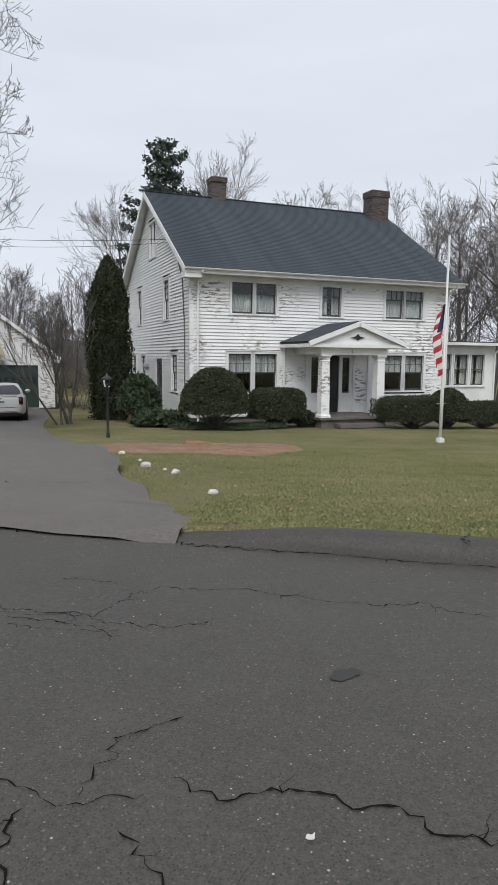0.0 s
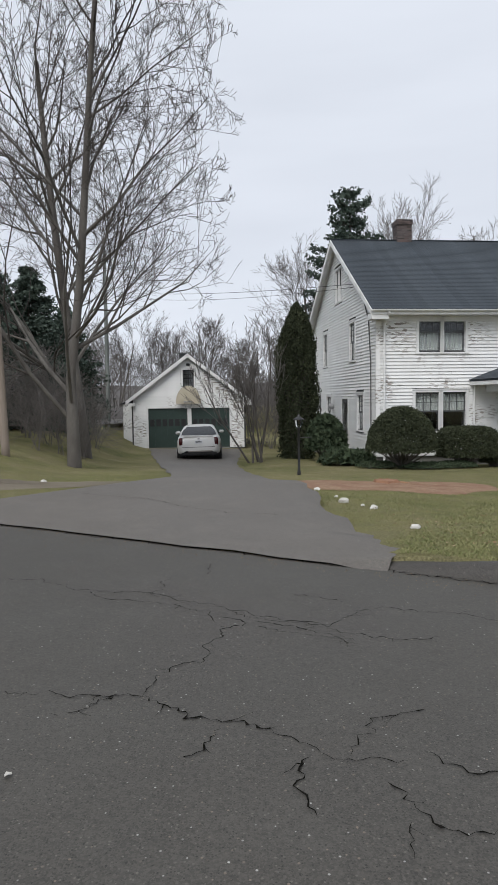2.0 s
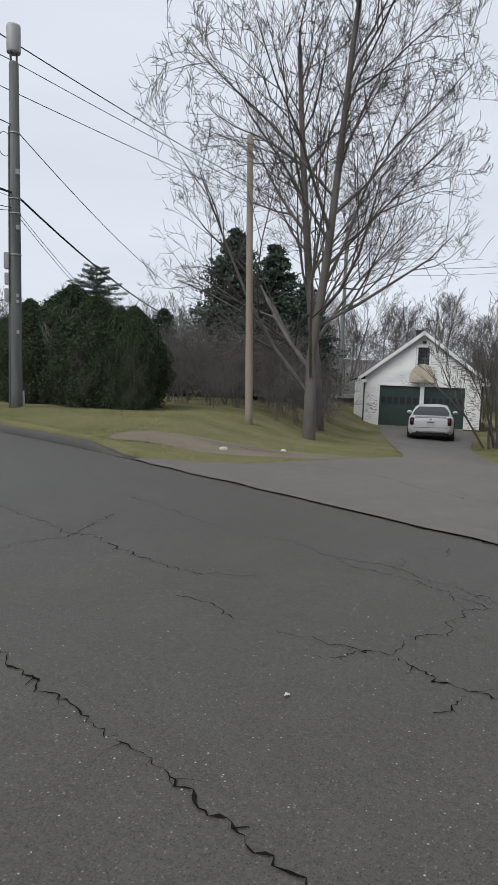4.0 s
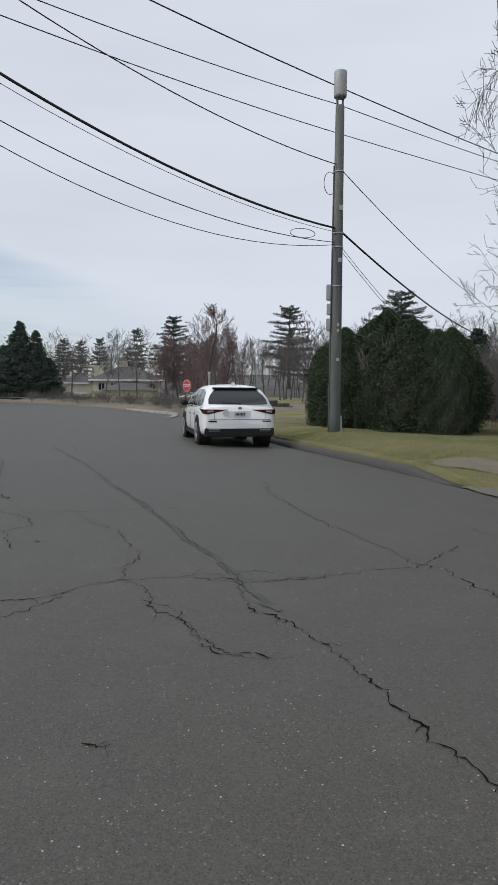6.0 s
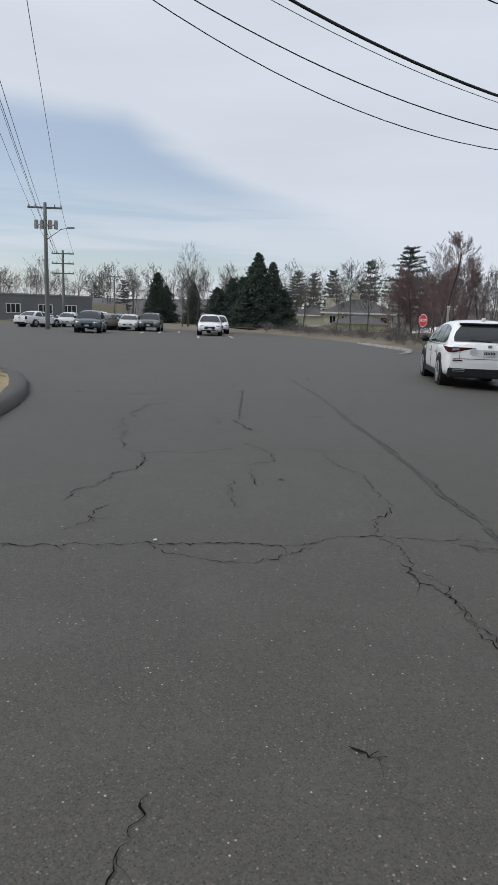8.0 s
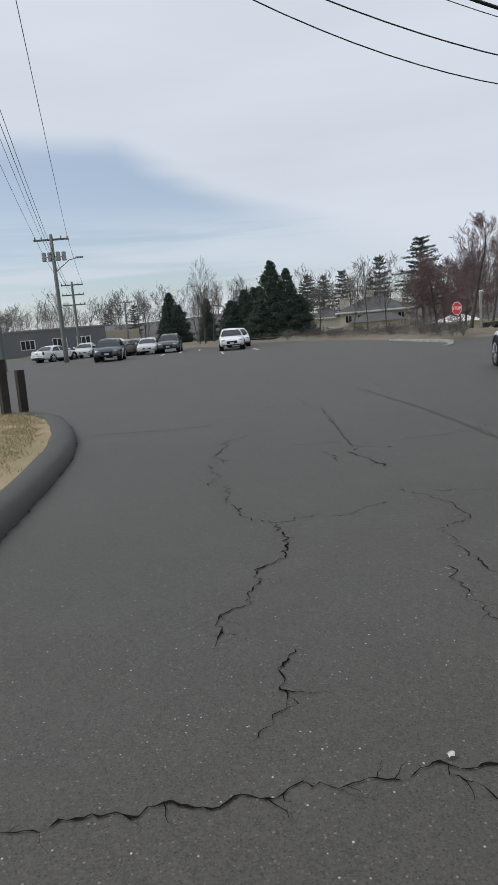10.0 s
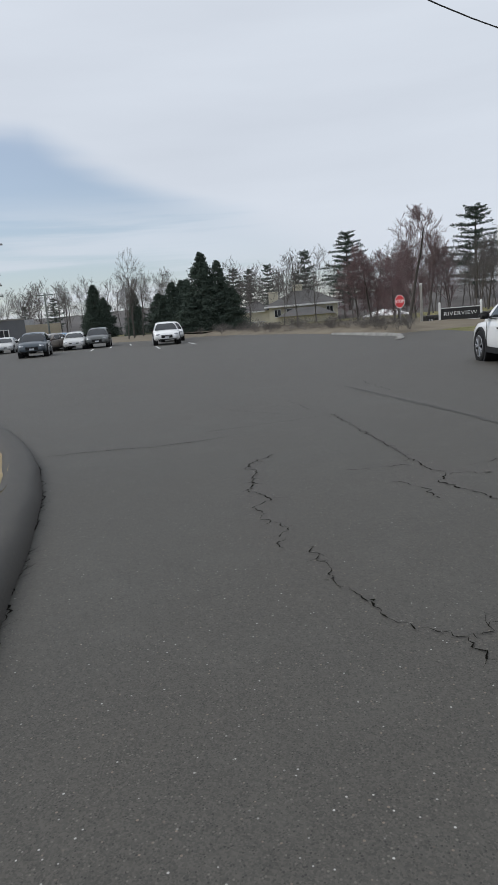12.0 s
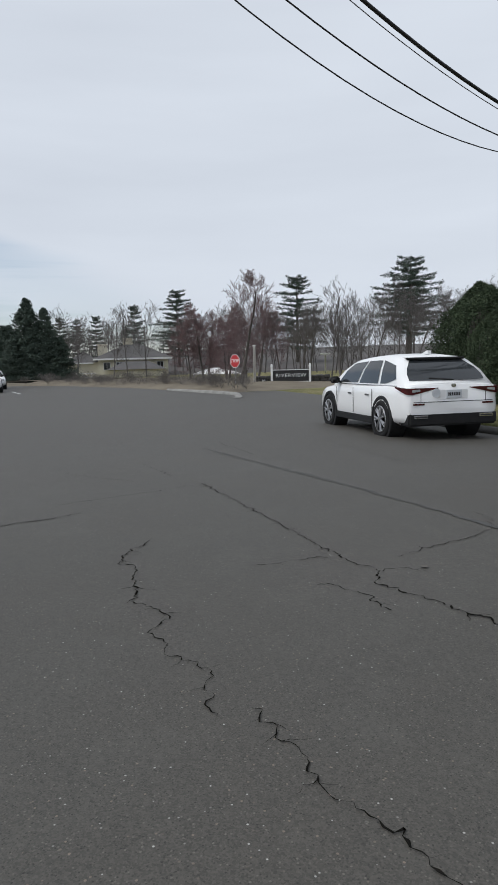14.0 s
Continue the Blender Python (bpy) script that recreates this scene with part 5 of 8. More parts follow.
def bare_tree(name, m, meshes, label, bark=None, twigs=None, group=""):
    t = thing(name, m, label, "tree", group)
    place_mesh("trunk", meshes[0], bark or BARK, t)
    place_mesh("crown", meshes[1], twigs or TWIG, t)
    return t


# the pair of tall bare trees beside the drive
bare_tree("maple_tree", pose(-5.85, 16.7, gz(-5.85, 16.7), 0, 0, 215), tree_meshes("maple", rounded(grow(11, 14.0, 0.150, 5, 5, 0.12, 1.0, 0.0, 0.09, twig=0.0055, whorl=5.0, reach=0.48, keep=0.66), 3.9), 0.032), "tall bare maple with wide lichen-grey limbs beside the drive", BARK_PALE, TWIG_DARK)
bare_tree("maple_tree", pose(-6.7, 21.3, gz(-6.7, 21.3), 0, 0, 200), tree_meshes("maple_b", rounded(grow(23, 14.0, 0.19, 5, 5, 0.14, 0.95, 0.0, 0.12, twig=0.0058, whorl=4.4, reach=0.50, keep=0.6), 4.6), 0.034), "tall bare maple with a thick pale trunk", BARK_PALE, TWIG_DARK)
# a many-stemmed bare shrub by the garage
bare_tree("bare_shrub", pose(-0.75, 23.2, gz(-0.75, 23.2)), tree_meshes("shrub", grow(5, 3.9, 0.05, 3, 4, 0.2, 0.38, 0.02, 0.35, stems=7, twig=0.006), 0.02, False), "tall many-stemmed bare brown shrub by the drive", BARK, TWIG)

mid = [tree_meshes("oak_%d" % i, grow(40 + i, 14, 0.20, 4, 5, 0.16, 0.8, 0.0, 0.30, twig=0.0085, whorl=2.2), 0.035) for i in range(4)]
low = [tree_meshes("thin_%d" % i, grow(60 + i, 12, 0.15, 4, 5, 0.16, 0.8, 0.0, 0.24, twig=0.010, whorl=2.0), 0.05) for i in range(3)]


def stand(name, x, y, top, meshes, turn, label, group, bark=None, twigs=None, base=None, wide=1.0):
    z = gz(x, y) if base is None else base
    s = (top - z) / max(v.co.z for v in meshes[1].vertices)
    t = bare_tree(name, pose(x, y, z, 0, 0, turn) @ Matrix.Diagonal((s * wide, s * wide, s, 1)), meshes, label, bark, twigs, group)
    t.scale = (s * wide, s * wide, s)
    return t


BEHIND = "bare trees behind the white house"
for i, (x, y, top) in enumerate(((10.6, 42.4, 15.6), (8.2, 44.0, 14.6), (2.6, 38.9, 11.2), (19.5, 50.9, 15.4), (23.3, 52.1, 16.2), (21.4, 40.9, 13.4), (24.6, 41.2, 14.2), (22.2, 27.9, 13.8), (22.4, 23.8, 14.0), (24.5, 33.5, 11.5), (28.0, 36.0, 12.0), (30.0, 46.0, 14.0))):
    stand("bare_tree", x, y, top, mid[i % 4], 47 * i, "tall bare grey tree behind the house", BEHIND)
YARD = "bare trees behind the garage"
for i, (x, y, top) in enumerate(((-4.9, 58.8, 9.0), (3.5, 58.0, 10.5), (-13.5, 60, 10.0), (-1.7, 68.9, 7.5), (-9, 66, 8.5), (-18, 52, 9.0), (8, 70, 9.0), (-22, 60, 10.0))):
    stand("bare_tree", x, y, top, low[i % 3], 71 * i, "slender bare tree behind the garage", YARD, None, TWIG_FAR, -1.9)


def conifer_mesh(name, seed, height, radius, base=0.12, leaf=0.16, count=9000, layers=0, gap=0.0, droop=0.25):
    """A conifer's trunk and limbs, and its needles as tufts along the limbs."""
    rng = np.random.default_rng(seed)
    a, b, ra, rb, tuft = [], [], [], [], []
    n = layers or int(height * 3.2)
    for i in range(n):
        f = base + (1 - base) * (i + rng.uniform(0, 0.8)) / n
        z = f * height
        env = radius * ((1 - f) / (1 - base)) ** 0.75 * (1 if not gap else rng.uniform(0.55, 1.1))
        for k in range(int(rng.integers(5, 8)) if not gap else int(rng.integers(3, 6))):
            t = rng.uniform(0, 2 * math.pi)
            length = env * rng.uniform(0.65, 1.15) + 0.1
            d = np.array([math.cos(t), math.sin(t), -droop * rng.uniform(0.2, 1.2) + 0.25 * f])
            p = np.array([0, 0, z])
            q = p + d * length
            a.append(p), b.append(q), ra.append(0.012 + 0.015 * length), rb.append(0.006)
            m = max(int(count / (n * 6) * (0.4 + length / radius)), 4)
            u = rng.uniform(0.2 if not gap else 0.4, 1.05, m) ** 0.7
            sp = 0.05 + (0.11 if gap else 0.20) * length * (1 - 0.5 * u)
            c = p + d * length * u[:, None]
            off = rng.normal(size=(m, 3)) * sp[:, None] * [1, 1, 0.85 if gap else 0.7]
            tuft.append(c + off)
    a.append(np.zeros(3)), b.append(np.array([0, 0, height * 0.97])), ra.append(height * 0.016), rb.append(0.02)
    tv, tf = tubes(np.array(a), np.array(b), np.array(ra), np.array(rb), 6)
    lv, lf = leaf_tris(np.concatenate(tuft), leaf, rng)
    return raw_mesh(name + "_trunk", tv, tf), raw_mesh(name + "_needles", lv, lf)


def pine_mesh(name, seed, height, radius, base=0.28, leaf=0.15, lean=0.0):
    """A tall pine: tiers of flat spreading boughs with gaps between, each bough a fan of needle sprays."""
    rng = np.random.default_rng(seed)
    a, b, ra, rb, tuft = [], [], [], [], []
    z = base * height
    while z < height * 0.985:
        f = (z / height - base) / (1 - base)
        env = radius * min(1.0, 0.55 + 1.6 * f) * (1 - f) ** 0.65 * rng.uniform(0.75, 1.1) + 0.35
        turn = rng.uniform(0, 6.28)
        count = int(rng.integers(5, 8))
        for k in range(count):
            t = turn + 2 * math.pi * (k + rng.uniform(-0.3, 0.3)) / count
            length = env * rng.uniform(0.55, 1.15)
            rise = rng.uniform(-0.10, 0.28) + 0.6 * max(f - 0.5, 0)
            d = np.array([math.cos(t), math.sin(t), rise])
            p = np.array([lean * z, 0, z + rng.uniform(-0.15, 0.15)])
            a.append(p), b.append(p + d * length), ra.append(0.02 + 0.014 * length), rb.append(0.008)
            m = int(30 + 85 * length)
            u = rng.uniform(0.18, 1.06, m)
            wide = 0.10 + 0.30 * length * np.clip(1.2 - u, 0.15, 0.75)
            off = np.stack([-math.sin(t) * rng.normal(size=m) * wide * 0.6, math.cos(t) * rng.normal(size=m) * wide * 0.6, rng.normal(size=m) * 0.10 + 0.04], 1)
            tuft.append(p + d * length * u[:, None] + off)
        z += height * rng.uniform(0.040, 0.070)
    a.append(np.zeros(3)), b.append(np.array([lean * height, 0, height * 0.98])), ra.append(height * 0.016), rb.append(0.03)
    tv, tf = tubes(np.array(a), np.array(b), np.array(ra), np.array(rb), 6)
    lv, lf = leaf_tris(np.concatenate(tuft), leaf, rng, flat=0.35)
    return raw_mesh(name + "_trunk", tv, tf), raw_mesh(name + "_needles", lv, lf)


def conifer(name, x, y, top, meshes, label, group="", turn=0, wide=1.0, base=None, needles=None):
    z = gz(x, y) if base is None else base
    s = (top - z) / max(v.co.z for v in meshes[1].vertices)
    t = thing(name, pose(x, y, z, 0, 0, turn), label, "tree", group)
    t.scale = (s * wide, s * wide, s)
    place_mesh("trunk", meshes[0], BARK, t)
    place_mesh("crown", meshes[1], needles or PINE, t)
    return t


spruce = [conifer_mesh("spruce_%d" % i, 100 + i, 9, 2.7, 0.02, 0.16, 26000, layers=34, droop=0.12) for i in range(2)]
pine = [pine_mesh("pine_%d" % i, 110 + i, 14, 3.9, (0.24, 0.34, 0.20)[i], 0.14, (0.0, 0.02, -0.015)[i]) for i in range(3)]
conifer("spruce_tree", 4.9, 36.9, 13.2, pine_mesh("loose", 130, 13, 4.0, 0.20, 0.17), "dark tall ragged spruce behind the house gable", wide=0.9)
SCREEN = "dark evergreens beside the garage"
for i, (x, y, top, w) in enumerate(((-13.6, 30.6, 8.6, 1.2), (-10.6, 27.8, 7.2, 1.2), (-13.3, 29.8, 5.6, 1.3), (-15.8, 27.0, 4.2, 1.3), (-10.0, 31.5, 6.0, 1.2))):
    conifer("spruce_tree", x, y, top, spruce[i % 2], "dark evergreen in the tangle beside the garage", SCREEN, 50 * i, w)


def arborvitae_mesh(name, seed, height, radius, count, leaf=0.10, blunt=0.5):
    """A dense column: leaf sprays over an uneven egg-shaped shell, some deeper in, with dark gaps."""
    rng = np.random.default_rng(seed)
    f = rng.uniform(0, 1, count) ** 0.85
    t = rng.uniform(0, 2 * math.pi, count)
    env = np.where(f < 0.35, 0.82 + 0.5 * f, 1.0 - (np.maximum(f - 0.35, 0) / 0.65) ** (2.0 + blunt * 2) * 0.97)
    lump = 1 + 0.13 * np.sin(t * 3 + f * 9 + seed) + 0.10 * np.sin(t * 7 - f * 17) + 0.06 * np.sin(t * 13 + f * 31)
    rr = radius * env * lump * (1 - np.abs(rng.normal(size=count)) * 0.16)
    c = np.stack([rr * np.cos(t), rr * np.sin(t), f * height], 1) + rng.normal(size=(count, 3)) * 0.03
    lv, lf = leaf_tris(c, leaf, rng, up=0.55)
    bm = bmesh.new()
    lathe(bm, [(radius * 0.25, -0.1), (radius * 0.62, height * 0.12), (radius * 0.68, height * 0.4), (radius * 0.45, height * 0.75), (0.03, height * 0.94)], 12)
    core = bpy.data.meshes.new(name + "_core")
    bm.to_mesh(core)
    bm.free()
    return core, raw_mesh(name + "_leaves", lv, lf)


def arborvitae(name, x, y, z, meshes, label, group="", turn=0, s=1.0, wide=1.0, leaves=None):
    t = thing(name, pose(x, y, z, 0, 0, turn), label, "evergreen", group)
    t.scale = (s * wide, s * wide, s)
    place_mesh("stem", meshes[0], BARK, t)
    place_mesh("crown", meshes[1], leaves or CEDAR, t)
    return t


arborvitae("arborvitae", 0.85, 24.6, gz(0.85, 24.6), arborvitae_mesh("column", 31, 6.0, 0.78, 40000, 0.075, 1.0), "tall narrow dark arborvitae beside the house", leaves=YEW)
hedge_kind = [arborvitae_mesh("cedar_%d" % i, 33 + i, 3.35, 1.05, 44000, 0.048, 0.25) for i in range(3)]
HEDGE = "row of cedars behind the utility pole"
for i, (x, y, s, w) in enumerate(((-15.6, 16.0, 0.74, 0.95), (-14.6, 15.7, 0.88, 1.1), (-13.55, 15.9, 0.93, 1.05), (-11.75, 14.9, 0.95, 1.2), (-10.85, 14.7, 0.84, 1.0), (-10.25, 14.35, 0.72, 0.8), (-15.0, 17.4, 0.82, 1.1), (-12.9, 17.0, 0.97, 1.2), (-11.2, 16.1, 0.90, 1.1), (-17.7, 19.6, 1.10, 1.2), (-16.6, 17.9, 1.0, 1.1), (-15.6, 19.4, 1.25, 1.3))):
    arborvitae("cedar", x, y, gz(x, y) - 0.05, hedge_kind[i % 3], "dense dark green cedar in an untrimmed row", HEDGE, 61 * i, s, w)


def shrub_mesh(name, seed, rx, ry, h, count, leaf=0.058, square=2.0, skirt=0.0):
    """A clipped shrub: small leaves over a rounded block with bare stems showing at its foot."""
    rng = np.random.default_rng(seed)
    d = rng.normal(size=(count, 3))
    d[:, 2] = np.abs(d[:, 2]) - skirt
    d /= (np.abs(d) ** square).sum(1, keepdims=True) ** (1 / square)
    d *= 1 - np.abs(rng.normal(size=(count, 1))) * np.where(rng.uniform(size=(count, 1)) < 0.5, 0.05, 0.22)
    c = d * [rx, ry, h * 0.72] + [0, 0, h * 0.28]
    c[:, 2] = np.maximum(c[:, 2], 0.03 * h)
    lv, lf = leaf_tris(c + rng.normal(size=(count, 3)) * 0.012, leaf, rng)
    a, b, ra, rb = [], [], [], []
    for _ in range(60):
        q = rng.normal(size=3)
        q[2] = abs(q[2])
        q /= np.linalg.norm(q)
        a.append(np.array([*(rng.normal(size=2) * 0.05), 0.0]))
        b.append(q * [rx * 0.9, ry * 0.9, h * 0.62] + [0, 0, h * 0.3])
        ra.append(0.02), rb.append(0.006)
    tv, tf = tubes(np.array(a), np.array(b), np.array(ra), np.array(rb), 5)
    return raw_mesh(name + "_stems", tv, tf), raw_mesh(name + "_leaves", lv, lf)


def shrub(name, x, y, meshes, label, turn=0, leaves=None, group=""):
    t = thing(name, pose(x, y, gz(x, y), 0, 0, turn), label, "shrub", group)
    place_mesh("stems", meshes[0], BARK, t)
    place_mesh("foliage", meshes[1], leaves or YEW, t)
    return t


shrub("dome_shrub", 3.7, 19.3, shrub_mesh("dome", 1, 1.12, 1.0, 1.95, 22000, skirt=0.0), "large clipped dome shrub with bare lower stems", 6)
shrub("box_shrub", 5.95, 19.9, shrub_mesh("box", 2, 0.88, 0.65, 1.3, 16000, square=6), "square-clipped dark shrub against the house", 6)
shrub("low_shrub", 7.0, 20.3, shrub_mesh("low_a", 3, 0.5, 0.4, 0.6, 4000), "small loose shrub beside the porch steps", 6)
shrub("clipped_hedge", 11.0, 19.8, shrub_mesh("hedge_a", 4, 1.5, 0.65, 1.12, 20000, square=14), "flat-topped clipped hedge beside the porch", 6)
shrub("round_shrub", 12.35, 19.9, shrub_mesh("ball", 6, 0.85, 0.8, 1.45, 11000), "rounded clipped shrub under the wing", 6)
shrub("clipped_hedge", 14.2, 20.3, shrub_mesh("hedge_b", 7, 1.3, 0.7, 1.0, 13000, square=4), "low clipped hedge before the side wing", 6)
shrub("laurel_shrub", 1.75, 22.8, shrub_mesh("laurel", 8, 0.75, 0.8, 1.7, 6000, 0.12), "broad-leaved green shrub at the side wall", 6, CEDAR)
shrub("trailing_plant", 2.2, 20.6, shrub_mesh("trail", 9, 0.9, 0.6, 0.5, 2500, 0.16), "low trailing evergreen plant at the corner", 0, CEDAR)
for i, (x, y) in enumerate(((3.0, 19.4), (4.4, 19.1), (5.4, 19.5))):
    shrub("ground_cover", x, y, shrub_mesh("cover_%d" % i, 15 + i, 0.75, 0.45, 0.22, 2000, 0.05), "low green ground cover along the foundation", 0, CEDAR, "ground cover along the house")
sapling = tree_meshes("sapling", grow(170, 2.6, 0.022, 2, 4, 0.3, 0.5, 0.0, 0.4, stems=5, twig=0.006), 0.016, False)
bare_tree("bare_sapling", pose(-12.75, 15.0, gz(-12.75, 15.0)), sapling, "clump of thin pale bare stems in a gap between cedars", BARK_PALE, TWIG)
# tangle of bare undergrowth under the evergreens and maples
under = [tree_meshes("under_%d" % i, grow(150 + i, 2.6, 0.02, 3, 4, 0.1, 0.9, 0.02, 0.15, stems=6, twig=0.005, keep=0.6), 0.02, False) for i in range(3)]
for i, (x, y, s) in enumerate(((-9.6, 20.8, 1.1), (-8.6, 21.4, 1.2), (-10.6, 21.9, 1.2), (-7.7, 20.6, 0.9), (-11.6, 22.6, 1.3), (-8.4, 23.8, 1.2), (-6.9, 19.2, 0.8), (-12.8, 23.5, 1.2), (-9.8, 24.6, 1.3), (-7.4, 25.8, 1.0), (-14.0, 25.0, 1.2), (-7.4, 18.3, 0.7), (-8.8, 18.8, 0.9), (-10.1, 19.4, 1.0), (-6.5, 20.2, 0.8), (-11.7, 20.2, 1.1), (-9.2, 17.6, 0.6), (-12.6, 21.4, 1.2), (-0.4, 36.5, 1.5), (0.9, 38.0, 1.6), (2.2, 36.0, 1.5), (-1.0, 40.0, 1.7), (1.6, 33.5, 1.2), (0.2, 34.4, 1.2))):
    t = bare_tree("brush_clump", pose(x, y, gz(x, y), 0, 0, 77 * i), under[i % 3], "tangled bare brown undergrowth", BARK, TWIG, "tangled undergrowth about the yard")
    t.scale = (s, s, s)

# ---- poles and wires ----
POLE = (-13.03, 13.02)


def lean_line(az):
    return math.sin(radians(az)), math.cos(radians(az))


def utility_pole():
    z0 = gz(*POLE)
    p = thing("utility_pole", pose(*POLE, z0), "tall weathered wooden utility pole with a grey canister", "pole")
    bm = bmesh.new()
    lathe(bm, [(0.165, -0.4), (0.16, 0.4), (0.138, 5.0), (0.118, 8.75), (0.11, 8.78)], 18)
    part("post", bm, POLE_WOOD, p, smooth=True)
    bm = bmesh.new()
    lathe(bm, [(0.13, 8.98), (0.17, 9.0), (0.175, 9.04), (0.175, 9.62), (0.165, 9.66), (0.05, 9.68)], 20)
    part("canister_antenna", bm, GREY_BOX, p, "pale grey cylindrical antenna", smooth=True)
    bm = bmesh.new()
    for a in range(4):
        rod(bm, (0.09 * math.cos(a * 1.57), 0.09 * math.sin(a * 1.57), 8.7), (0.11 * math.cos(a * 1.57), 0.11 * math.sin(a * 1.57), 9.0), 0.02, n=6)
    part("antenna_bracket", bm, BLACK, p)
    for z, r in ((5.42, 0.152), (7.05, 0.143), (4.0, 0.158), (5.05, 0.154)):
        bm = bmesh.new()
        lathe(bm, [(r - 0.02, z - 0.02), (r, z - 0.015), (r, z + 0.015), (r - 0.02, z + 0.02)], 16)
        part("band", bm, STEEL, p)
    view = Matrix.Rotation(radians(38), 4, "Z")
    for x, z, w, h in ((-0.22, 3.62, 0.13, 0.42), (-0.215, 3.22, 0.11, 0.30), (-0.22, 2.78, 0.12, 0.34)):
        part("equipment_box", soft_box(x - w / 2, x + w / 2, -0.12, 0.08, z, z + h, 0.02), GREY_BOX, p, m=view)
    part("box_arm", boxes((-0.22, 0.0, -0.02, 0.02, 3.33, 3.37), (-0.22, 0.0, -0.02, 0.02, 3.99, 4.03)), STEEL, p, m=view)
    for z, w in ((6.0, 0.10), (4.62, 0.09), (2.9, 0.06), (2.75, 0.06), (1.95, 0.07)):
        part("tag_plate", boxes((0.02, 0.02 + w, -0.19, -0.165, z, z + w * 1.3)), GREY_BOX, p, m=view)
    part("conduit", rod(bmesh.new(), (-0.17, -0.06, -0.2), (-0.13, -0.05, 7.2), 0.022, n=8), CABLE_GREY, p, m=view)
    part("guard_strip", rod(bmesh.new(), (0.19, -0.03, -0.2), (0.175, -0.03, 0.45), 0.03, n=8), GREY_BOX, p, m=view)
    return p


utility_pole()


def wooden_pole(name, x, y, z, h, label, wood, r=0.15, lean=0.0):
    p = thing(name, pose(x, y, z), label, "pole")
    bm = bmesh.new()
    lathe(bm, [(r, -0.3), (r, 0.3), (r * 0.86, h * 0.5), (r * 0.72, h), (r * 0.3, h + 0.01)], 16, Matrix.Rotation(radians(lean), 4, "Y"))
    part("post", bm, wood, p, smooth=True)
    return p


wooden_pole("bare_pole", -7.16, 15.2, gz(-7.16, 15.2), 7.5, "bare pale wooden pole with no wires, darker at its foot", POLE_RAW, 0.105, -1.6)
END_S, END_N, END_W = 16.5, 30.0, 46.0
ends = {"s": (POLE[0] + END_S * lean_line(185)[0], POLE[1] + END_S * lean_line(185)[1], 11.7), "n": (POLE[0] + END_N * lean_line(5)[0], POLE[1] + END_N * lean_line(5)[1], 11.2), "w": (POLE[0] + END_W * lean_line(345)[0], POLE[1] + END_W * lean_line(345)[1], 9.0)}
for x, y, top in ends.values():
    wooden_pole("roadside_pole", x, y, -0.1, top, "plain wooden pole holding overhead wires", POLE_WOOD)


def wire(a, b, curve, r, material=None, label="thin black overhead wire", n=28, name="overhead_wire"):
    """A hanging wire: curve is how sharply it sags."""
    a, b = Vector(a), Vector(b)
    length = (b - a).to_2d().length
    pts = []
    for i in range(n + 1):
        f = i / n
        p = a.lerp(b, f)
        p.z -= curve * (f * length) * (length - f * length)
        pts.append(np.array(p))
    pts = np.array(pts)
    v, f = hose(pts, r * 0.78)
    return tagged(place_mesh(name, raw_mesh(name, v, f), material or CABLE), label, "wire", "overhead wires")


def pole_wire(z0, end, z1, curve, r, material=None, label="thin black overhead wire", off=0.0):
    ex, ey, _ = ends[end]
    wire((POLE[0] + off, POLE[1], z0), (ex + off, ey, z1), curve, r, material, label)


for z0, zs, zn, cs, cn, r in ((9.52, 10.3, 10.9, 0.0030, 0.0016, 0.020), (9.05, 8.9, 10.9, 0.0040, 0.0012, 0.014), (8.3, 8.5, 10.2, 0.0034, 0.0006, 0.014)):
    pole_wire(z0, "s", zs, cs, r, off=-0.15)
    pole_wire(z0, "n", zn, cn, r, off=-0.15)
for z0, zs, c, r, m in ((7.4, 11.4, 0.0150, 0.016, CABLE), (5.72, 10.2, 0.0165, 0.036, CABLE), (5.62, 9.9, 0.0160, 0.009, CABLE_GREY), (5.35, 9.4, 0.0200, 0.014, CABLE), (5.30, 9.6, 0.0280, 0.012, CABLE)):
    pole_wire(z0, "s", zs, c, r, m, "heavy black overhead cable" if r > 0.03 else "thin black overhead wire")
for z0, zw, c, r, m in ((7.35, 7.3, 0.0026, 0.016, CABLE), (5.72, 6.1, 0.0032, 0.036, CABLE), (5.35, 4.6, 0.0060, 0.010, CABLE_GREY), (5.25, 4.4, 0.0062, 0.010, CABLE_GREY)):
    pole_wire(z0, "w", zw, c, r, m, "heavy black overhead cable" if r > 0.03 else "thin black overhead wire")
# spare loops of wire by the pole
for dx, dy, z, ra, rb in ((-0.22, -0.1, 6.95, 0.16, 0.30), (-0.40, -1.0, 5.5, 0.32, 0.12)):
    t = np.linspace(0, 2 * np.pi, 25)
    c = np.stack([POLE[0] + dx + ra * 0.5 * np.cos(t), POLE[1] + dy + ra * np.cos(t), z + rb * np.sin(t)], 1)
    v, f = hose(c, 0.009)
    tagged(place_mesh("wire_loop", raw_mesh("wire_loop", v, f), CABLE), "spare loop of black wire at the pole", "wire", "overhead wires")
# service drop to the house gable
wire((-9.6, 43.0, 8.4), (2.85, 23.0, 5.35), 0.0016, 0.012, CABLE, "thin service wire running to the house gable")
wire((-9.6, 43.0, 8.1), (2.85, 23.1, 5.25), 0.0024, 0.010, CABLE, "thin service wire running to the house gable")

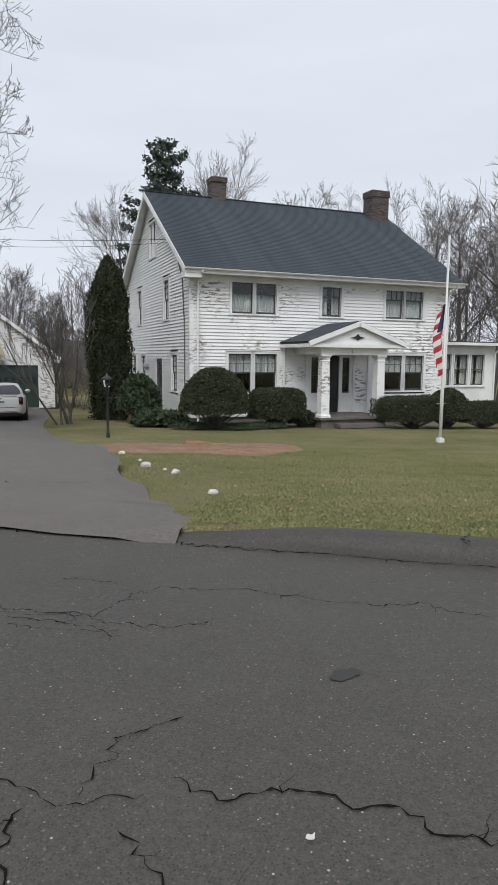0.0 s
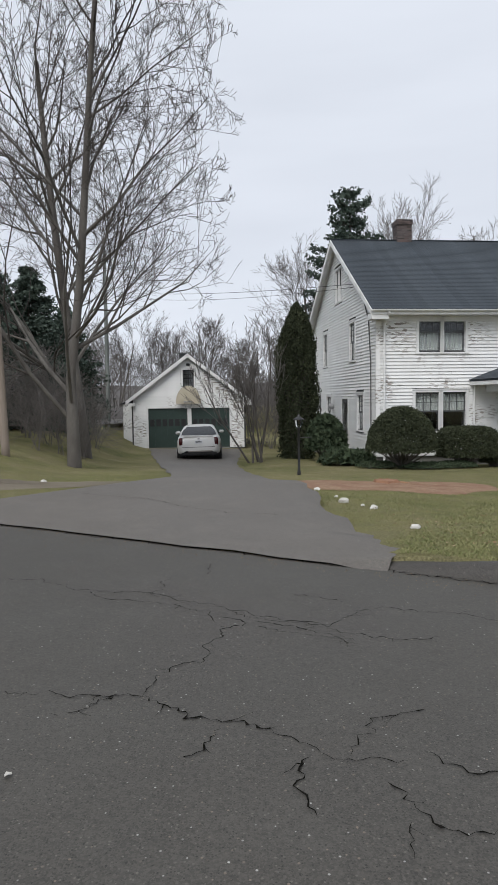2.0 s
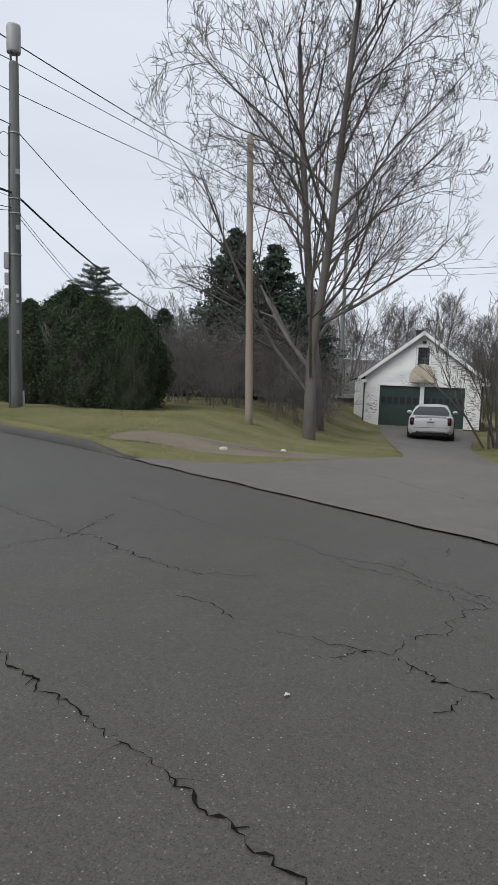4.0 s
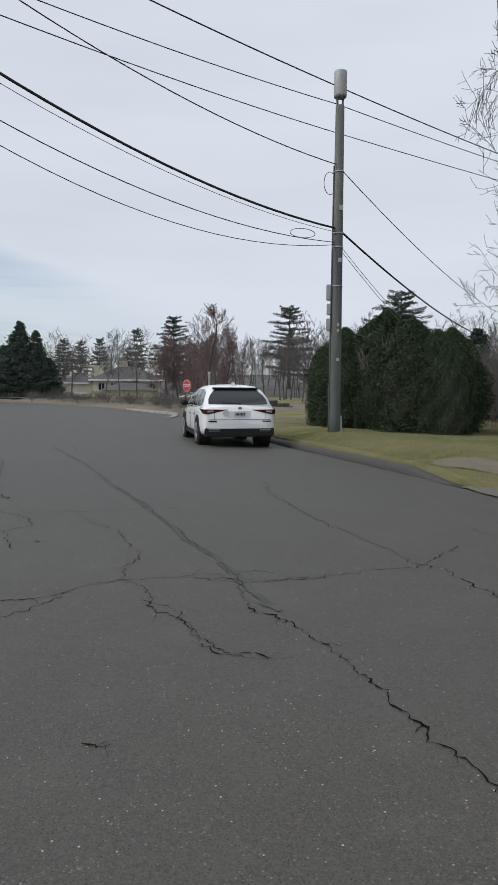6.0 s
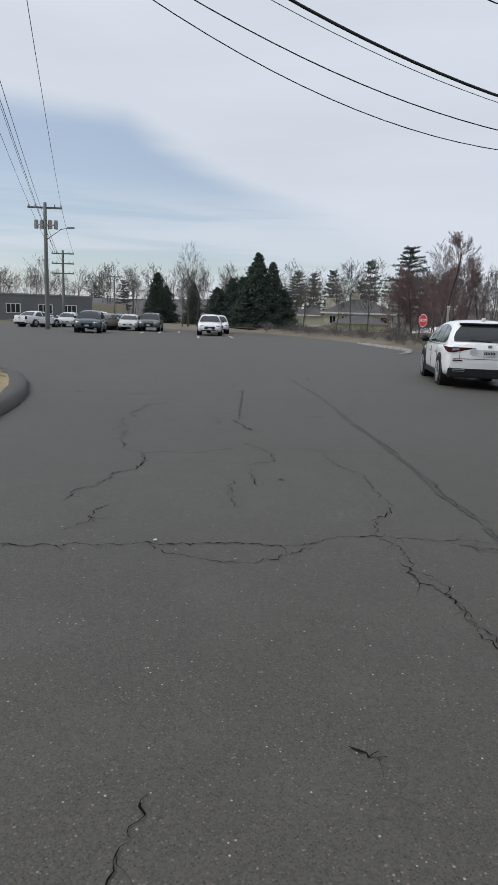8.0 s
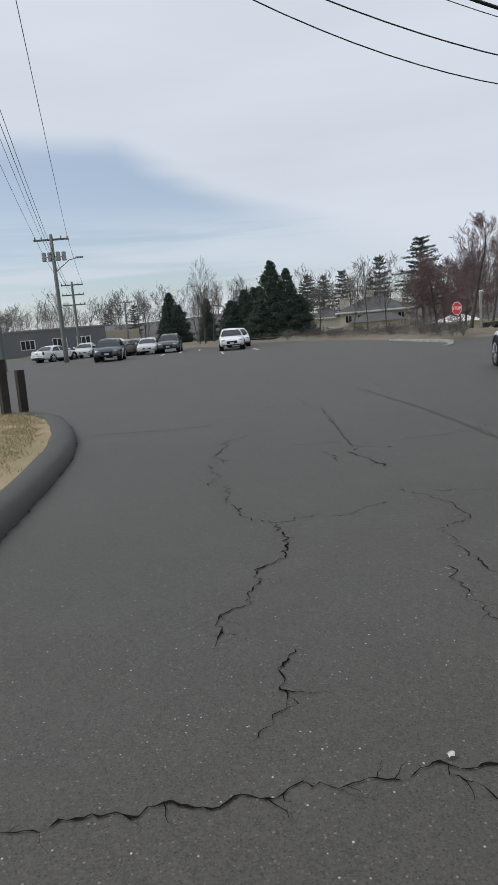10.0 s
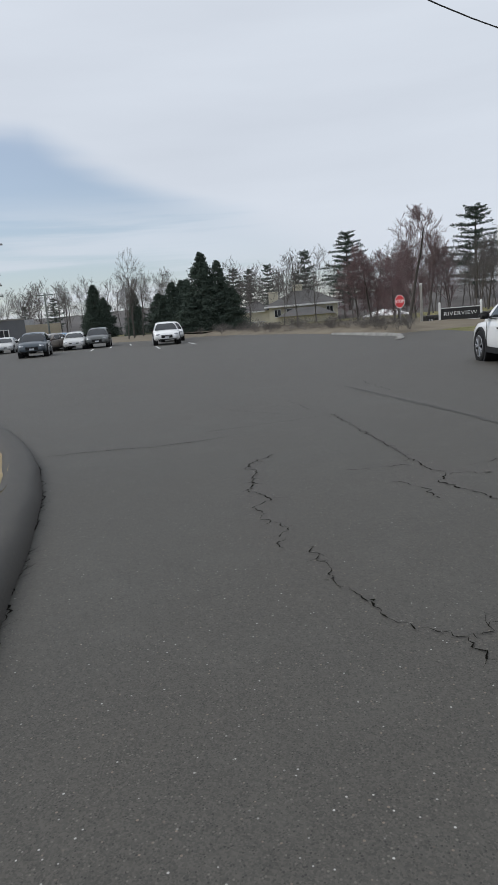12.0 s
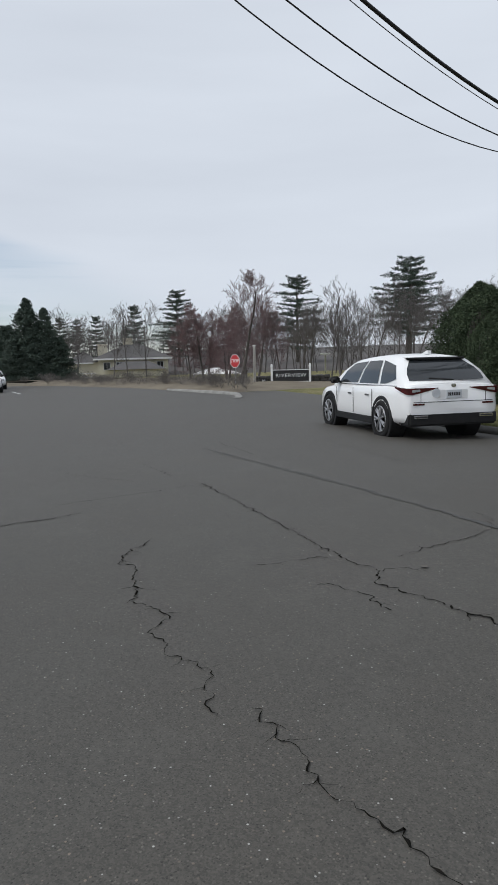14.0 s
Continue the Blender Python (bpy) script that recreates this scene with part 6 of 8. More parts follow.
# ---- cars ----
TYRE = surf("tyre_rubber", (0.012, 0.012, 0.013), (0.02, 0.02, 0.02), 8, 0.9, fine=60, bump=0.2, spec=0.2)
RIM = surf("alloy_rim", (0.42, 0.42, 0.43), (0.32, 0.32, 0.33), 10, 0.3, metal=0.8, bump=0.02)
CAR_GLASS = surf("tinted_car_glass", (0.022, 0.025, 0.028), (0.032, 0.036, 0.040), 0.8, 0.06, bump=0.0, spec=0.6)
CLADDING = surf("black_cladding", (0.012, 0.012, 0.013), (0.018, 0.018, 0.018), 6, 0.6, bump=0.1, spec=0.25)
TAIL = surf("red_tail_lamp", (0.075, 0.008, 0.010), (0.035, 0.006, 0.008), 9, 0.12, bump=0.0)
LAMP = surf("clear_head_lamp", (0.55, 0.57, 0.60), (0.35, 0.36, 0.38), 9, 0.12, metal=0.4, bump=0.0)
PLATE = surf("number_plate", (0.62, 0.64, 0.66), (0.5, 0.52, 0.55), 9, 0.5, bump=0.0)
CHROME = surf("chrome_trim", (0.62, 0.62, 0.63), (0.5, 0.5, 0.5), 9, 0.15, metal=1.0, bump=0.0)


def paint(name, c):
    return surf(name, c, tuple(v * 0.92 for v in c), 0.7, 0.28, fine=3, bump=0.0, fine_mix=0.05, coat=0.6)


def loft(rows, close=True):
    bm = bmesh.new()
    grid = [[bm.verts.new(p) for p in row] for row in rows]
    for a, b in zip(grid, grid[1:]):
        for j in range(len(a) - 1):
            bm.faces.new((a[j], a[j + 1], b[j + 1], b[j]))
    if close:
        bm.faces.new(grid[0])
        bm.faces.new(grid[-1])
    bmesh.ops.recalc_face_normals(bm, faces=bm.faces[:])
    return bm


SUV = dict(half=0.965, body=((-2.46, 0.84, 0.44, 1.0, 1.04), (-2.42, 0.905, 0.34, 1.02, 1.06), (-2.28, 0.945, 0.30, 1.035, 1.075), (-1.5, 0.962, 0.27, 1.04, 1.08), (-0.3, 0.955, 0.26, 1.00, 1.05), (0.8, 0.955, 0.26, 0.98, 1.04), (1.35, 0.95, 0.27, 0.95, 1.06), (1.9, 0.93, 0.29, 0.90, 1.00), (2.25, 0.87, 0.33, 0.82, 0.91), (2.43, 0.75, 0.38, 0.70, 0.78), (2.49, 0.60, 0.44, 0.60, 0.64)),
           cabin=(-2.36, -1.72, 1.32, 0.42, 1.01, 1.62, 0.895, 0.655), wheels=(-1.42, 1.47), wheel=0.375, panes=((0.10, 0.30), (0.335, 0.60), (0.63, 0.93)), clad=True, box=0.10)
SEDAN = dict(half=0.91, body=((-2.42, 0.66, 0.45, 0.86, 0.92), (-2.36, 0.82, 0.32, 0.96, 1.02), (-2.1, 0.875, 0.27, 0.98, 1.05), (-1.4, 0.91, 0.22, 0.97, 1.02), (-0.3, 0.91, 0.20, 0.93, 0.97), (0.8, 0.91, 0.20, 0.89, 0.94), (1.35, 0.905, 0.22, 0.84, 0.95), (1.9, 0.88, 0.25, 0.77, 0.86), (2.2, 0.80, 0.28, 0.68, 0.76), (2.38, 0.66, 0.33, 0.58, 0.62)),
             cabin=(-1.75, -0.95, 1.15, 0.25, 0.94, 1.43, 0.83, 0.60), wheels=(-1.36, 1.40), wheel=0.33, panes=((0.13, 0.46), (0.50, 0.88)), clad=False, box=0.0)


def car(name, m, style, colour, label, rim_spokes=5, wiper=False, group="", parked_lamps=True):
    """A car along its own x, the nose at +x, standing on z 0."""
    c = thing(name, m, label, "car", group)
    rows = []
    for x, w, zb, zs, zt in style["body"]:
        h = zs - zb
        half = [(w * 0.80, zb), (w * 0.955, zb + 0.07), (w * 0.985, zb + 0.22 * h), (w, zb + 0.45 * h), (w * 0.985, zb + 0.68 * h), (w * 0.985, zb + 0.80 * h), (w * 0.955, zs - 0.03), (w * 0.925, zs + 0.005), (w * 0.80, zs + 0.35 * (zt - zs)), (w * 0.5, zs + 0.85 * (zt - zs)), (0, zt)]
        rows.append([Vector((x, y, z)) for y, z in half] + [Vector((x, -y, z)) for y, z in half[-2::-1]])
    body = part("body", loft(rows), colour, c, smooth=True)
    bm = bmesh.new()
    bm.from_mesh(body.data)
    bmesh.ops.bevel(bm, geom=[e for e in bm.edges if len(e.link_faces) == 2 and e.calc_face_angle() > 0.9], offset=0.03, segments=2, affect="EDGES")
    bm.to_mesh(body.data)
    bm.free()
    body.data.shade_smooth()
    xb0, xt0, xb1, xt1, zb, zt, wb, wt = style["cabin"]

    def rib(f, k=0.0):
        xb, xt = xb0 + (xb1 - xb0) * f, xt0 + (xt1 - xt0) * f
        crown = zt - (0.12 if style["box"] and f < 0.375 else 0.05) * (2 * f - 0.75) ** 2
        out = []
        for g, y, z in ((0, wb + 0.0, zb - 0.06), (0.05, wb, zb), (0.5, wb + (wt - wb) * 0.42, zb + 0.55 * (crown - zb)), (0.88, wt + 0.04, crown - 0.075), (0.97, wt - 0.04, crown - 0.02), (1, wt * 0.5, crown + 0.012), (1, 0, crown + 0.02)):
            out.append(Vector((xb + (xt - xb) * g, y, z)))
        return out

    rows = []
    for i in range(9):
        half = rib(i / 8)
        rows.append(half + [Vector((p.x, -p.y, p.z)) for p in half[-2::-1]])
    part("cabin", loft(rows), colour, c, smooth=False).data.shade_smooth()

    def skin(f, g, s, lift=0.012):
        """A point on the cabin's side: f along, g up from the belt."""
        r = rib(f)
        a, b, d = r[1], r[2], r[3]
        p = a.lerp(b, g / 0.52) if g < 0.52 else b.lerp(d, (g - 0.52) / 0.48)
        return Vector((p.x, (p.y + lift) * s, p.z))

    for s in (1, -1):
        for n, (f0, f1) in enumerate(style["panes"]):
            top = 0.93 if n or style["box"] else 0.9
            cut = 0.34 if style["box"] and n == 0 else 0.0
            rows = [[skin(f0 + (f1 - f0) * i / 4, 0.08 + cut * 0.5 * (1 - i / 4) ** 2 + (top - 0.08 - cut * (1 - i / 4) ** 1.5) * k / 4, s) for k in range(5)] for i in range(5)]
            part("side_window", loft(rows, False), CAR_GLASS, c, smooth=True)
        line = [skin(0.09 + 0.86 * i / 8, 0.03, s, 0.014) for i in range(9)]
        bm = bmesh.new()
        for a, b in zip(line, line[1:]):
            rod(bm, a, b, 0.011, n=5)
        part("window_trim", bm, CHROME if style["box"] else CLADDING, c)
        x = xb1 - 0.42
        mirror = part("wing_mirror", soft_box(x - 0.08, x + 0.10, s * (wb + 0.14) - 0.11, s * (wb + 0.14) + 0.11, zb + 0.02, zb + 0.17, 0.04, 3), CLADDING if style["clad"] else colour, c, smooth=True)
        part("mirror_arm", boxes((x - 0.02, x + 0.05, min(s * wb, s * (wb + 0.06)) - 0.01, max(s * wb, s * (wb + 0.06)) + 0.01, zb + 0.03, zb + 0.07)), CLADDING, mirror)
        for hx in (-0.72, 0.22):
            part("door_handle", soft_box(hx - 0.1, hx + 0.1, s * (style["half"] * 0.985) - 0.018, s * (style["half"] * 0.985) + 0.018, zb - 0.20, zb - 0.165, 0.012), CHROME if style["box"] else colour, c)
        for sx in (-0.98, 0.0, 0.98):
            part("door_seam", boxes((sx - 0.005, sx + 0.005, s * style["half"] * 0.9955 - 0.004, s * style["half"] * 0.9955 + 0.004, 0.42, zb - 0.06)), CLADDING, c)
        part("sill", soft_box(style["wheels"][0] + 0.35, style["wheels"][1] - 0.35, s * (style["half"] * 0.965) - 0.03, s * (style["half"] * 0.965) + 0.03, style["body"][3][2] - 0.02, style["body"][3][2] + 0.12, 0.02), CLADDING, c)
    # rear and front screens lie on the cabin's ends
    for f, lift, name_ in ((0, -0.012, "rear_window"), (1, 0.012, "windscreen")):
        r = rib(f)
        up, dn, mid = r[4], r[1], r[2]
        pts = []
        for g, yy in ((0.20, 0.90), (0.38, 0.93), (0.60, 0.92), (0.94, 0.86)) if f == 0 else ((0.06, 0.90), (0.55, 0.90), (0.95, 0.86)):
            p = dn.lerp(mid, g / 0.5) if g < 0.5 else mid.lerp(up, (g - 0.5) / 0.5)
            pts.append([Vector((p.x + lift, p.y * yy * k / 4, p.z)) for k in range(-4, 5)])
        part(name_, loft(pts, False), CAR_GLASS, c, smooth=True)
    for x in style["wheels"]:
        for s in (1, -1):
            y = s * style["half"]
            r = style["wheel"]
            spin = Matrix.Translation((x, y - s * 0.115, r)) @ Matrix.Rotation(radians(-90 * s), 4, "X")
            bm = bmesh.new()
            lathe(bm, [(r + 0.085, -0.2), (r + 0.085, 0.10), (r + 0.075, 0.117), (r + 0.02, 0.119), (r + 0.015, 0.10)], 32, spin)
            part("wheel_arch", bm, CLADDING if style["clad"] else BLACK, c, smooth=False)
            bm = bmesh.new()
            lathe(bm, [(r * 0.66, -0.1), (r * 0.94, -0.12), (r, -0.09), (r, 0.09), (r * 0.95, 0.125), (r * 0.68, 0.13), (r * 0.66, 0.10)], 32, spin)
            wheel = part("wheel", bm, TYRE, c, smooth=True)
            bm = bmesh.new()
            for k in range(rim_spokes):
                for d in (-0.14, 0.14):
                    a = 2 * math.pi * k / rim_spokes
                    p0, p1 = spin @ Vector((0.05 * math.cos(a), 0.05 * math.sin(a), 0.128)), spin @ Vector((r * 0.66 * math.cos(a + d), r * 0.66 * math.sin(a + d), 0.133))
                    rod(bm, p0, p1, 0.024, 0.018, 6)
            lathe(bm, [(0.02, 0.10), (0.06, 0.12), (0.055, 0.145), (0.01, 0.15)], 14, spin)
            for k in range(28):
                a, b = 2 * math.pi * k / 28, 2 * math.pi * (k + 1) / 28
                rod(bm, spin @ Vector((r * 0.67 * math.cos(a), r * 0.67 * math.sin(a), 0.128)), spin @ Vector((r * 0.67 * math.cos(b), r * 0.67 * math.sin(b), 0.128)), 0.014, n=5)
            part("rim", bm, RIM, wheel, "bright alloy rim")
            bm = bmesh.new()
            lathe(bm, [(0.02, 0.088), (r * 0.5, 0.088), (r * 0.67, 0.095)], 24, spin)
            part("brake_shadow", bm, BLACK, wheel)
    x0, xn = style["body"][0][0], style["body"][-1][0]
    w1 = style["body"][1][1]
    if style["clad"]:
        part("rear_bumper", soft_box(x0 - 0.018, x0 + 0.42, -w1 * 0.99, w1 * 0.99, 0.30, 0.55, 0.035, 3), CLADDING, c, "black lower bumper")
        part("bumper_crease", boxes((x0 - 0.006, x0 + 0.02, -0.80, 0.80, 0.735, 0.745)), CLADDING, c)
        part("tailgate_seam", boxes((x0 - 0.005, x0 + 0.02, -0.66, -0.652, 0.745, 0.98), (x0 - 0.005, x0 + 0.02, 0.652, 0.66, 0.745, 0.98)), CLADDING, c)
        for s in (1, -1):
            tip = part("exhaust_trim", soft_box(x0 - 0.035, x0 + 0.05, s * 0.66 - 0.15, s * 0.66 + 0.15, 0.425, 0.515, 0.02, 3), CHROME, c)
            part("exhaust_mouth", soft_box(x0 - 0.040, x0 + 0.0, s * 0.66 - 0.13, s * 0.66 + 0.13, 0.445, 0.495, 0.012, 2), BLACK, tip)
            part("reflector", boxes((x0 - 0.014, x0 + 0.02, s * 0.70 - 0.11, s * 0.70 + 0.11, 0.685, 0.715)), TAIL, c)
            shape = ((-0.012, 0.31, 0.985, 0.995), (-0.016, 0.50, 0.945, 0.997), (-0.016, 0.68, 0.905, 0.998), (-0.012, 0.835, 0.875, 0.998), (0.035, 0.928, 0.885, 1.0), (0.18, 0.965, 0.935, 1.012), (0.40, 0.978, 1.0, 1.022))
            lamp = part("tail_lamp", loft([[Vector((x0 + dx, s * y, a + (b - a) * k / 3)) for k in range(4)] for dx, y, a, b in shape], False), TAIL, c, "dark red tail lamp", smooth=True)
            part("lamp_insert", loft([[Vector((x0 + dx - 0.006, s * y, a + (b - a) * k)) for k in (0.35, 0.75)] for dx, y, a, b in shape[2:4]], False), LAMP, lamp, "clear lamp insert")
        part("roof_spoiler", soft_box(xt0 - 0.12, xt0 + 0.25, -wt * 0.93, wt * 0.93, zt - 0.115, zt - 0.065, 0.022, 2), CLADDING, c, smooth=True)
        part("plate_recess", soft_box(x0 - 0.004, x0 + 0.1, -0.30, 0.30, 0.77, 0.97, 0.015), colour, c)
    else:
        for s in (1, -1):
            part("tail_lamp", soft_box(x0 + 0.0, x0 + 0.18, s * 0.70 - 0.09, s * 0.70 + 0.09, 0.66, 0.98, 0.03, 2), TAIL, c, "upright red tail lamp", smooth=True)
        part("boot_lip", soft_box(x0 + 0.02, x0 + 0.2, -0.6, 0.6, 0.98, 1.04, 0.02), colour, c)
        part("bumper_line", boxes((x0 - 0.003, x0 + 0.1, -0.66, 0.66, 0.585, 0.60)), CLADDING, c)
        part("lower_valance", soft_box(x0 + 0.0, x0 + 0.3, -0.72, 0.72, 0.26, 0.38, 0.03), CLADDING, c)
    py = 0.0
    plate = part("number_plate", soft_box(x0 - 0.022, x0 + 0.0, py - 0.155, py + 0.155, 0.80 if style["clad"] else 0.74, 0.95 if style["clad"] else 0.86, 0.004), PLATE, c)
    z = 0.845 if style["clad"] else 0.775
    part("plate_marks", boxes(*[(x0 - 0.025, x0 - 0.021, py - 0.12 + k * 0.036, py - 0.096 + k * 0.036, z, z + 0.06) for k in range(7)]), BLACK, plate)
    part("tail_badge", soft_box(x0 - 0.012, x0 + 0.03, -0.045, 0.045, 1.0, 1.06, 0.01) if style["clad"] else soft_box(x0 - 0.012, x0 + 0.03, -0.045, 0.045, 0.9, 0.95, 0.01), CHROME, c)
    if wiper:
        part("rear_wiper", rod(bmesh.new(), (x0 + 0.10, -0.05, 1.13), (x0 + 0.145, 0.42, 1.17), 0.016, n=6), CLADDING, c)
        bm = bmesh.new()
        prism(bm, [(-1.56, zt - 0.01), (-1.28, zt + 0.0), (-1.50, zt + 0.065), (-1.56, zt + 0.06)], -0.03, 0.03)
        part("roof_fin", bm, colour, c)
        bm = bmesh.new()
        lathe(bm, [(0.085, 0), (0.085, 0.004)], 24, Matrix.Translation((x0 - 0.014, 0.36, 0.90)) @ Matrix.Rotation(radians(-90), 4, "Y"))
        part("round_sticker", bm, PLATE, c, "round pale sticker")
    for s in (1, -1):
        part("head_lamp", soft_box(xn - 0.30, xn - 0.05, s * 0.62 - 0.15, s * 0.62 + 0.15, 0.66 if style["clad"] else 0.56, 0.80 if style["clad"] else 0.67, 0.03, 2), LAMP, c, smooth=True)
    part("grille", soft_box(xn - 0.12, xn + 0.012, -0.42, 0.42, 0.46, 0.70 if style["clad"] else 0.60, 0.03), CLADDING, c)
    part("lower_intake", soft_box(xn - 0.2, xn - 0.01, -0.66, 0.66, 0.36, 0.44, 0.02), CLADDING, c)
    part("front_plate", boxes((xn, xn + 0.016, -0.15, 0.15, 0.48, 0.60)), PLATE, c)
    return c


WHITE_CAR = paint("white_car_paint", (0.80, 0.80, 0.80))
SILVER_CAR = paint("silver_car_paint", (0.56, 0.56, 0.55))
NAVY_CAR = paint("slate_blue_car_paint", (0.045, 0.06, 0.075))
GREY_CAR = paint("dark_grey_car_paint", (0.075, 0.08, 0.078))
TAN_CAR = paint("bronze_car_paint", (0.16, 0.14, 0.12))
BLUE_CAR = paint("blue_car_paint", (0.05, 0.16, 0.30))
car("suv", pose(-15.75, 11.29, rz(-15.75, 11.29), 0, 0, 147.6), SUV, WHITE_CAR, "white family SUV parked at the kerb, seen from behind", 7, True)
car("sedan", pose(-3.2, 27.6, gz(-3.2, 27.6) + 0.03, -1.2, 0, 93), SEDAN, SILVER_CAR, "silver saloon parked on the driveway before the garage")
LOT = "cars parked across the lot"
car("suv", pose(-52.0, 18.2, rz(-49, 17.2), 0, 0, -22), SUV, WHITE_CAR, "white SUV facing the street in a marked bay", 5, group=LOT)
car("suv", pose(-58.5, 21.5, rz(-54, 20), 0, 0, -20), SUV, WHITE_CAR, "white SUV parked behind another one", 5, group=LOT)
car("suv", pose(-53.0, 8.9, rz(-50, 8), 0, 0, -18), SUV, NAVY_CAR, "dark slate-blue SUV standing in the lot", 5, group=LOT)
car("sedan", pose(-61.6, 14.2, rz(-61, 14), 0, 0, -20), SEDAN, SILVER_CAR, "silver saloon in a row of parked cars", group=LOT)
car("sedan", pose(-61.0, 16.0, rz(-61, 14), 0, 0, -22), SUV, GREY_CAR, "dark grey estate in a row of parked cars", group=LOT)
car("sedan", pose(-62.5, 12.3, rz(-61, 14), 0, 0, -50), SEDAN, TAN_CAR, "bronze saloon in a row of parked cars", group=LOT)
car("sedan", pose(-67.0, 14.4, rz(-61, 14), 0, 0, -30), SEDAN, BLUE_CAR, "bright blue car far across the lot", group=LOT)
car("sedan", pose(-70.5, 10.3, rz(-61, 14), 0, 0, -20), SEDAN, SILVER_CAR, "silver saloon far across the lot", group=LOT)
car("sedan", pose(-66.8, 6.9, rz(-61, 14), 0, 0, 130), SEDAN, WHITE_CAR, "white saloon on the far road, turned away", group=LOT)
car("suv", pose(-80.0, 14.5, rz(-61, 14), 0, 0, -100), SUV, WHITE_CAR, "white van-like car far across the lot", group=LOT)

# ---- the front garden ----


def lamp_post():
    x, y = 0.26, 16.48
    p = thing("lamp_post", pose(x, y, gz(x, y)), "dark metal garden lamp post with a small lantern", "lamp")
    bm = bmesh.new()
    lathe(bm, [(0.05, -0.1), (0.05, 0.1), (0.035, 0.14), (0.032, 1.28), (0.045, 1.30)], 12)
    part("post", bm, BLACK, p, smooth=True)
    part("cross_arm", rod(bmesh.new(), (-0.02, 0, 1.02), (0.34, 0, 1.02), 0.012, n=6), BLACK, p)
    bm = bmesh.new()
    lathe(bm, [(0.05, 1.30), (0.085, 1.33), (0.115, 1.50)], 6)
    part("lantern_glass", bm, GLASS, p)
    bm = bmesh.new()
    for i in range(6):
        a = i * math.pi / 3
        rod(bm, (0.087 * math.cos(a), 0.087 * math.sin(a), 1.33), (0.117 * math.cos(a), 0.117 * math.sin(a), 1.50), 0.008, n=4)
    lathe(bm, [(0.145, 1.50), (0.14, 1.52), (0.05, 1.58), (0.03, 1.62), (0.01, 1.66)], 12)
    part("lantern_cap", bm, BLACK, p, "dark lantern cap and bars")
    return p


lamp_post()


def flag_pole():
    x, y = 8.84, 14.69
    z = gz(x, y)
    p = thing("flag_pole", pose(x, y, z), "white metal flagpole standing on the lawn", "flagpole")
    bm = bmesh.new()
    lathe(bm, [(0.045, -0.1), (0.045, 2.2), (0.03, 2.25), (0.028, 5.35), (0.02, 5.37)], 12)
    part("pole", bm, TRIM, p, smooth=True)
    part("base_block", soft_box(-0.09, 0.09, -0.09, 0.09, -0.05, 0.12, 0.02), TRIM, p)
    part("cleat", boxes((-0.16, 0.12, -0.01, 0.01, 1.02, 1.05)), STEEL, p)
    part("halyard", rod(bmesh.new(), (-0.06, -0.02, 1.0), (-0.03, -0.02, 5.25), 0.005, n=5), TRIM, p)
    # a limp flag: folded cloth, a dark blue canton over red and white stripes
    red = surf("flag_red", (0.42, 0.05, 0.06), (0.34, 0.04, 0.05), 6, 0.9, bump=0.1)
    blue = surf("flag_blue", (0.03, 0.035, 0.09), (0.02, 0.025, 0.06), 6, 0.9, bump=0.1)
    flag = thing("flag", pose(x, y, z), "limp red, white and dark blue striped flag hanging on its pole", "flag")
    top, bot, n = 3.62, 1.75, 11

    def fold(f, k):
        w = 0.02 + 0.36 * (0.55 + 0.45 * math.sin(k * 2.0 + 0.4)) * f
        return Vector((-0.035 - w * (0.72 + 0.28 * math.sin(4.0 * k)), -0.03 + 0.07 * math.sin(9 * f + 3 * k), top - (top - bot) * k - 0.25 * f * (1 - k)))

    for i in range(n):
        rows = [[fold(j / 8, min(max((i + k / 4) / n + 0.10 * (j / 8 - 0.5), 0.0), 1.0)) for k in range(5)] for j in range(9)]
        part("stripe", loft(rows, False), TRIM if i % 2 else red, flag, smooth=True)
    rows = [[fold(j / 8 * 0.6, k / 14 * 0.34) + Vector((0, -0.012, 0)) for k in range(15)] for j in range(9)]
    part("canton", loft(rows, False), blue, flag, smooth=True)


flag_pole()


def patch(name, cx, cy, rx, ry, turn, material, label, category, lift=0.03, seed=1, rough=0.18):
    bm = bmesh.new()
    rng = random.Random(seed)
    ph = [rng.uniform(0, 6.28) for _ in range(5)]
    rings = []
    for r in range(9):
        ring = []
        for i in range(48):
            a = 2 * math.pi * i / 48
            k = r / 8 * (1 + rough * sum(math.sin((j + 2) * a + ph[j]) / (j + 1.5) for j in range(5)))
            x, y = rx * k * math.cos(a), ry * k * math.sin(a)
            c, s = math.cos(radians(turn)), math.sin(radians(turn))
            px, py = cx + x * c - y * s, cy + x * s + y * c
            ring.append(bm.verts.new((px, py, gz(px, py) + lift * (1 - (r / 8) ** 2) + 0.006 + (rng.uniform(-0.012, 0.012) if 0 < r < 8 else -0.002))))
        rings.append(ring)
    for a, b in zip(rings[1:], rings[2:]):
        for i in range(48):
            bm.faces.new((a[i], a[(i + 1) % 48], b[(i + 1) % 48], b[i]))
    bm.faces.new(rings[1])
    bmesh.ops.recalc_face_normals(bm, faces=bm.faces[:])
    for v in rings[0]:
        bm.verts.remove(v)
    return tagged(part(name, bm, material, label=label, smooth=True), category=category, kind="structure")


patch("bare_soil", 2.05, 12.6, 2.0, 2.1, -6, DIRT, "patch of raw reddish soil round a cut stump", "soil", 0.05, 1, 0.34)
patch("worn_grass", -5.4, 10.1, 2.3, 0.95, 38, BRUSH, "worn verge of dry grass and old leaves", "soil", 0.02, 4)


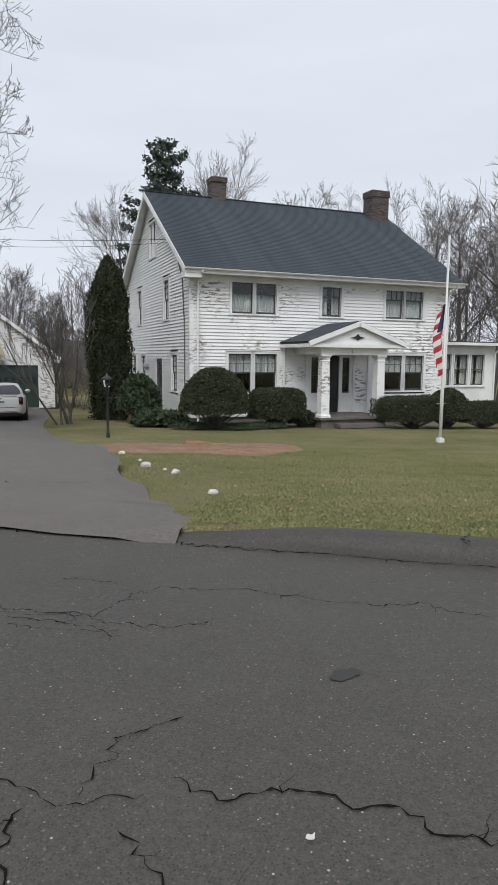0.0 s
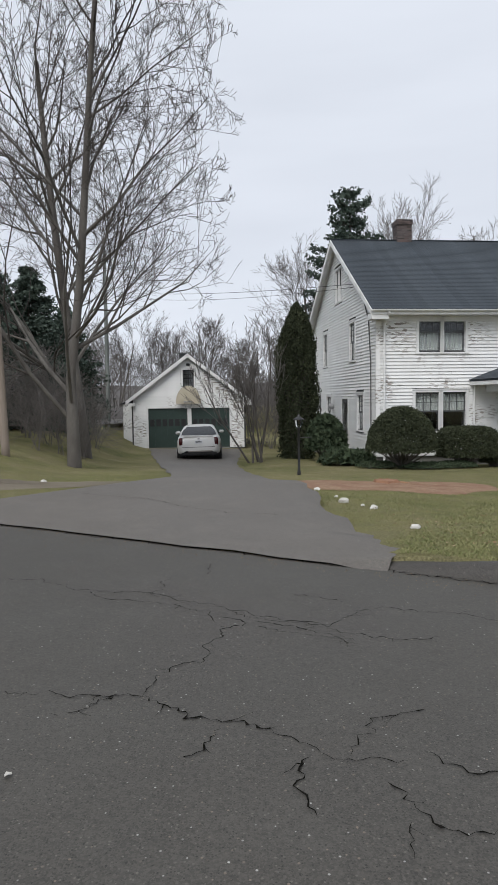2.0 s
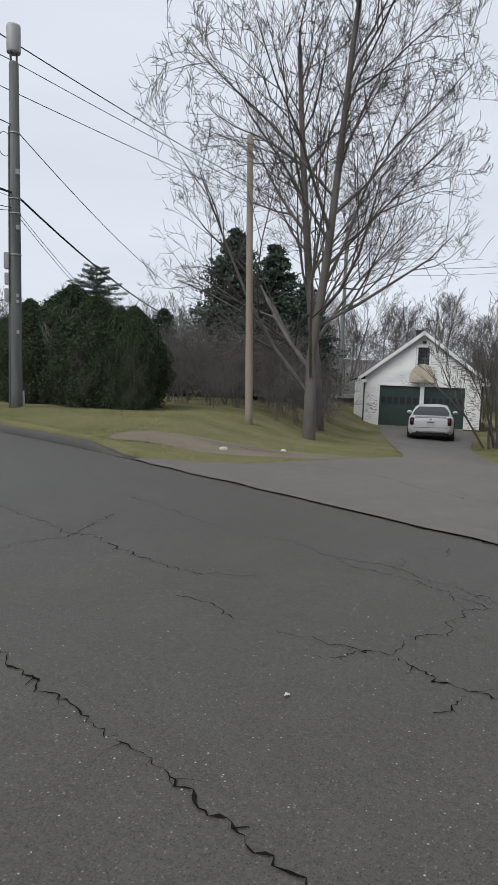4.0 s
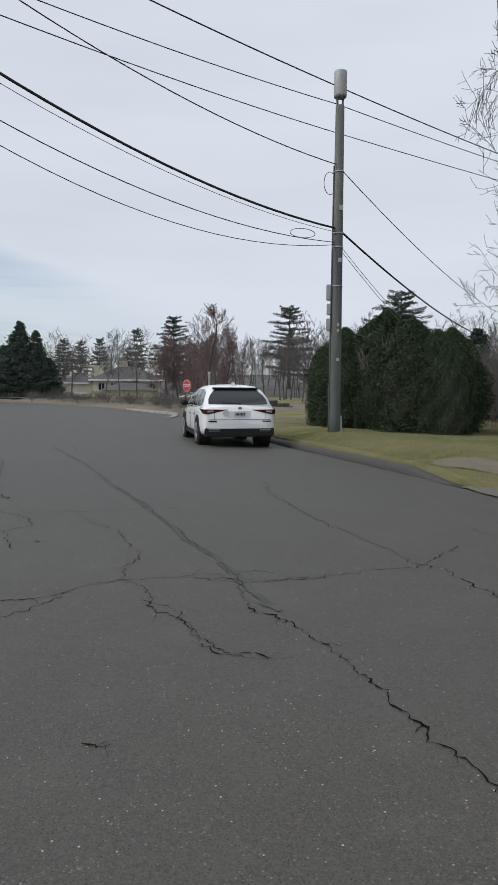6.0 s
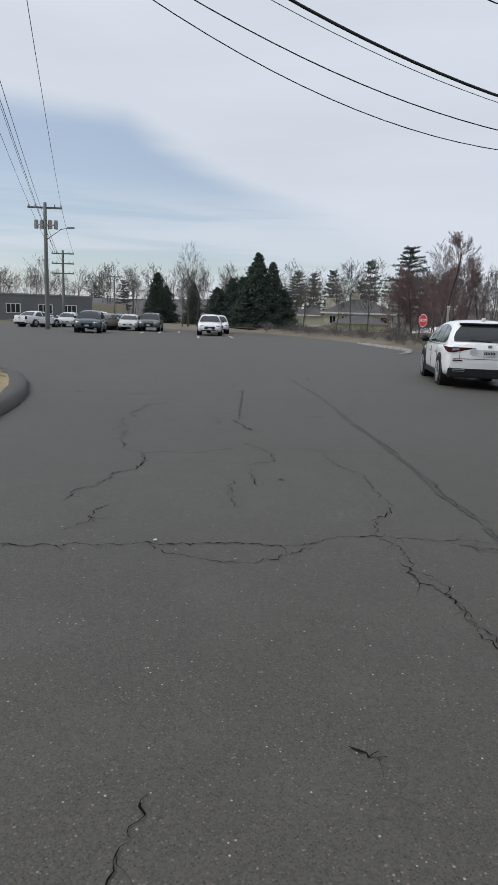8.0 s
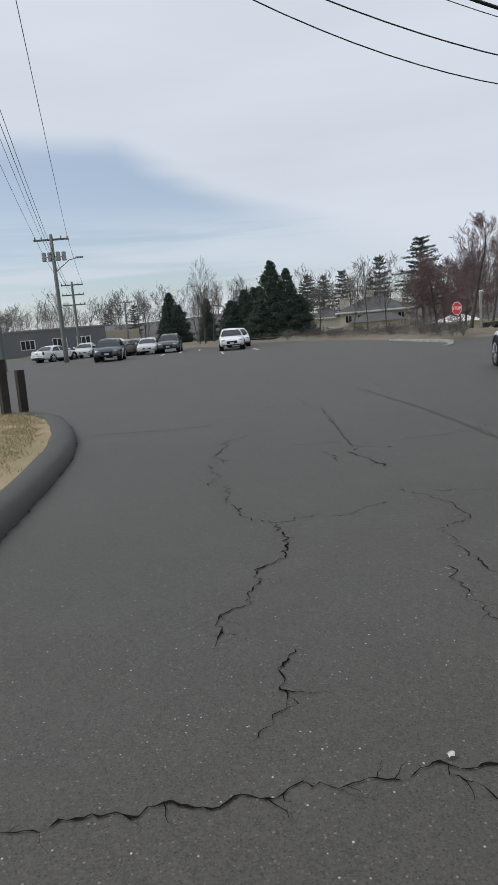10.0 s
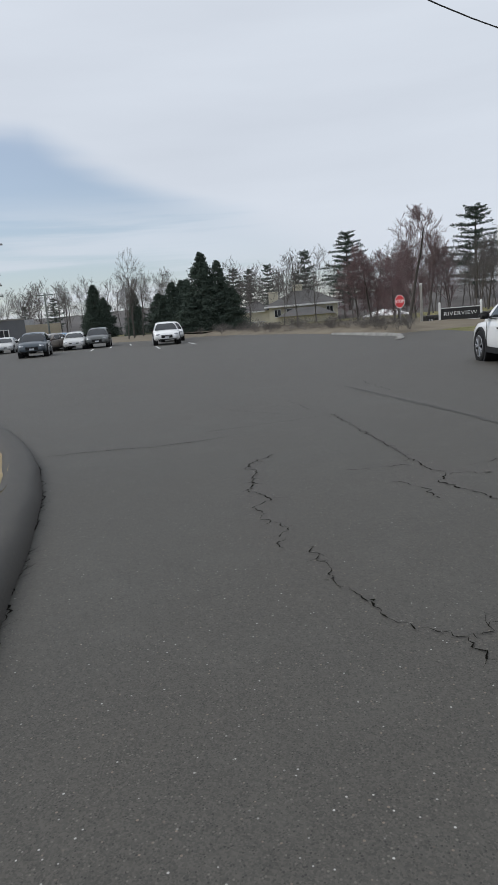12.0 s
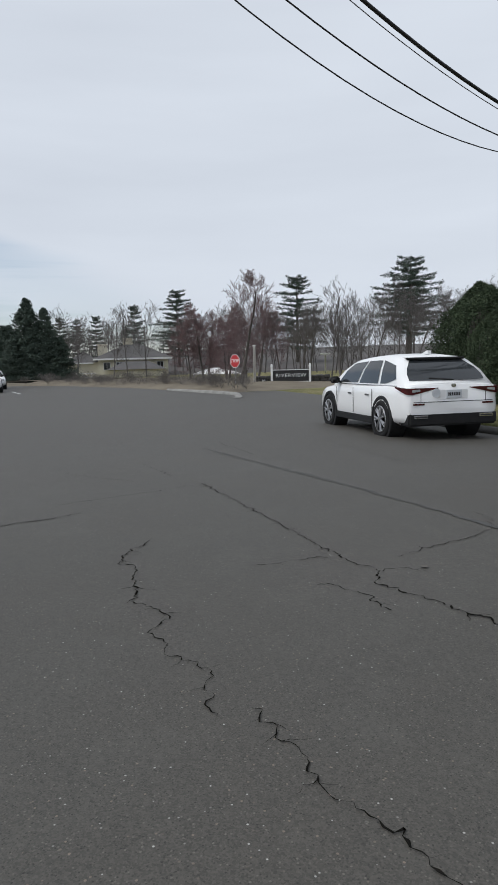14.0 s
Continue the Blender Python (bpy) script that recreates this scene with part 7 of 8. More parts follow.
def stump():
    x, y = 1.86, 12.98
    t = thing("tree_stump", pose(x, y, gz(x, y)) @ Matrix.Scale(0.62, 4), "low freshly cut reddish tree stump in bare soil", "stump")
    bm = bmesh.new()
    rng = random.Random(2)
    rows = []
    for z, r in ((-0.05, 0.62), (0.05, 0.5), (0.13, 0.42), (0.16, 0.40)):
        rows.append([bm.verts.new((r * (1 + 0.25 * math.sin(3 * a + 1) * (0.2 - z) * 4) * math.cos(a), r * (1 + 0.2 * math.cos(4 * a)) * 0.8 * math.sin(a), z + rng.uniform(0, 0.05) * (z > 0.1))) for a in (2 * math.pi * i / 20 for i in range(20))])
    for a, b in zip(rows, rows[1:]):
        for i in range(20):
            bm.faces.new((a[i], a[(i + 1) % 20], b[(i + 1) % 20], b[i]))
    bm.faces.new(rows[-1])
    part("stump_wood", bm, surf("cut_wood", (0.30, 0.16, 0.09), (0.20, 0.10, 0.06), 5, 0.9, bump=0.8), t)
    for k, (dx, dy, r) in enumerate(((-0.55, -0.1, 20), (0.6, 0.05, -15), (0.1, -0.45, 60))):
        part("wood_chunk", soft_box(-0.22, 0.22, -0.07, 0.07, 0, 0.09, 0.02), surf("chip_wood_%d" % k, (0.36, 0.21, 0.12), (0.25, 0.14, 0.08), 6, 0.9), t, m=pose(dx, dy, 0.02, 0, 6, r))


stump()


def stone(x, y, s, seed, z=None, label="pale rough stone on the grass"):
    rng = random.Random(seed)
    bm = bmesh.new()
    bmesh.ops.create_icosphere(bm, subdivisions=2, radius=1)
    sx, sy, sz = s * rng.uniform(0.8, 1.3), s * rng.uniform(0.7, 1.1), s * rng.uniform(0.55, 0.8)
    for v in bm.verts:
        k = 1 + 0.28 * noise.noise(v.co * 1.7 + Vector((seed, 0, 0)))
        v.co = Vector((v.co.x * sx * k, v.co.y * sy * k, v.co.z * sz * k))
    ob = part("stone", bm, ROCK, None, label, pose(x, y, (gz(x, y) if z is None else z) + sz * 0.35, 0, 0, rng.uniform(0, 180)), smooth=False)
    return tagged(ob, category="stone", group="stones along the drive")


for i, (x, y, s) in enumerate(((0.28, 8.45, 0.085), (0.56, 7.6, 0.065), (0.64, 5.75, 0.05), (0.15, 10.9, 0.06), (-2.79, 10.75, 0.10), (-3.17, 10.8, 0.055), (-3.4, 10.9, 0.045), (-5.56, 9.35, 0.075), (-4.97, 11.15, 0.06), (0.48, 8.0, 0.03), (0.3, 9.4, 0.035))):
    stone(x, y, s, i + 3)
for i, (x, y) in enumerate(((-7.03, 1.14), (-10.05, 2.5), (-6.27, 3.82), (-0.42, 0.62), (-0.2, 0.82), (-1.95, 1.05), (-5.9, -0.3))):
    bm = bmesh.new()
    rng = random.Random(i)
    ring = [bm.verts.new(((0.034 if i < 3 else 0.016) * math.cos(a) * rng.uniform(0.6, 1.3), (0.020 if i < 3 else 0.011) * math.sin(a) * rng.uniform(0.6, 1.3), rng.uniform(0.002, 0.012))) for a in (k * 0.7 for k in range(9))]
    bm.faces.new(ring)
    ob = part("fallen_leaf", bm, BARK_PALE if i < 3 else ROCK, None, "curled dry leaf on the road" if i < 3 else "flat pale chip of stone on the road", pose(x, y, rz(x, y) + 0.006, 0, 0, 50 * i))
    tagged(ob, category="leaf" if i < 3 else "stone chip", group="litter on the road")

# short grass over the nearer lawns, and dead leaves on the verge
rng = np.random.default_rng(9)


def scatter(n, u0, u1, v0, v1):
    u, v = rng.uniform(u0, u1, n), v0 + (v1 - v0) * rng.uniform(0, 1, n) ** 1.5
    x, y = xy(u, v)
    left = np.interp(y, [4, 8.1, 8.9, 10.6, 14.5, 20.3, 26, 34.6], [-9, -4.8, -4.1, -2.45, -2.95, -4.3, -6.3, -6.9])
    right = np.interp(y, [4, 4.6, 5.05, 6.0, 7.7, 9.4, 11.5, 13.4, 16, 20, 24, 34.6], [0.5, 0.32, 0.14, 0.0, -0.18, -0.16, -0.24, -0.5, -1.0, -1.4, -1.5, -1.5])
    apron = (u > 2.0) & (u < 9.6) & (y < 8.2) & (x < right)
    ok = ~((x > left) & (x < right) & (y > 6)) & ~apron
    soil = ((x - 2.05) / 2.0) ** 2 + ((y - 12.6) / 2.1) ** 2 > rng.uniform(0.35, 0.95, len(x))
    x, y = x[ok & soil], y[ok & soil]
    return np.stack([x, y, lawn_z(x, y)], 1)


c = np.concatenate([scatter(150000, -16, 2.2, 3.66, 14), scatter(80000, -6, 5.5, 3.75, 13), scatter(60000, 4, 18.5, 3.8, 11), scatter(90000, -16, 12, 8, 22)])
n = len(c)
t = rng.uniform(0, 2 * np.pi, n)
side = np.stack([np.cos(t), np.sin(t), 0 * t], 1) * 0.0045
tip = np.stack([rng.normal(size=n) * 0.016, rng.normal(size=n) * 0.016, rng.uniform(0.006, 0.026, n)], 1)
v = np.stack([c - side, c + side, c + tip], 1).reshape(-1, 3)
tagged(place_mesh("grass", raw_mesh("grass", v, np.arange(3 * n).reshape(-1, 3)), BLADE), "short uneven olive and straw grass", "grass", kind="stuff")
lx, ly = xy(rng.uniform(-2.5, 12.5, 1900), KERB_V + 0.4 + rng.gamma(1.5, 0.8, 1900))
near = (ly > 10.6) | (lx > 0.45) | (lx < -4.9)
lc = np.stack([lx, ly, lawn_z(lx, ly) + 0.02], 1)[near]
lv, lf = leaf_tris(lc, 0.024, rng, flat=0.8)
tagged(place_mesh("leaf_litter", raw_mesh("leaf_litter", lv, lf), LITTER), "dry tan leaves scattered over the verge", "leaves", kind="stuff")
gx, gy = xy(rng.uniform(-12, 9, 2600), KERB_V - np.abs(rng.normal(size=2600)) * 0.22 - 0.02)
gc = np.stack([gx, gy, road_z(gx, gy) + 0.008], 1)
lv, lf = leaf_tris(gc, 0.008, rng, flat=0.7)
tagged(place_mesh("gutter_grit", raw_mesh("gutter_grit", lv, lf), LITTER), "grit and crumbs of leaf along the gutter", "grit", kind="stuff")


# ---- the corner island with its kerb and low posts ----
def island():
    edge = [(-3.0, -4.2), (-5.5, -3.0), (-7.5, -2.1), (-9.1, -1.42), (-10.1, -1.1), (-11.0, -0.75), (-12.3, -0.38), (-13.3, -0.15), (-14.8, 0.03), (-16.4, 0.14), (-17.6, 0.08), (-18.6, -0.2), (-19.4, -0.8), (-19.9, -2.0), (-20.2, -4.0), (-20.6, -9.0)]
    pts = []
    for (x0, y0), (x1, y1) in zip(edge, edge[1:]):
        k = max(int(math.hypot(x1 - x0, y1 - y0) / 0.35), 1)
        pts += [(x0 + (x1 - x0) * i / k, y0 + (y1 - y0) * i / k) for i in range(k)]
    for _ in range(6):
        pts = [pts[0]] + [((a[0] + 2 * b[0] + c[0]) / 4, (a[1] + 2 * b[1] + c[1]) / 4) for a, b, c in zip(pts, pts[1:], pts[2:])] + [pts[-1]]
    kerb_run("kerb_island", pts, rz, 1, "dark rolled asphalt kerb round a grassy corner", 0.34, 0.15)
    crack(pts[::3], 0.05, seed=95, label="dark open joint at the foot of a kerb")
    bm, prev = bmesh.new(), None
    rng = random.Random(5)
    mids = []
    for i, (x, y) in enumerate(pts):
        a, b = Vector(pts[max(i - 1, 0)]), Vector(pts[min(i + 1, len(pts) - 1)])
        t = (b - a).normalized()
        nx, ny = -t.y, t.x
        row = [bm.verts.new((x + nx * d, y + ny * d, rz(x, y) + h + rng.uniform(-0.01, 0.01))) for d, h in ((0.30, 0.10), (0.55, 0.14), (1.0, 0.17), (1.7, 0.19))]
        row.append(bm.verts.new((-13.5 + (x + 13.5) * 0.55, -9.0, rz(x, y) + 0.2)))
        mids.append((x + nx * 0.9, y + ny * 0.9))
        if prev:
            for j in range(4):
                bm.faces.new((prev[j], prev[j + 1], row[j + 1], row[j]))
        prev = row
    bmesh.ops.recalc_face_normals(bm, faces=bm.faces[:])
    tagged(part("island_grass", bm, surf("dry_verge", (0.36, 0.28, 0.165), (0.22, 0.195, 0.095), 1.1, 0.95, fine=40, bump=0.9, fine_mix=0.5), label="straw-coloured dry grass on the corner verge", smooth=True), category="verge", kind="structure")
    g = np.random.default_rng(4)
    m = np.array(mids)
    pick = g.integers(0, len(m), 26000)
    cc = m[pick] + g.normal(size=(26000, 2)) * 0.33
    z = road_z(cc[:, 0], cc[:, 1]) + 0.15
    c3 = np.stack([cc[:, 0], cc[:, 1], z], 1)
    d = np.min(np.hypot(cc[:, None, 0] - np.array(pts)[None, ::2, 0], cc[:, None, 1] - np.array(pts)[None, ::2, 1]), 1)
    c3 = c3[(d > 0.52)]
    t = g.uniform(0, 6.28, len(c3))
    side = np.stack([np.cos(t), np.sin(t), 0 * t], 1) * 0.006
    tip = np.stack([g.normal(size=len(c3)) * 0.03, g.normal(size=len(c3)) * 0.03, g.uniform(0.02, 0.06, len(c3))], 1)
    v = np.stack([c3 - side, c3 + side, c3 + tip], 1).reshape(-1, 3)
    tagged(place_mesh("island_grass_blades", raw_mesh("island_blades", v, np.arange(3 * len(c3)).reshape(-1, 3)), leaf_material("dry_blades", (0.46, 0.37, 0.23), (0.27, 0.25, 0.12))), "short dry grass on the corner verge", "grass", kind="stuff")


island()
for k, (dx, dy, h, w, label) in enumerate(((0.0, 0.0, 1.12, 0.15, "dark square timber post leaning on the verge"), (-0.32, 0.35, 0.88, 0.15, "shorter dark square timber post on the verge"))):
    t = thing("timber_post", pose(-17.9 + dx, -0.75 + dy, 0.02, 0, 2, 20), label, "post", "posts on the corner verge")
    part("post", soft_box(-w / 2, w / 2, -w / 2, w / 2, -0.2, h, 0.012), surf("dark_timber_%d" % k, (0.045, 0.038, 0.032), (0.025, 0.022, 0.02), 4, 0.85, bump=0.5), t)
t = thing("steel_sign_post", pose(-18.05, -0.95, 0.02, 0, -2, 10), "thin grey steel channel post beside timber posts", "post")
part("channel", boxes((-0.03, 0.03, -0.004, 0.004, -0.1, 1.05), (-0.03, -0.024, 0.004, 0.03, -0.1, 1.05), (0.024, 0.03, 0.004, 0.03, -0.1, 1.05)), STEEL, t)

# ---- across the side street: bank, wall, sign, houses ----
FZ = -0.17


def bank(name, line, width, height, material, label, seed=0, jolt=0.3):
    bm, prev = bmesh.new(), None
    rng = random.Random(seed)
    pts = []
    for (x0, y0), (x1, y1) in zip(line, line[1:]):
        k = max(int(math.hypot(x1 - x0, y1 - y0) / 1.0), 1)
        pts += [(x0 + (x1 - x0) * i / k, y0 + (y1 - y0) * i / k) for i in range(k)]
    pts.append(line[-1])
    for i, (x, y) in enumerate(pts):
        a, b = Vector(pts[max(i - 1, 0)]), Vector(pts[min(i + 1, len(pts) - 1)])
        t = (b - a).normalized()
        nx, ny = -t.y, t.x
        low = min(1.0, i / 4, (len(pts) - 1 - i) / 4)
        row = [bm.verts.new((x + nx * d * width, y + ny * d * width, FZ - 0.06 + 0.04 * low + low * height * h * rng.uniform(1 - jolt, 1 + jolt))) for d, h in ((0, 0), (0.15, 0.35), (0.4, 0.7), (0.7, 0.9), (1, 1), (2.2, 0.9), (6, 0.5))]
        if prev:
            for j in range(6):
                bm.faces.new((prev[j], prev[j + 1], row[j + 1], row[j]))
        prev = row
    bmesh.ops.recalc_face_normals(bm, faces=bm.faces[:])
    for f in bm.faces:
        if f.normal.z < 0:
            f.normal_flip()
    return tagged(part(name, bm, material, label=label, smooth=True), category="bank", kind="structure")


bank("brush_bank", [(-75, 31), (-64, 26.5), (-58, 27.2), (-50, 26.0), (-40, 24.3), (-33.5, 22.8)], 3.5, 0.34, BRUSH, "low bank of dry tangled brush")
bank("far_verge", [(-110, 6), (-92, 16), (-78, 20), (-66, 22.5), (-62, 26)], 4.0, 0.4, BRUSH, "dry verge at the end of the lot", 2)
sheet("side_street", np.linspace(26.5, 33, 7), np.concatenate([np.linspace(KERB_V - 0.4, 6, 8), np.linspace(7, 40, 12)]), lambda x, y: -0.213 + 0.064 * smooth(3.2, 5.2, uv(x, y)[1]), ASPHALT, "grey asphalt side street", "road", 0.0)
sheet("street_mouth", np.linspace(33, 40.5, 6), np.linspace(KERB_V - 0.4, 6.6, 9), lambda x, y: -0.213 + 0.064 * smooth(3.2, 5.2, uv(x, y)[1]), ASPHALT, "grey asphalt at the mouth of a side street", "road", 0.0)
kerb_run("kerb_far_corner", [(-29.0, 19.2), (-30.2, 20.6), (-31.6, 21.8), (-33.4, 22.6), (-36, 23.2), (-40, 24.2)], lambda x, y: FZ, -1, "pale worn kerb at the far corner", 0.3, 0.12, taper=(2.5, 0.0), material=CONCRETE)
bk = random.Random(12)
for i in range(64):
    f = i / 63
    x = -64 + 31 * f + bk.uniform(-0.8, 0.8)
    y = np.interp(x, [-64, -58, -50, -40, -33], [27.5, 28.2, 27.2, 25.6, 24.2]) + bk.uniform(-0.3, 2.2)
    t = bare_tree("dry_brush", pose(x, float(y), FZ + 0.2, 0, 0, 67 * i), under[i % 3], "dry tan brush on the bank", BRUSH, BRUSH, "dry brush on the far bank")
    s = bk.uniform(0.18, 0.42)
    t.scale = (s * 1.5, s * 1.5, s)

RED_SIGN = surf("stop_sign_red", (0.50, 0.03, 0.035), (0.42, 0.025, 0.03), 4, 0.4, bump=0.0)


def text(name, body, size, m, material, parent, extrude=0.004, space=1.0):
    cu = bpy.data.curves.new(name, "FONT")
    cu.body, cu.size, cu.extrude, cu.align_x, cu.align_y, cu.space_character = body, size, extrude, "CENTER", "CENTER", space
    ob = new(name, cu)
    cu.materials.append(material)
    ob.parent, ob.matrix_basis = parent, m
    return ob


def stop_sign():
    s = thing("stop_sign", pose(-36.6, 26.9, FZ, 0, 0, 2), "red octagonal stop sign on a steel post", "sign")
    part("post", rod(bmesh.new(), (0, 0.03, -0.1), (0, 0.03, 2.1), 0.03, n=8), STEEL, s)
    for r, y0, mat, nm in ((0.42, -0.002, TRIM, "border"), (0.39, -0.008, RED_SIGN, "face")):
        bm = bmesh.new()
        prism(bm, [(r * math.cos(radians(22.5 + 45 * i)), 1.70 + r * math.sin(radians(22.5 + 45 * i))) for i in range(8)], y0, y0 + 0.006)
        part(nm, bm, mat, s)
    text("lettering", "STOP", 0.28, pose(0, -0.012, 1.70, 90), TRIM, s)


stop_sign()


def name_sign():
    s = thing("name_sign", pose(-36.75, 32.27, FZ, 0, 0, 42), "black name sign with white letters between white posts", "sign")
    for x in (-1.28, 1.28):
        p = part("sign_post", soft_box(x - 0.07, x + 0.07, -0.07, 0.07, -0.1, 1.45, 0.01), TRIM, s)
        bm = bmesh.new()
        lathe(bm, [(0.095, 1.45), (0.095, 1.48), (0.05, 1.50), (0.075, 1.56), (0.05, 1.63), (0.01, 1.65)], 12, Matrix.Translation((x, 0, 0)))
        part("finial", bm, TRIM, p, smooth=True)
    part("sign_board", boxes((-1.2, 1.2, -0.03, 0.03, 0.32, 1.16)), BLACK, s, "black sign board")
    part("sign_frame", boxes((-1.2, 1.2, -0.045, 0.04, 1.16, 1.21), (-1.2, 1.2, -0.045, 0.04, 0.27, 0.32)), TRIM, s)
    text("lettering", "RIVERVIEW", 0.38, pose(0, -0.036, 0.76, 90), TRIM, s, 0.004, 1.12)
    s.scale = (1.0, 1.0, 0.88)


name_sign()


def stone_wall():
    w = thing("stone_wall", pose(-36.9, 32.3, FZ, 0, 0, 42), "low dark dry-stone wall behind a sign", "wall")
    g = random.Random(6)
    base = bpy.data.meshes.new("wall_stone")
    bm = soft_box(-0.5, 0.5, -0.5, 0.5, -0.5, 0.5, 0.16, 1)
    bm.to_mesh(base)
    bm.free()
    mat = surf("dark_wall_stone", (0.045, 0.042, 0.040), (0.085, 0.080, 0.075), 2.5, 0.9, fine=12, bump=0.8)
    for row in range(3):
        x = -2.4
        while x < 3.6:
            l = g.uniform(0.3, 0.62)
            if not (row == 2 and x > 2.6):
                ob = place_mesh("stone", base, mat, w, "", pose(x + l / 2, 0.45 + g.uniform(-0.04, 0.04), 0.13 + row * 0.21, g.uniform(-5, 5), g.uniform(-4, 4), g.uniform(-6, 6)) @ Matrix.Diagonal((l, 0.5, 0.24, 1)))
            x += l * 0.97
    t = thing("number_plaque", pose(-38.05, 30.95, FZ, 0, 0, 42), "small black plaque with a white number on a wall", "sign")
    part("plaque", boxes((-0.24, 0.24, -0.02, 0.06, 0.08, 0.55)), BLACK, t)
    text("lettering", "10", 0.26, pose(0, -0.025, 0.32, 90), TRIM, t)


stone_wall()


def white_post(name, x, y, h, label, r=0.07):
    t = thing(name, pose(x, y, FZ), label, "post")
    bm = bmesh.new()
    lathe(bm, [(r, -0.1), (r, h * 0.97), (r * 1.3, h * 0.975), (r * 1.3, h)], 10)
    part("post", bm, TRIM, t, smooth=True)
    return t


white_post("white_post", -38.5, 30.6, 2.75, "plain white painted post by the side street", 0.085)
t = white_post("street_lamp", -63.5, 70.7, 2.5, "white post lamp with a flat twin head", 0.11)
part("lamp_head", soft_box(-0.75, 0.75, -0.2, 0.2, 2.5, 2.72, 0.05), TRIM, t, m=pose(0, 0, 0, 0, 0, 40))
t = thing("lantern", pose(-30.6, 33.0, FZ), "black wall lantern on a stone pier", "lamp")
part("pier", soft_box(-0.35, 0.35, -0.35, 0.35, -0.1, 0.95, 0.03), MORTAR, t)
bm = bmesh.new()
lathe(bm, [(0.05, 0.95), (0.14, 1.0), (0.18, 1.3), (0.2, 1.32), (0.06, 1.46), (0.02, 1.5)], 8)
part("lantern_body", bm, BLACK, t)

CREAM = surf("cream_render", (0.68, 0.64, 0.51), (0.58, 0.54, 0.43), 0.8, 0.85, fine=8, bump=0.1)
SLATE = surf("grey_roof_shingles", (0.115, 0.11, 0.108), (0.085, 0.082, 0.082), 0.5, 0.9, fine=6, bump=0.3)


def hip_roof(x0, x1, y0, y1, z0, z1, over):
    bm = bmesh.new()
    a = [bm.verts.new(p) for p in ((x0 - over, y0 - over, z0), (x1 + over, y0 - over, z0), (x1 + over, y1 + over, z0), (x0 - over, y1 + over, z0))]
    d = (y1 - y0) / 2
    r = [bm.verts.new((x0 + d, (y0 + y1) / 2, z1)), bm.verts.new((x1 - d, (y0 + y1) / 2, z1))]
    for f in ((a[0], a[1], r[1], r[0]), (a[1], a[2], r[1]), (a[2], a[3], r[0], r[1]), (a[3], a[0], r[0]), a[::-1]):
        bm.faces.new(f)
    return bm


def cream_house():
    h = thing("house", pose(-95.5, 62.3, 0.0, 0, 0, 54), "cream rendered house with grey hipped roofs beyond the brush", "house")
    part("wall", boxes((-6.0, 5.2, 0, 9, -1.5, 2.75)), CREAM, h)
    part("roof", hip_roof(-6.0, 5.2, 0, 9, 2.75, 5.2, 0.7), SLATE, h)
    part("fascia", boxes((-6.72, 5.92, -0.74, -0.70, 2.5, 2.76)), TRIM, h)
    part("side_wing", boxes((-11.0, -6.02, 1.5, 8, -1.5, 2.2)), CREAM, h)
    part("side_roof", hip_roof(-11.0, -6.02, 1.5, 7.0, 2.2, 4.0, 0.6), SLATE, h)
    part("side_fascia", boxes((-11.6, -6.75, 0.86, 0.90, 2.0, 2.2)), TRIM, h)
    for x, z0, z1 in ((-1.2, 4.2, 5.9), (-5.4, 3.2, 5.0)):
        c = part("chimney", boxes((x - 0.8, x + 0.8, 4.2, 5.4, z0, z1), (x - 0.9, x + 0.9, 4.1, 5.5, z1, z1 + 0.2)), CREAM, h)
        for d in (-0.5, 0.5):
            part("chimney_pot", boxes((x + d - 0.2, x + d + 0.2, 4.6, 5.0, z1 + 0.2, z1 + 0.6)), CONCRETE, c)
    for x in (-4.6, -2.6, 3.9):
        w = part("window", boxes((x - 0.55, x + 0.55, -0.05, 0.0, 0.9, 2.2)), TRIM, h)
        for a, b in ((x - 0.48, x - 0.03), (x + 0.03, x + 0.48)):
            part("pane", boxes((a, b, -0.065, -0.05, 1.0, 2.1)), CAR_GLASS, w)
    part("low_wing", boxes((-4.0, 4.2, -4.5, -0.01, -1.5, 0.95)), CREAM, h)
    part("low_roof", hip_roof(-4.0, 4.2, -4.5, 0, 0.95, 2.2, 0.6), SLATE, h)
    part("terrace_deck", boxes((-17.5, -6.2, -3.9, 1.4, -0.35, -0.2)), CONCRETE, h)
    part("terrace_rail", boxes((-17.5, -6.2, -4.0, -3.9, 0.45, 0.55)), TRIM, h)
    for x in np.arange(-17.4, -6.2, 0.7):
        part("baluster", boxes((x, x + 0.12, -3.98, -3.9, -0.3, 0.45)), TRIM, h)
    for x in (-16.5, -12.0):
        part("pergola_post", boxes((x, x + 0.25, -3.6, -3.35, -0.3, 2.3)), TRIM, h)
    part("pergola_beam", boxes((-17.5, -11.0, -3.7, -3.2, 2.3, 2.55)), TRIM, h)
    bm = bmesh.new()
    for i in range(12):
        a, b = math.pi * i / 12, math.pi * (i + 1) / 12
        rod(bm, (-12 + 2.2 * math.cos(a), -4.1, -0.3 + 1.2 * math.sin(a)), (-12 + 2.2 * math.cos(b), -4.1, -0.3 + 1.2 * math.sin(b)), 0.13, n=6)
    part("terrace_arch", bm, TRIM, h)


cream_house()


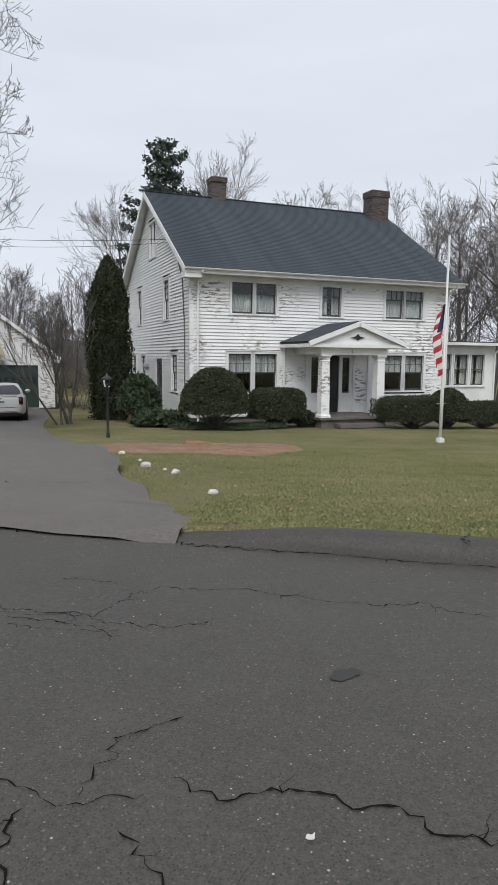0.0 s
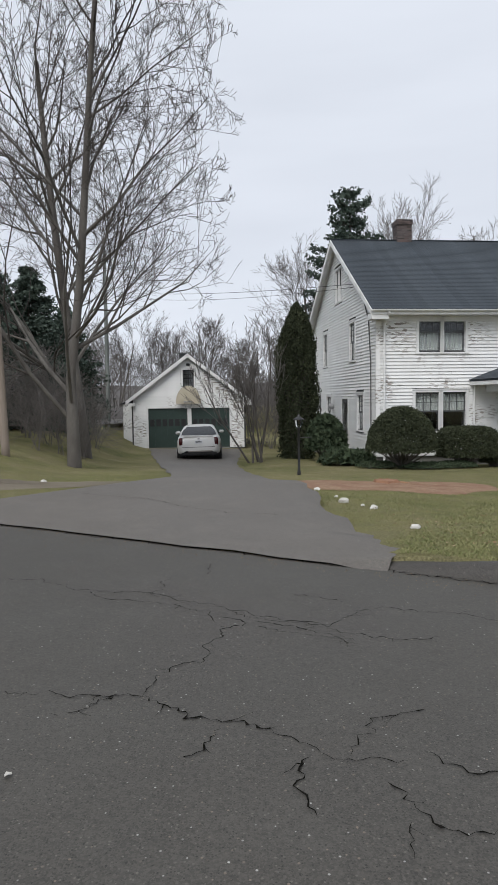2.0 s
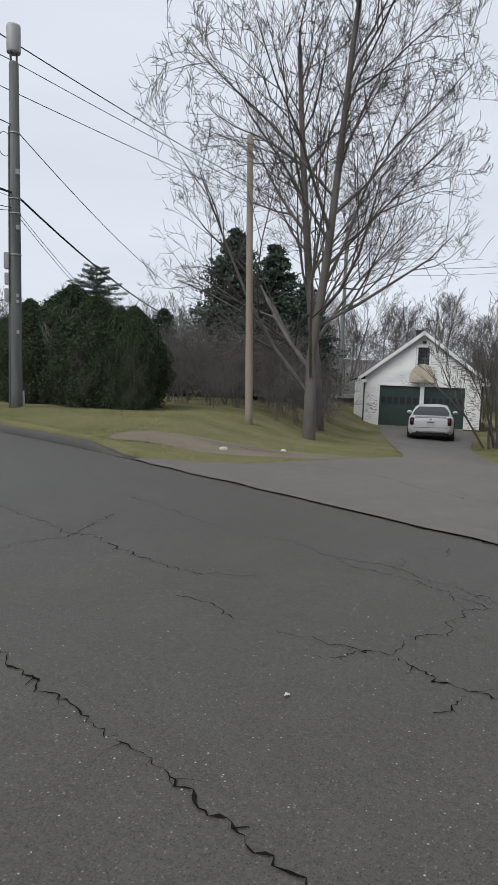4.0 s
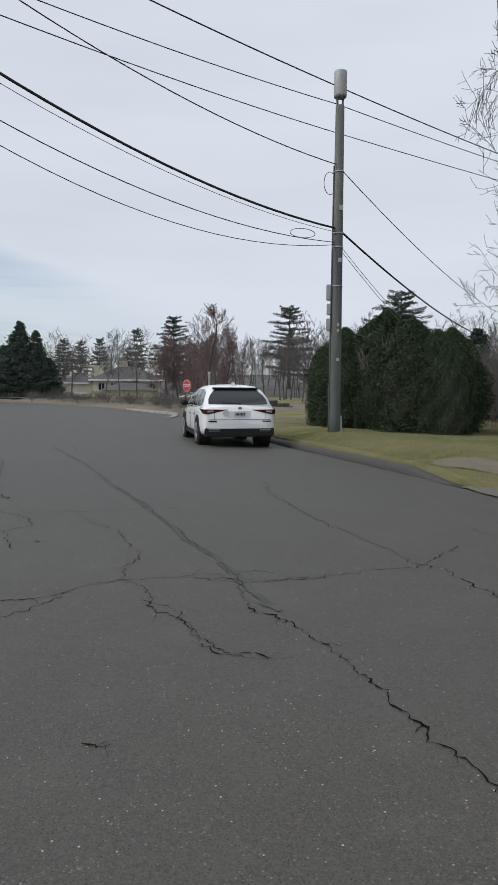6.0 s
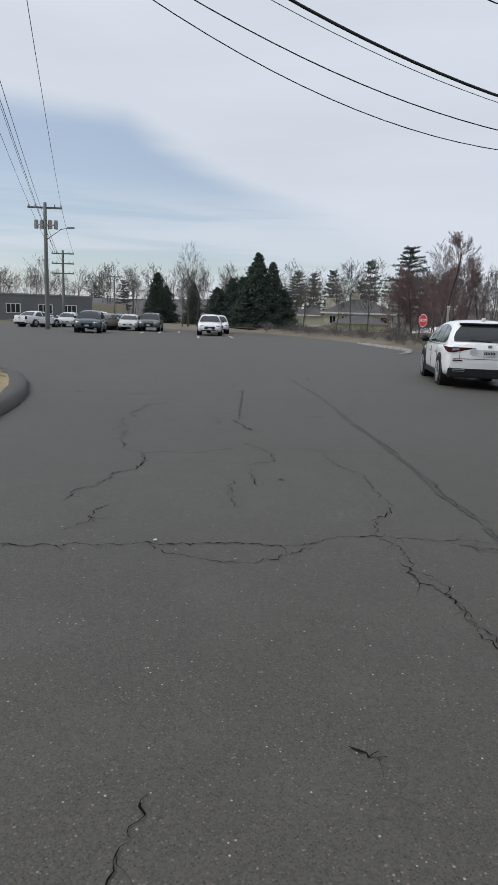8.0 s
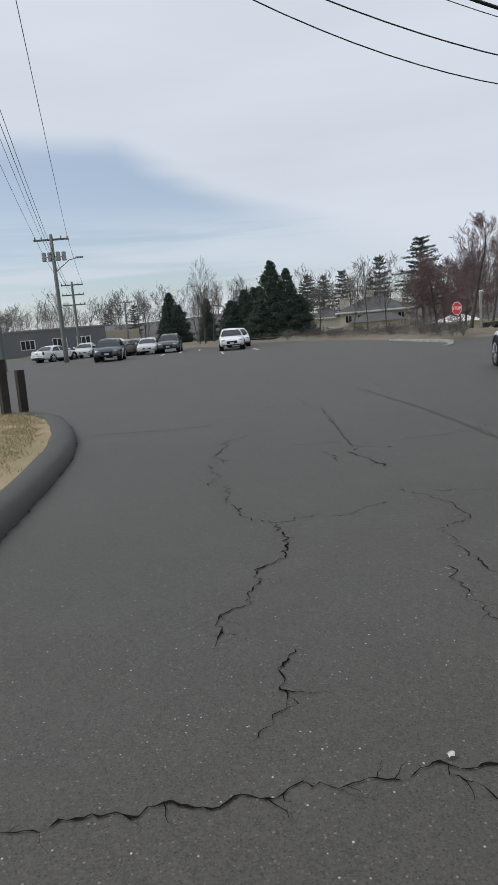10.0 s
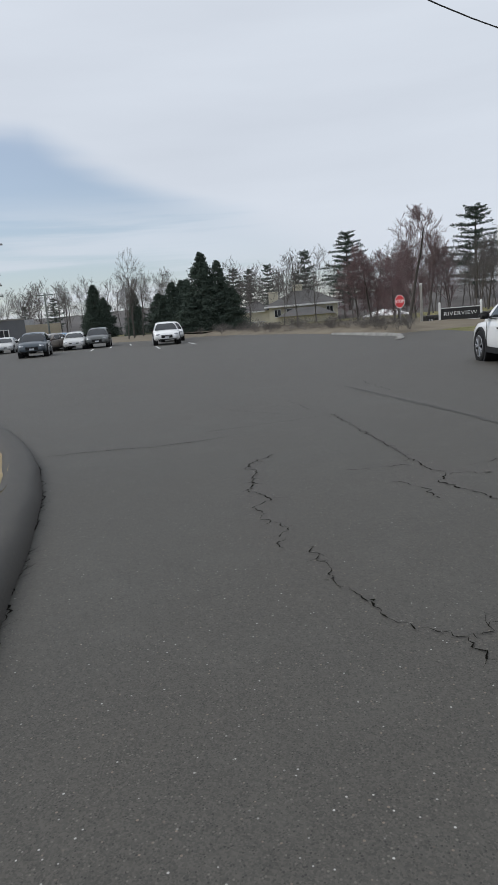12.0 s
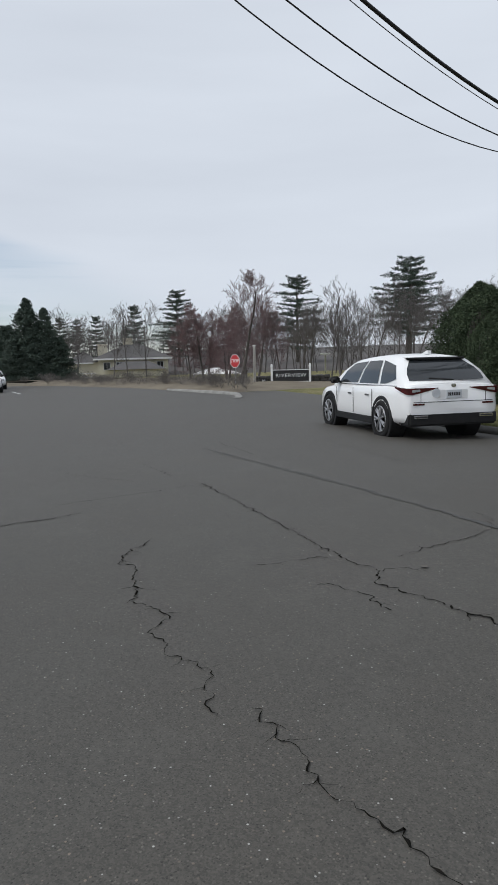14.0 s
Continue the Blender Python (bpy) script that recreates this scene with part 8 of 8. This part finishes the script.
def canopy():
    c = thing("canopy", pose(-73.1, 59.2, -1.0, 0, 0, 50) @ Matrix.Scale(1.5, 4), "white square canopy roof on thin posts", "canopy")
    bm = bmesh.new()
    a = [bm.verts.new(p) for p in ((-2.1, -2.1, 0.75), (2.1, -2.1, 0.75), (2.1, 2.1, 0.75), (-2.1, 2.1, 0.75))]
    b = [bm.verts.new(p) for p in ((-0.5, -0.5, 1.3), (0.5, -0.5, 1.3), (0.5, 0.5, 1.3), (-0.5, 0.5, 1.3))]
    for i in range(4):
        bm.faces.new((a[i], a[(i + 1) % 4], b[(i + 1) % 4], b[i]))
    bm.faces.new(b)
    bm.faces.new(a[::-1])
    part("canvas", bm, TRIM, c)
    for x, y in ((-2, -2), (2, -2), (2, 2), (-2, 2)):
        part("leg", rod(bmesh.new(), (x, y, -0.2), (x, y, 0.78), 0.05, n=6), STEEL, c)


canopy()

# low buildings and utility poles beyond the lot
BLDG = surf("grey_painted_block", (0.17, 0.175, 0.185), (0.135, 0.14, 0.15), 0.3, 0.85, fine=4, bump=0.1)
t = thing("low_building", pose(-112, 12, 0.2, 0, 0, 82), "long low grey commercial building with flat roof", "building")
part("wall", boxes((-14, 9, 0, 12, -0.6, 3.5)), BLDG, t)
part("parapet", boxes((-14.1, 9.1, -0.1, 12.1, 3.5, 3.75)), CONCRETE, t)
for x in (-11.5, -8.2, -3.0, 1.8, 5.5):
    w = part("window", boxes((x - 1.1, x + 1.1, -0.06, 0, 0.7, 2.2)), TRIM, t)
    part("pane", boxes(*[(x - 1.0 + k * 0.68, x - 0.42 + k * 0.68, -0.08, -0.06, 0.8, 2.1) for k in range(3)]), CAR_GLASS, w)
t = thing("low_building", pose(-127, 26, 0.2, 0, 0, 80), "low tan flat-roofed building behind the lot", "building")
part("wall", boxes((-4.5, 4.5, 0, 8, -0.6, 2.9)), surf("tan_block", (0.42, 0.37, 0.29), (0.36, 0.32, 0.26), 0.4, 0.85, fine=4, bump=0.1), t)
part("roof_unit", boxes((-1.5, 0.2, 2, 4, 2.9, 3.9)), STEEL, t)


def cross_pole(x, y, h, arms, label, lamp=False, pots=False, turn=70):
    p = thing("power_pole", pose(x, y, FZ, 0, 0, turn), label, "pole", "power poles beyond the lot")
    bm = bmesh.new()
    lathe(bm, [(0.20, -0.3), (0.19, 0.5), (0.13, h)], 12)
    part("post", bm, POLE_WOOD, p, smooth=True)
    for z in arms:
        arm = part("cross_arm", boxes((-1.35, 1.35, -0.06, 0.06, z - 0.07, z + 0.07)), POLE_WOOD, p)
        for i in (-1.25, -0.75, 0.75, 1.25):
            bm = bmesh.new()
            lathe(bm, [(0.03, z + 0.07), (0.06, z + 0.12), (0.06, z + 0.2), (0.03, z + 0.28)], 8, Matrix.Translation((i, 0, 0)))
            part("insulator", bm, GREY_BOX, arm)
    if pots:
        for i in (-0.75, -0.3, 0.35, 0.8):
            bm = bmesh.new()
            lathe(bm, [(0.15, h - 2.0), (0.17, h - 1.95), (0.17, h - 1.35), (0.1, h - 1.3)], 12, Matrix.Translation((i, 0.15, 0)))
            part("transformer", bm, GREY_BOX, p)
        part("transformer_rack", boxes((-0.9, 0.9, 0.0, 0.08, h - 1.75, h - 1.65)), STEEL, p)
    if lamp:
        bm = bmesh.new()
        rod(bm, (0, 0, h - 2.9), (1.2, 0, h - 2.0), 0.04, n=6)
        rod(bm, (1.2, 0, h - 2.0), (2.0, 0, h - 1.85), 0.04, n=6)
        part("lamp_arm", bm, STEEL, p)
        part("lamp_head", soft_box(1.7, 2.3, -0.12, 0.12, h - 1.92, h - 1.80, 0.03), GREY_BOX, p)
    return p


cross_pole(-58.9, 6.6, 10.0, (9.6,), "tall wooden power pole with crossarm, transformers and a lamp", True, True)
cross_pole(-88.6, 12.8, 9.0, (8.6, 7.4, 6.2), "wooden power pole with three crossarms")
cross_pole(-121, 27.0, 8.2, (7.9,), "far wooden power pole above the lot")
wooden_pole("plain_pole", -50.5, 1.3, FZ, 9.9, "plain dark pole at the edge of the lot", POLE_WOOD, 0.2)
for off, z in ((-1.25, 9.7), (-0.75, 9.7), (1.25, 9.7), (0.1, 8.2), (0.1, 7.6)):
    wire((-58.9 + off * 0.34, 6.6 + off * 0.94, z), (14.0, -6.6 + off * 0.7, z + 1.6), 0.0005, 0.014, CABLE, "thin wire running from the power pole")
    wire((-58.9 + off * 0.34, 6.6 + off * 0.94, z), (-88.6 + off * 0.34, 12.8 + off * 0.94, z - 1.0), 0.0014, 0.02, CABLE_GREY, "thin wire between power poles")

# painted bay lines
LINE = surf("worn_white_line", (0.55, 0.55, 0.54), (0.36, 0.36, 0.35), 3, 0.8, fine=20, bump=0.1)
for i, (x, y, l, a) in enumerate(((-46.6, 15.2, 4.5, -20), (-47.9, 18.3, 4.5, -20), (-54.5, 13.3, 4.5, -20), (-57.0, 15.6, 4.5, -20), (-59.0, 18.0, 4.5, -20), (-58.5, 11.0, 4.5, -20), (-53.0, 9.5, 4.5, -20))):
    ob = part("bay_line", boxes((-l / 2, l / 2, -0.07, 0.07, 0.0, 0.006)), LINE, None, "worn white painted bay line", pose(x, y, rz(x, y) + 0.003, 0, 0, a))
    tagged(ob, category="road marking", group="bay lines", kind="structure")

# ---- trees beyond ----
PINES = "tall pines beyond the side street"
for i, (x, y, top, w) in enumerate(((-94.0, 101.2, 18.8, 1.5), (-83.3, 125.2, 23.5, 1.55), (-107.0, 81.1, 15.9, 1.45), (-152.3, 103.6, 17.8, 1.0), (-149.0, 79.7, 13.5, 1.0), (-161.3, 91.5, 14.1, 1.0), (-156.2, 94.3, 14.9, 1.0), (-151.0, 99.5, 12.0, 1.0), (-80.0, 121.0, 19.5, 1.1), (-163.0, 86.0, 11.5, 1.0), (-185.0, 45.0, 10.5, 1.1), (-188.0, 38.0, 9.0, 1.1))):
    conifer("pine_tree", x, y, top, pine[(0, 1, 2, 0, 1, 2, 0, 2, 1, 1, 2, 0)[i]], "tall dark pine with tiers of flat boughs", PINES, 40 * i, w, FZ)
SPRUCES = "dark spruces at the end of the lot"
for i, (x, y, top, w) in enumerate(((-74.3, 33.0, 9.0, 1.05), (-73.2, 34.4, 8.0, 0.9), (-76.0, 32.6, 5.4, 1.5), (-74.0, 31.6, 5.0, 1.7), (-72.0, 35.4, 4.8, 1.5), (-96.6, 27.5, 7.5, 1.05), (-99.0, 29.6, 5.8, 1.3), (-94.8, 26.2, 4.6, 1.3), (-88.3, 30.0, 6.0, 0.9), (-98, 40.0, 7.4, 1.3), (-101, 43.0, 7.9, 1.3), (-105, 45.8, 8.3, 1.2), (-92, 35.0, 5.6, 1.5), (-88.0, 34.0, 5.2, 1.4))):
    conifer("spruce_tree", x, y, top, spruce[i % 2], "dense dark spruce at the end of the lot", SPRUCES, 35 * i, w, FZ)


def budding(name, seed, height, spread, split, rise, reach, size, share):
    """A bare tree whose twig ends carry reddish buds."""
    limbs = rounded(grow(seed, height, 0.14, 4, split, rise, spread, 0.0, 0.12, twig=0.009, whorl=2.8, reach=reach), height * 0.28)
    trunk, crown = tree_meshes(name, limbs, 0.05)
    g = np.random.default_rng(seed)
    ends = limbs[1][limbs[3] < 0.016]
    ends = ends[g.uniform(size=len(ends)) < share]
    lv, lf = leaf_tris(ends + g.normal(size=ends.shape) * 0.05, size, g)
    return trunk, crown, raw_mesh(name + "_buds", lv, lf)


upright = budding("upright", 90, 10, 0.80, 5, 0.20, 0.50, 0.04, 0.25)
bushy = [budding("bushy_%d" % i, 92 + i, 9, 1.05, 6, 0.06, 0.50, 0.05, 0.8) for i in range(2)]
RED = "reddish budding trees by the side street"
for i, (x, y, top, w, kind) in enumerate(((-42.6, 33.4, 8.3, 1.15, upright), (-55.2, 41.0, 7.2, 1.0, bushy[0]), (-57.0, 40.8, 6.2, 1.0, bushy[1]), (-53.0, 41.8, 6.0, 1.0, bushy[1]), (-54.4, 43.6, 7.4, 1.0, bushy[0]), (-58.5, 44.5, 7.0, 0.9, upright), (-46.0, 38.8, 7.2, 0.9, upright), (-50.5, 42.0, 5.8, 0.9, bushy[1]), (-40.5, 35.6, 5.2, 0.9, upright), (-49.0, 38.0, 4.4, 0.9, bushy[0]))):
    t = stand("budding_tree", x, y, top, kind, 67 * i, "bare tree hazed with small reddish buds" if kind is not upright else "tall upright bare tree with reddish twig ends", RED, BARK, TWIG_RED, FZ, w)
    place_mesh("bud_haze", kind[2], BUDS, t)
PALE = "bare trees beyond the lot and side street"
for i, (x, y, top, w) in enumerate(((-66.0, 70.5, 9.6, 1.0), (-62.0, 72.0, 10.2, 1.0), (-57.5, 73.5, 12.2, 1.0), (-53.5, 75.5, 11.2, 1.0), (-50.0, 79.0, 11.5, 1.0), (-64.0, 66.0, 8.0, 0.9), (-69.0, 72.7, 8.6, 1.0), (-38.3, 58.2, 8.2, 1.0), (-33.2, 62.1, 8.0, 1.0), (-25.3, 60.5, 8.2, 1.0), (-73.6, 24.0, 9.8, 0.62), (-74.6, 25.4, 8.4, 0.6), (-76.0, 25.0, 7.4, 0.7), (-72.6, 23.0, 7.0, 0.6), (-42, 62, 8.6, 1.0), (-29, 66, 8.6, 1.0), (-47, 66, 9.5, 1.0))):
    stand("bare_tree", x, y, top, (low + mid)[i % 7], 53 * i, "bare grey tree in the far woods", PALE, BARK, TWIG_FAR, FZ, w)


def far_woods(name, label, rows, seed, top):
    """Distant woods as one mass: many plain bare trees and rising brown ground behind them."""
    g = np.random.default_rng(seed)
    a, b, ra, rb = grow(seed, 11, 0.13, 4, 5, 0.2, 0.75, 0, 0.2, twig=0.016, keep=0.35)
    vs, fs, k = [], [], 0
    bv, bf = tubes(a, b, ra, rb, 3)
    for x, y, z in rows:
        s, t = g.uniform(0.7, 1.15) * top / 11, g.uniform(0, 6.28)
        rot = np.array([[math.cos(t), -math.sin(t), 0], [math.sin(t), math.cos(t), 0], [0, 0, 1]])
        vs.append((bv * s * [1.15, 1.15, 1]) @ rot.T + [x, y, z])
        fs.append(bf + k)
        k += len(bv)
    return tagged(place_mesh(name, raw_mesh(name, np.concatenate(vs), np.concatenate(fs)), TWIG_FAR), label, "woods", kind="stuff")


g = np.random.default_rng(77)
rows = []
for az0, az1, d0, d1, n in ((-42, -4, 70, 115, 80), (-4, 34, 58, 100, 75), (-62, -40, 95, 150, 60), (-92, -62, 130, 200, 90), (30, 60, 36, 70, 45)):
    for _ in range(n):
        az, d = radians(g.uniform(az0, az1)), g.uniform(d0, d1)
        rows.append((-4 + d * math.sin(az), d * math.cos(az), -1.2 + 0.03 * max(d - 80, 0)))
far_woods("far_woods", "grey-brown bare woods in the distance", rows, 7, 9.0)


def ridge():
    """A low wooded ridge that closes the distance all round."""
    bm, prev = bmesh.new(), None
    for i in range(121):
        az = radians(-130 + 260 * i / 120)
        row = []
        for d, h in ((95, -2.5), (125, 0.9), (170, 3.4), (240, 6.2), (320, 8.0)):
            wob = noise.noise(Vector((i * 0.16, d * 0.01, 0)))
            dd = d * (1.35 if math.degrees(az) < -58 else 1.0)
            row.append(bm.verts.new((-4 + dd * math.sin(az), dd * math.cos(az), h * (1 + 0.25 * wob) * (1.35 if math.degrees(az) < -62 else 1.0))))
        if prev:
            for j in range(4):
                bm.faces.new((prev[j], prev[j + 1], row[j + 1], row[j]))
        prev = row
    bmesh.ops.recalc_face_normals(bm, faces=bm.faces[:])
    return tagged(part("backdrop", bm, WOODS, label="low brown wooded ridge closing the distance", smooth=True), category="hill", kind="structure")


ridge()
bank("scrub_edge", [(-46, 48), (-38, 42), (-30, 42), (-22, 44), (-14, 47), (-6, 47)], 3, 0.9, WOODS, "brown scrubby edge of the woods", 9, 0.06)
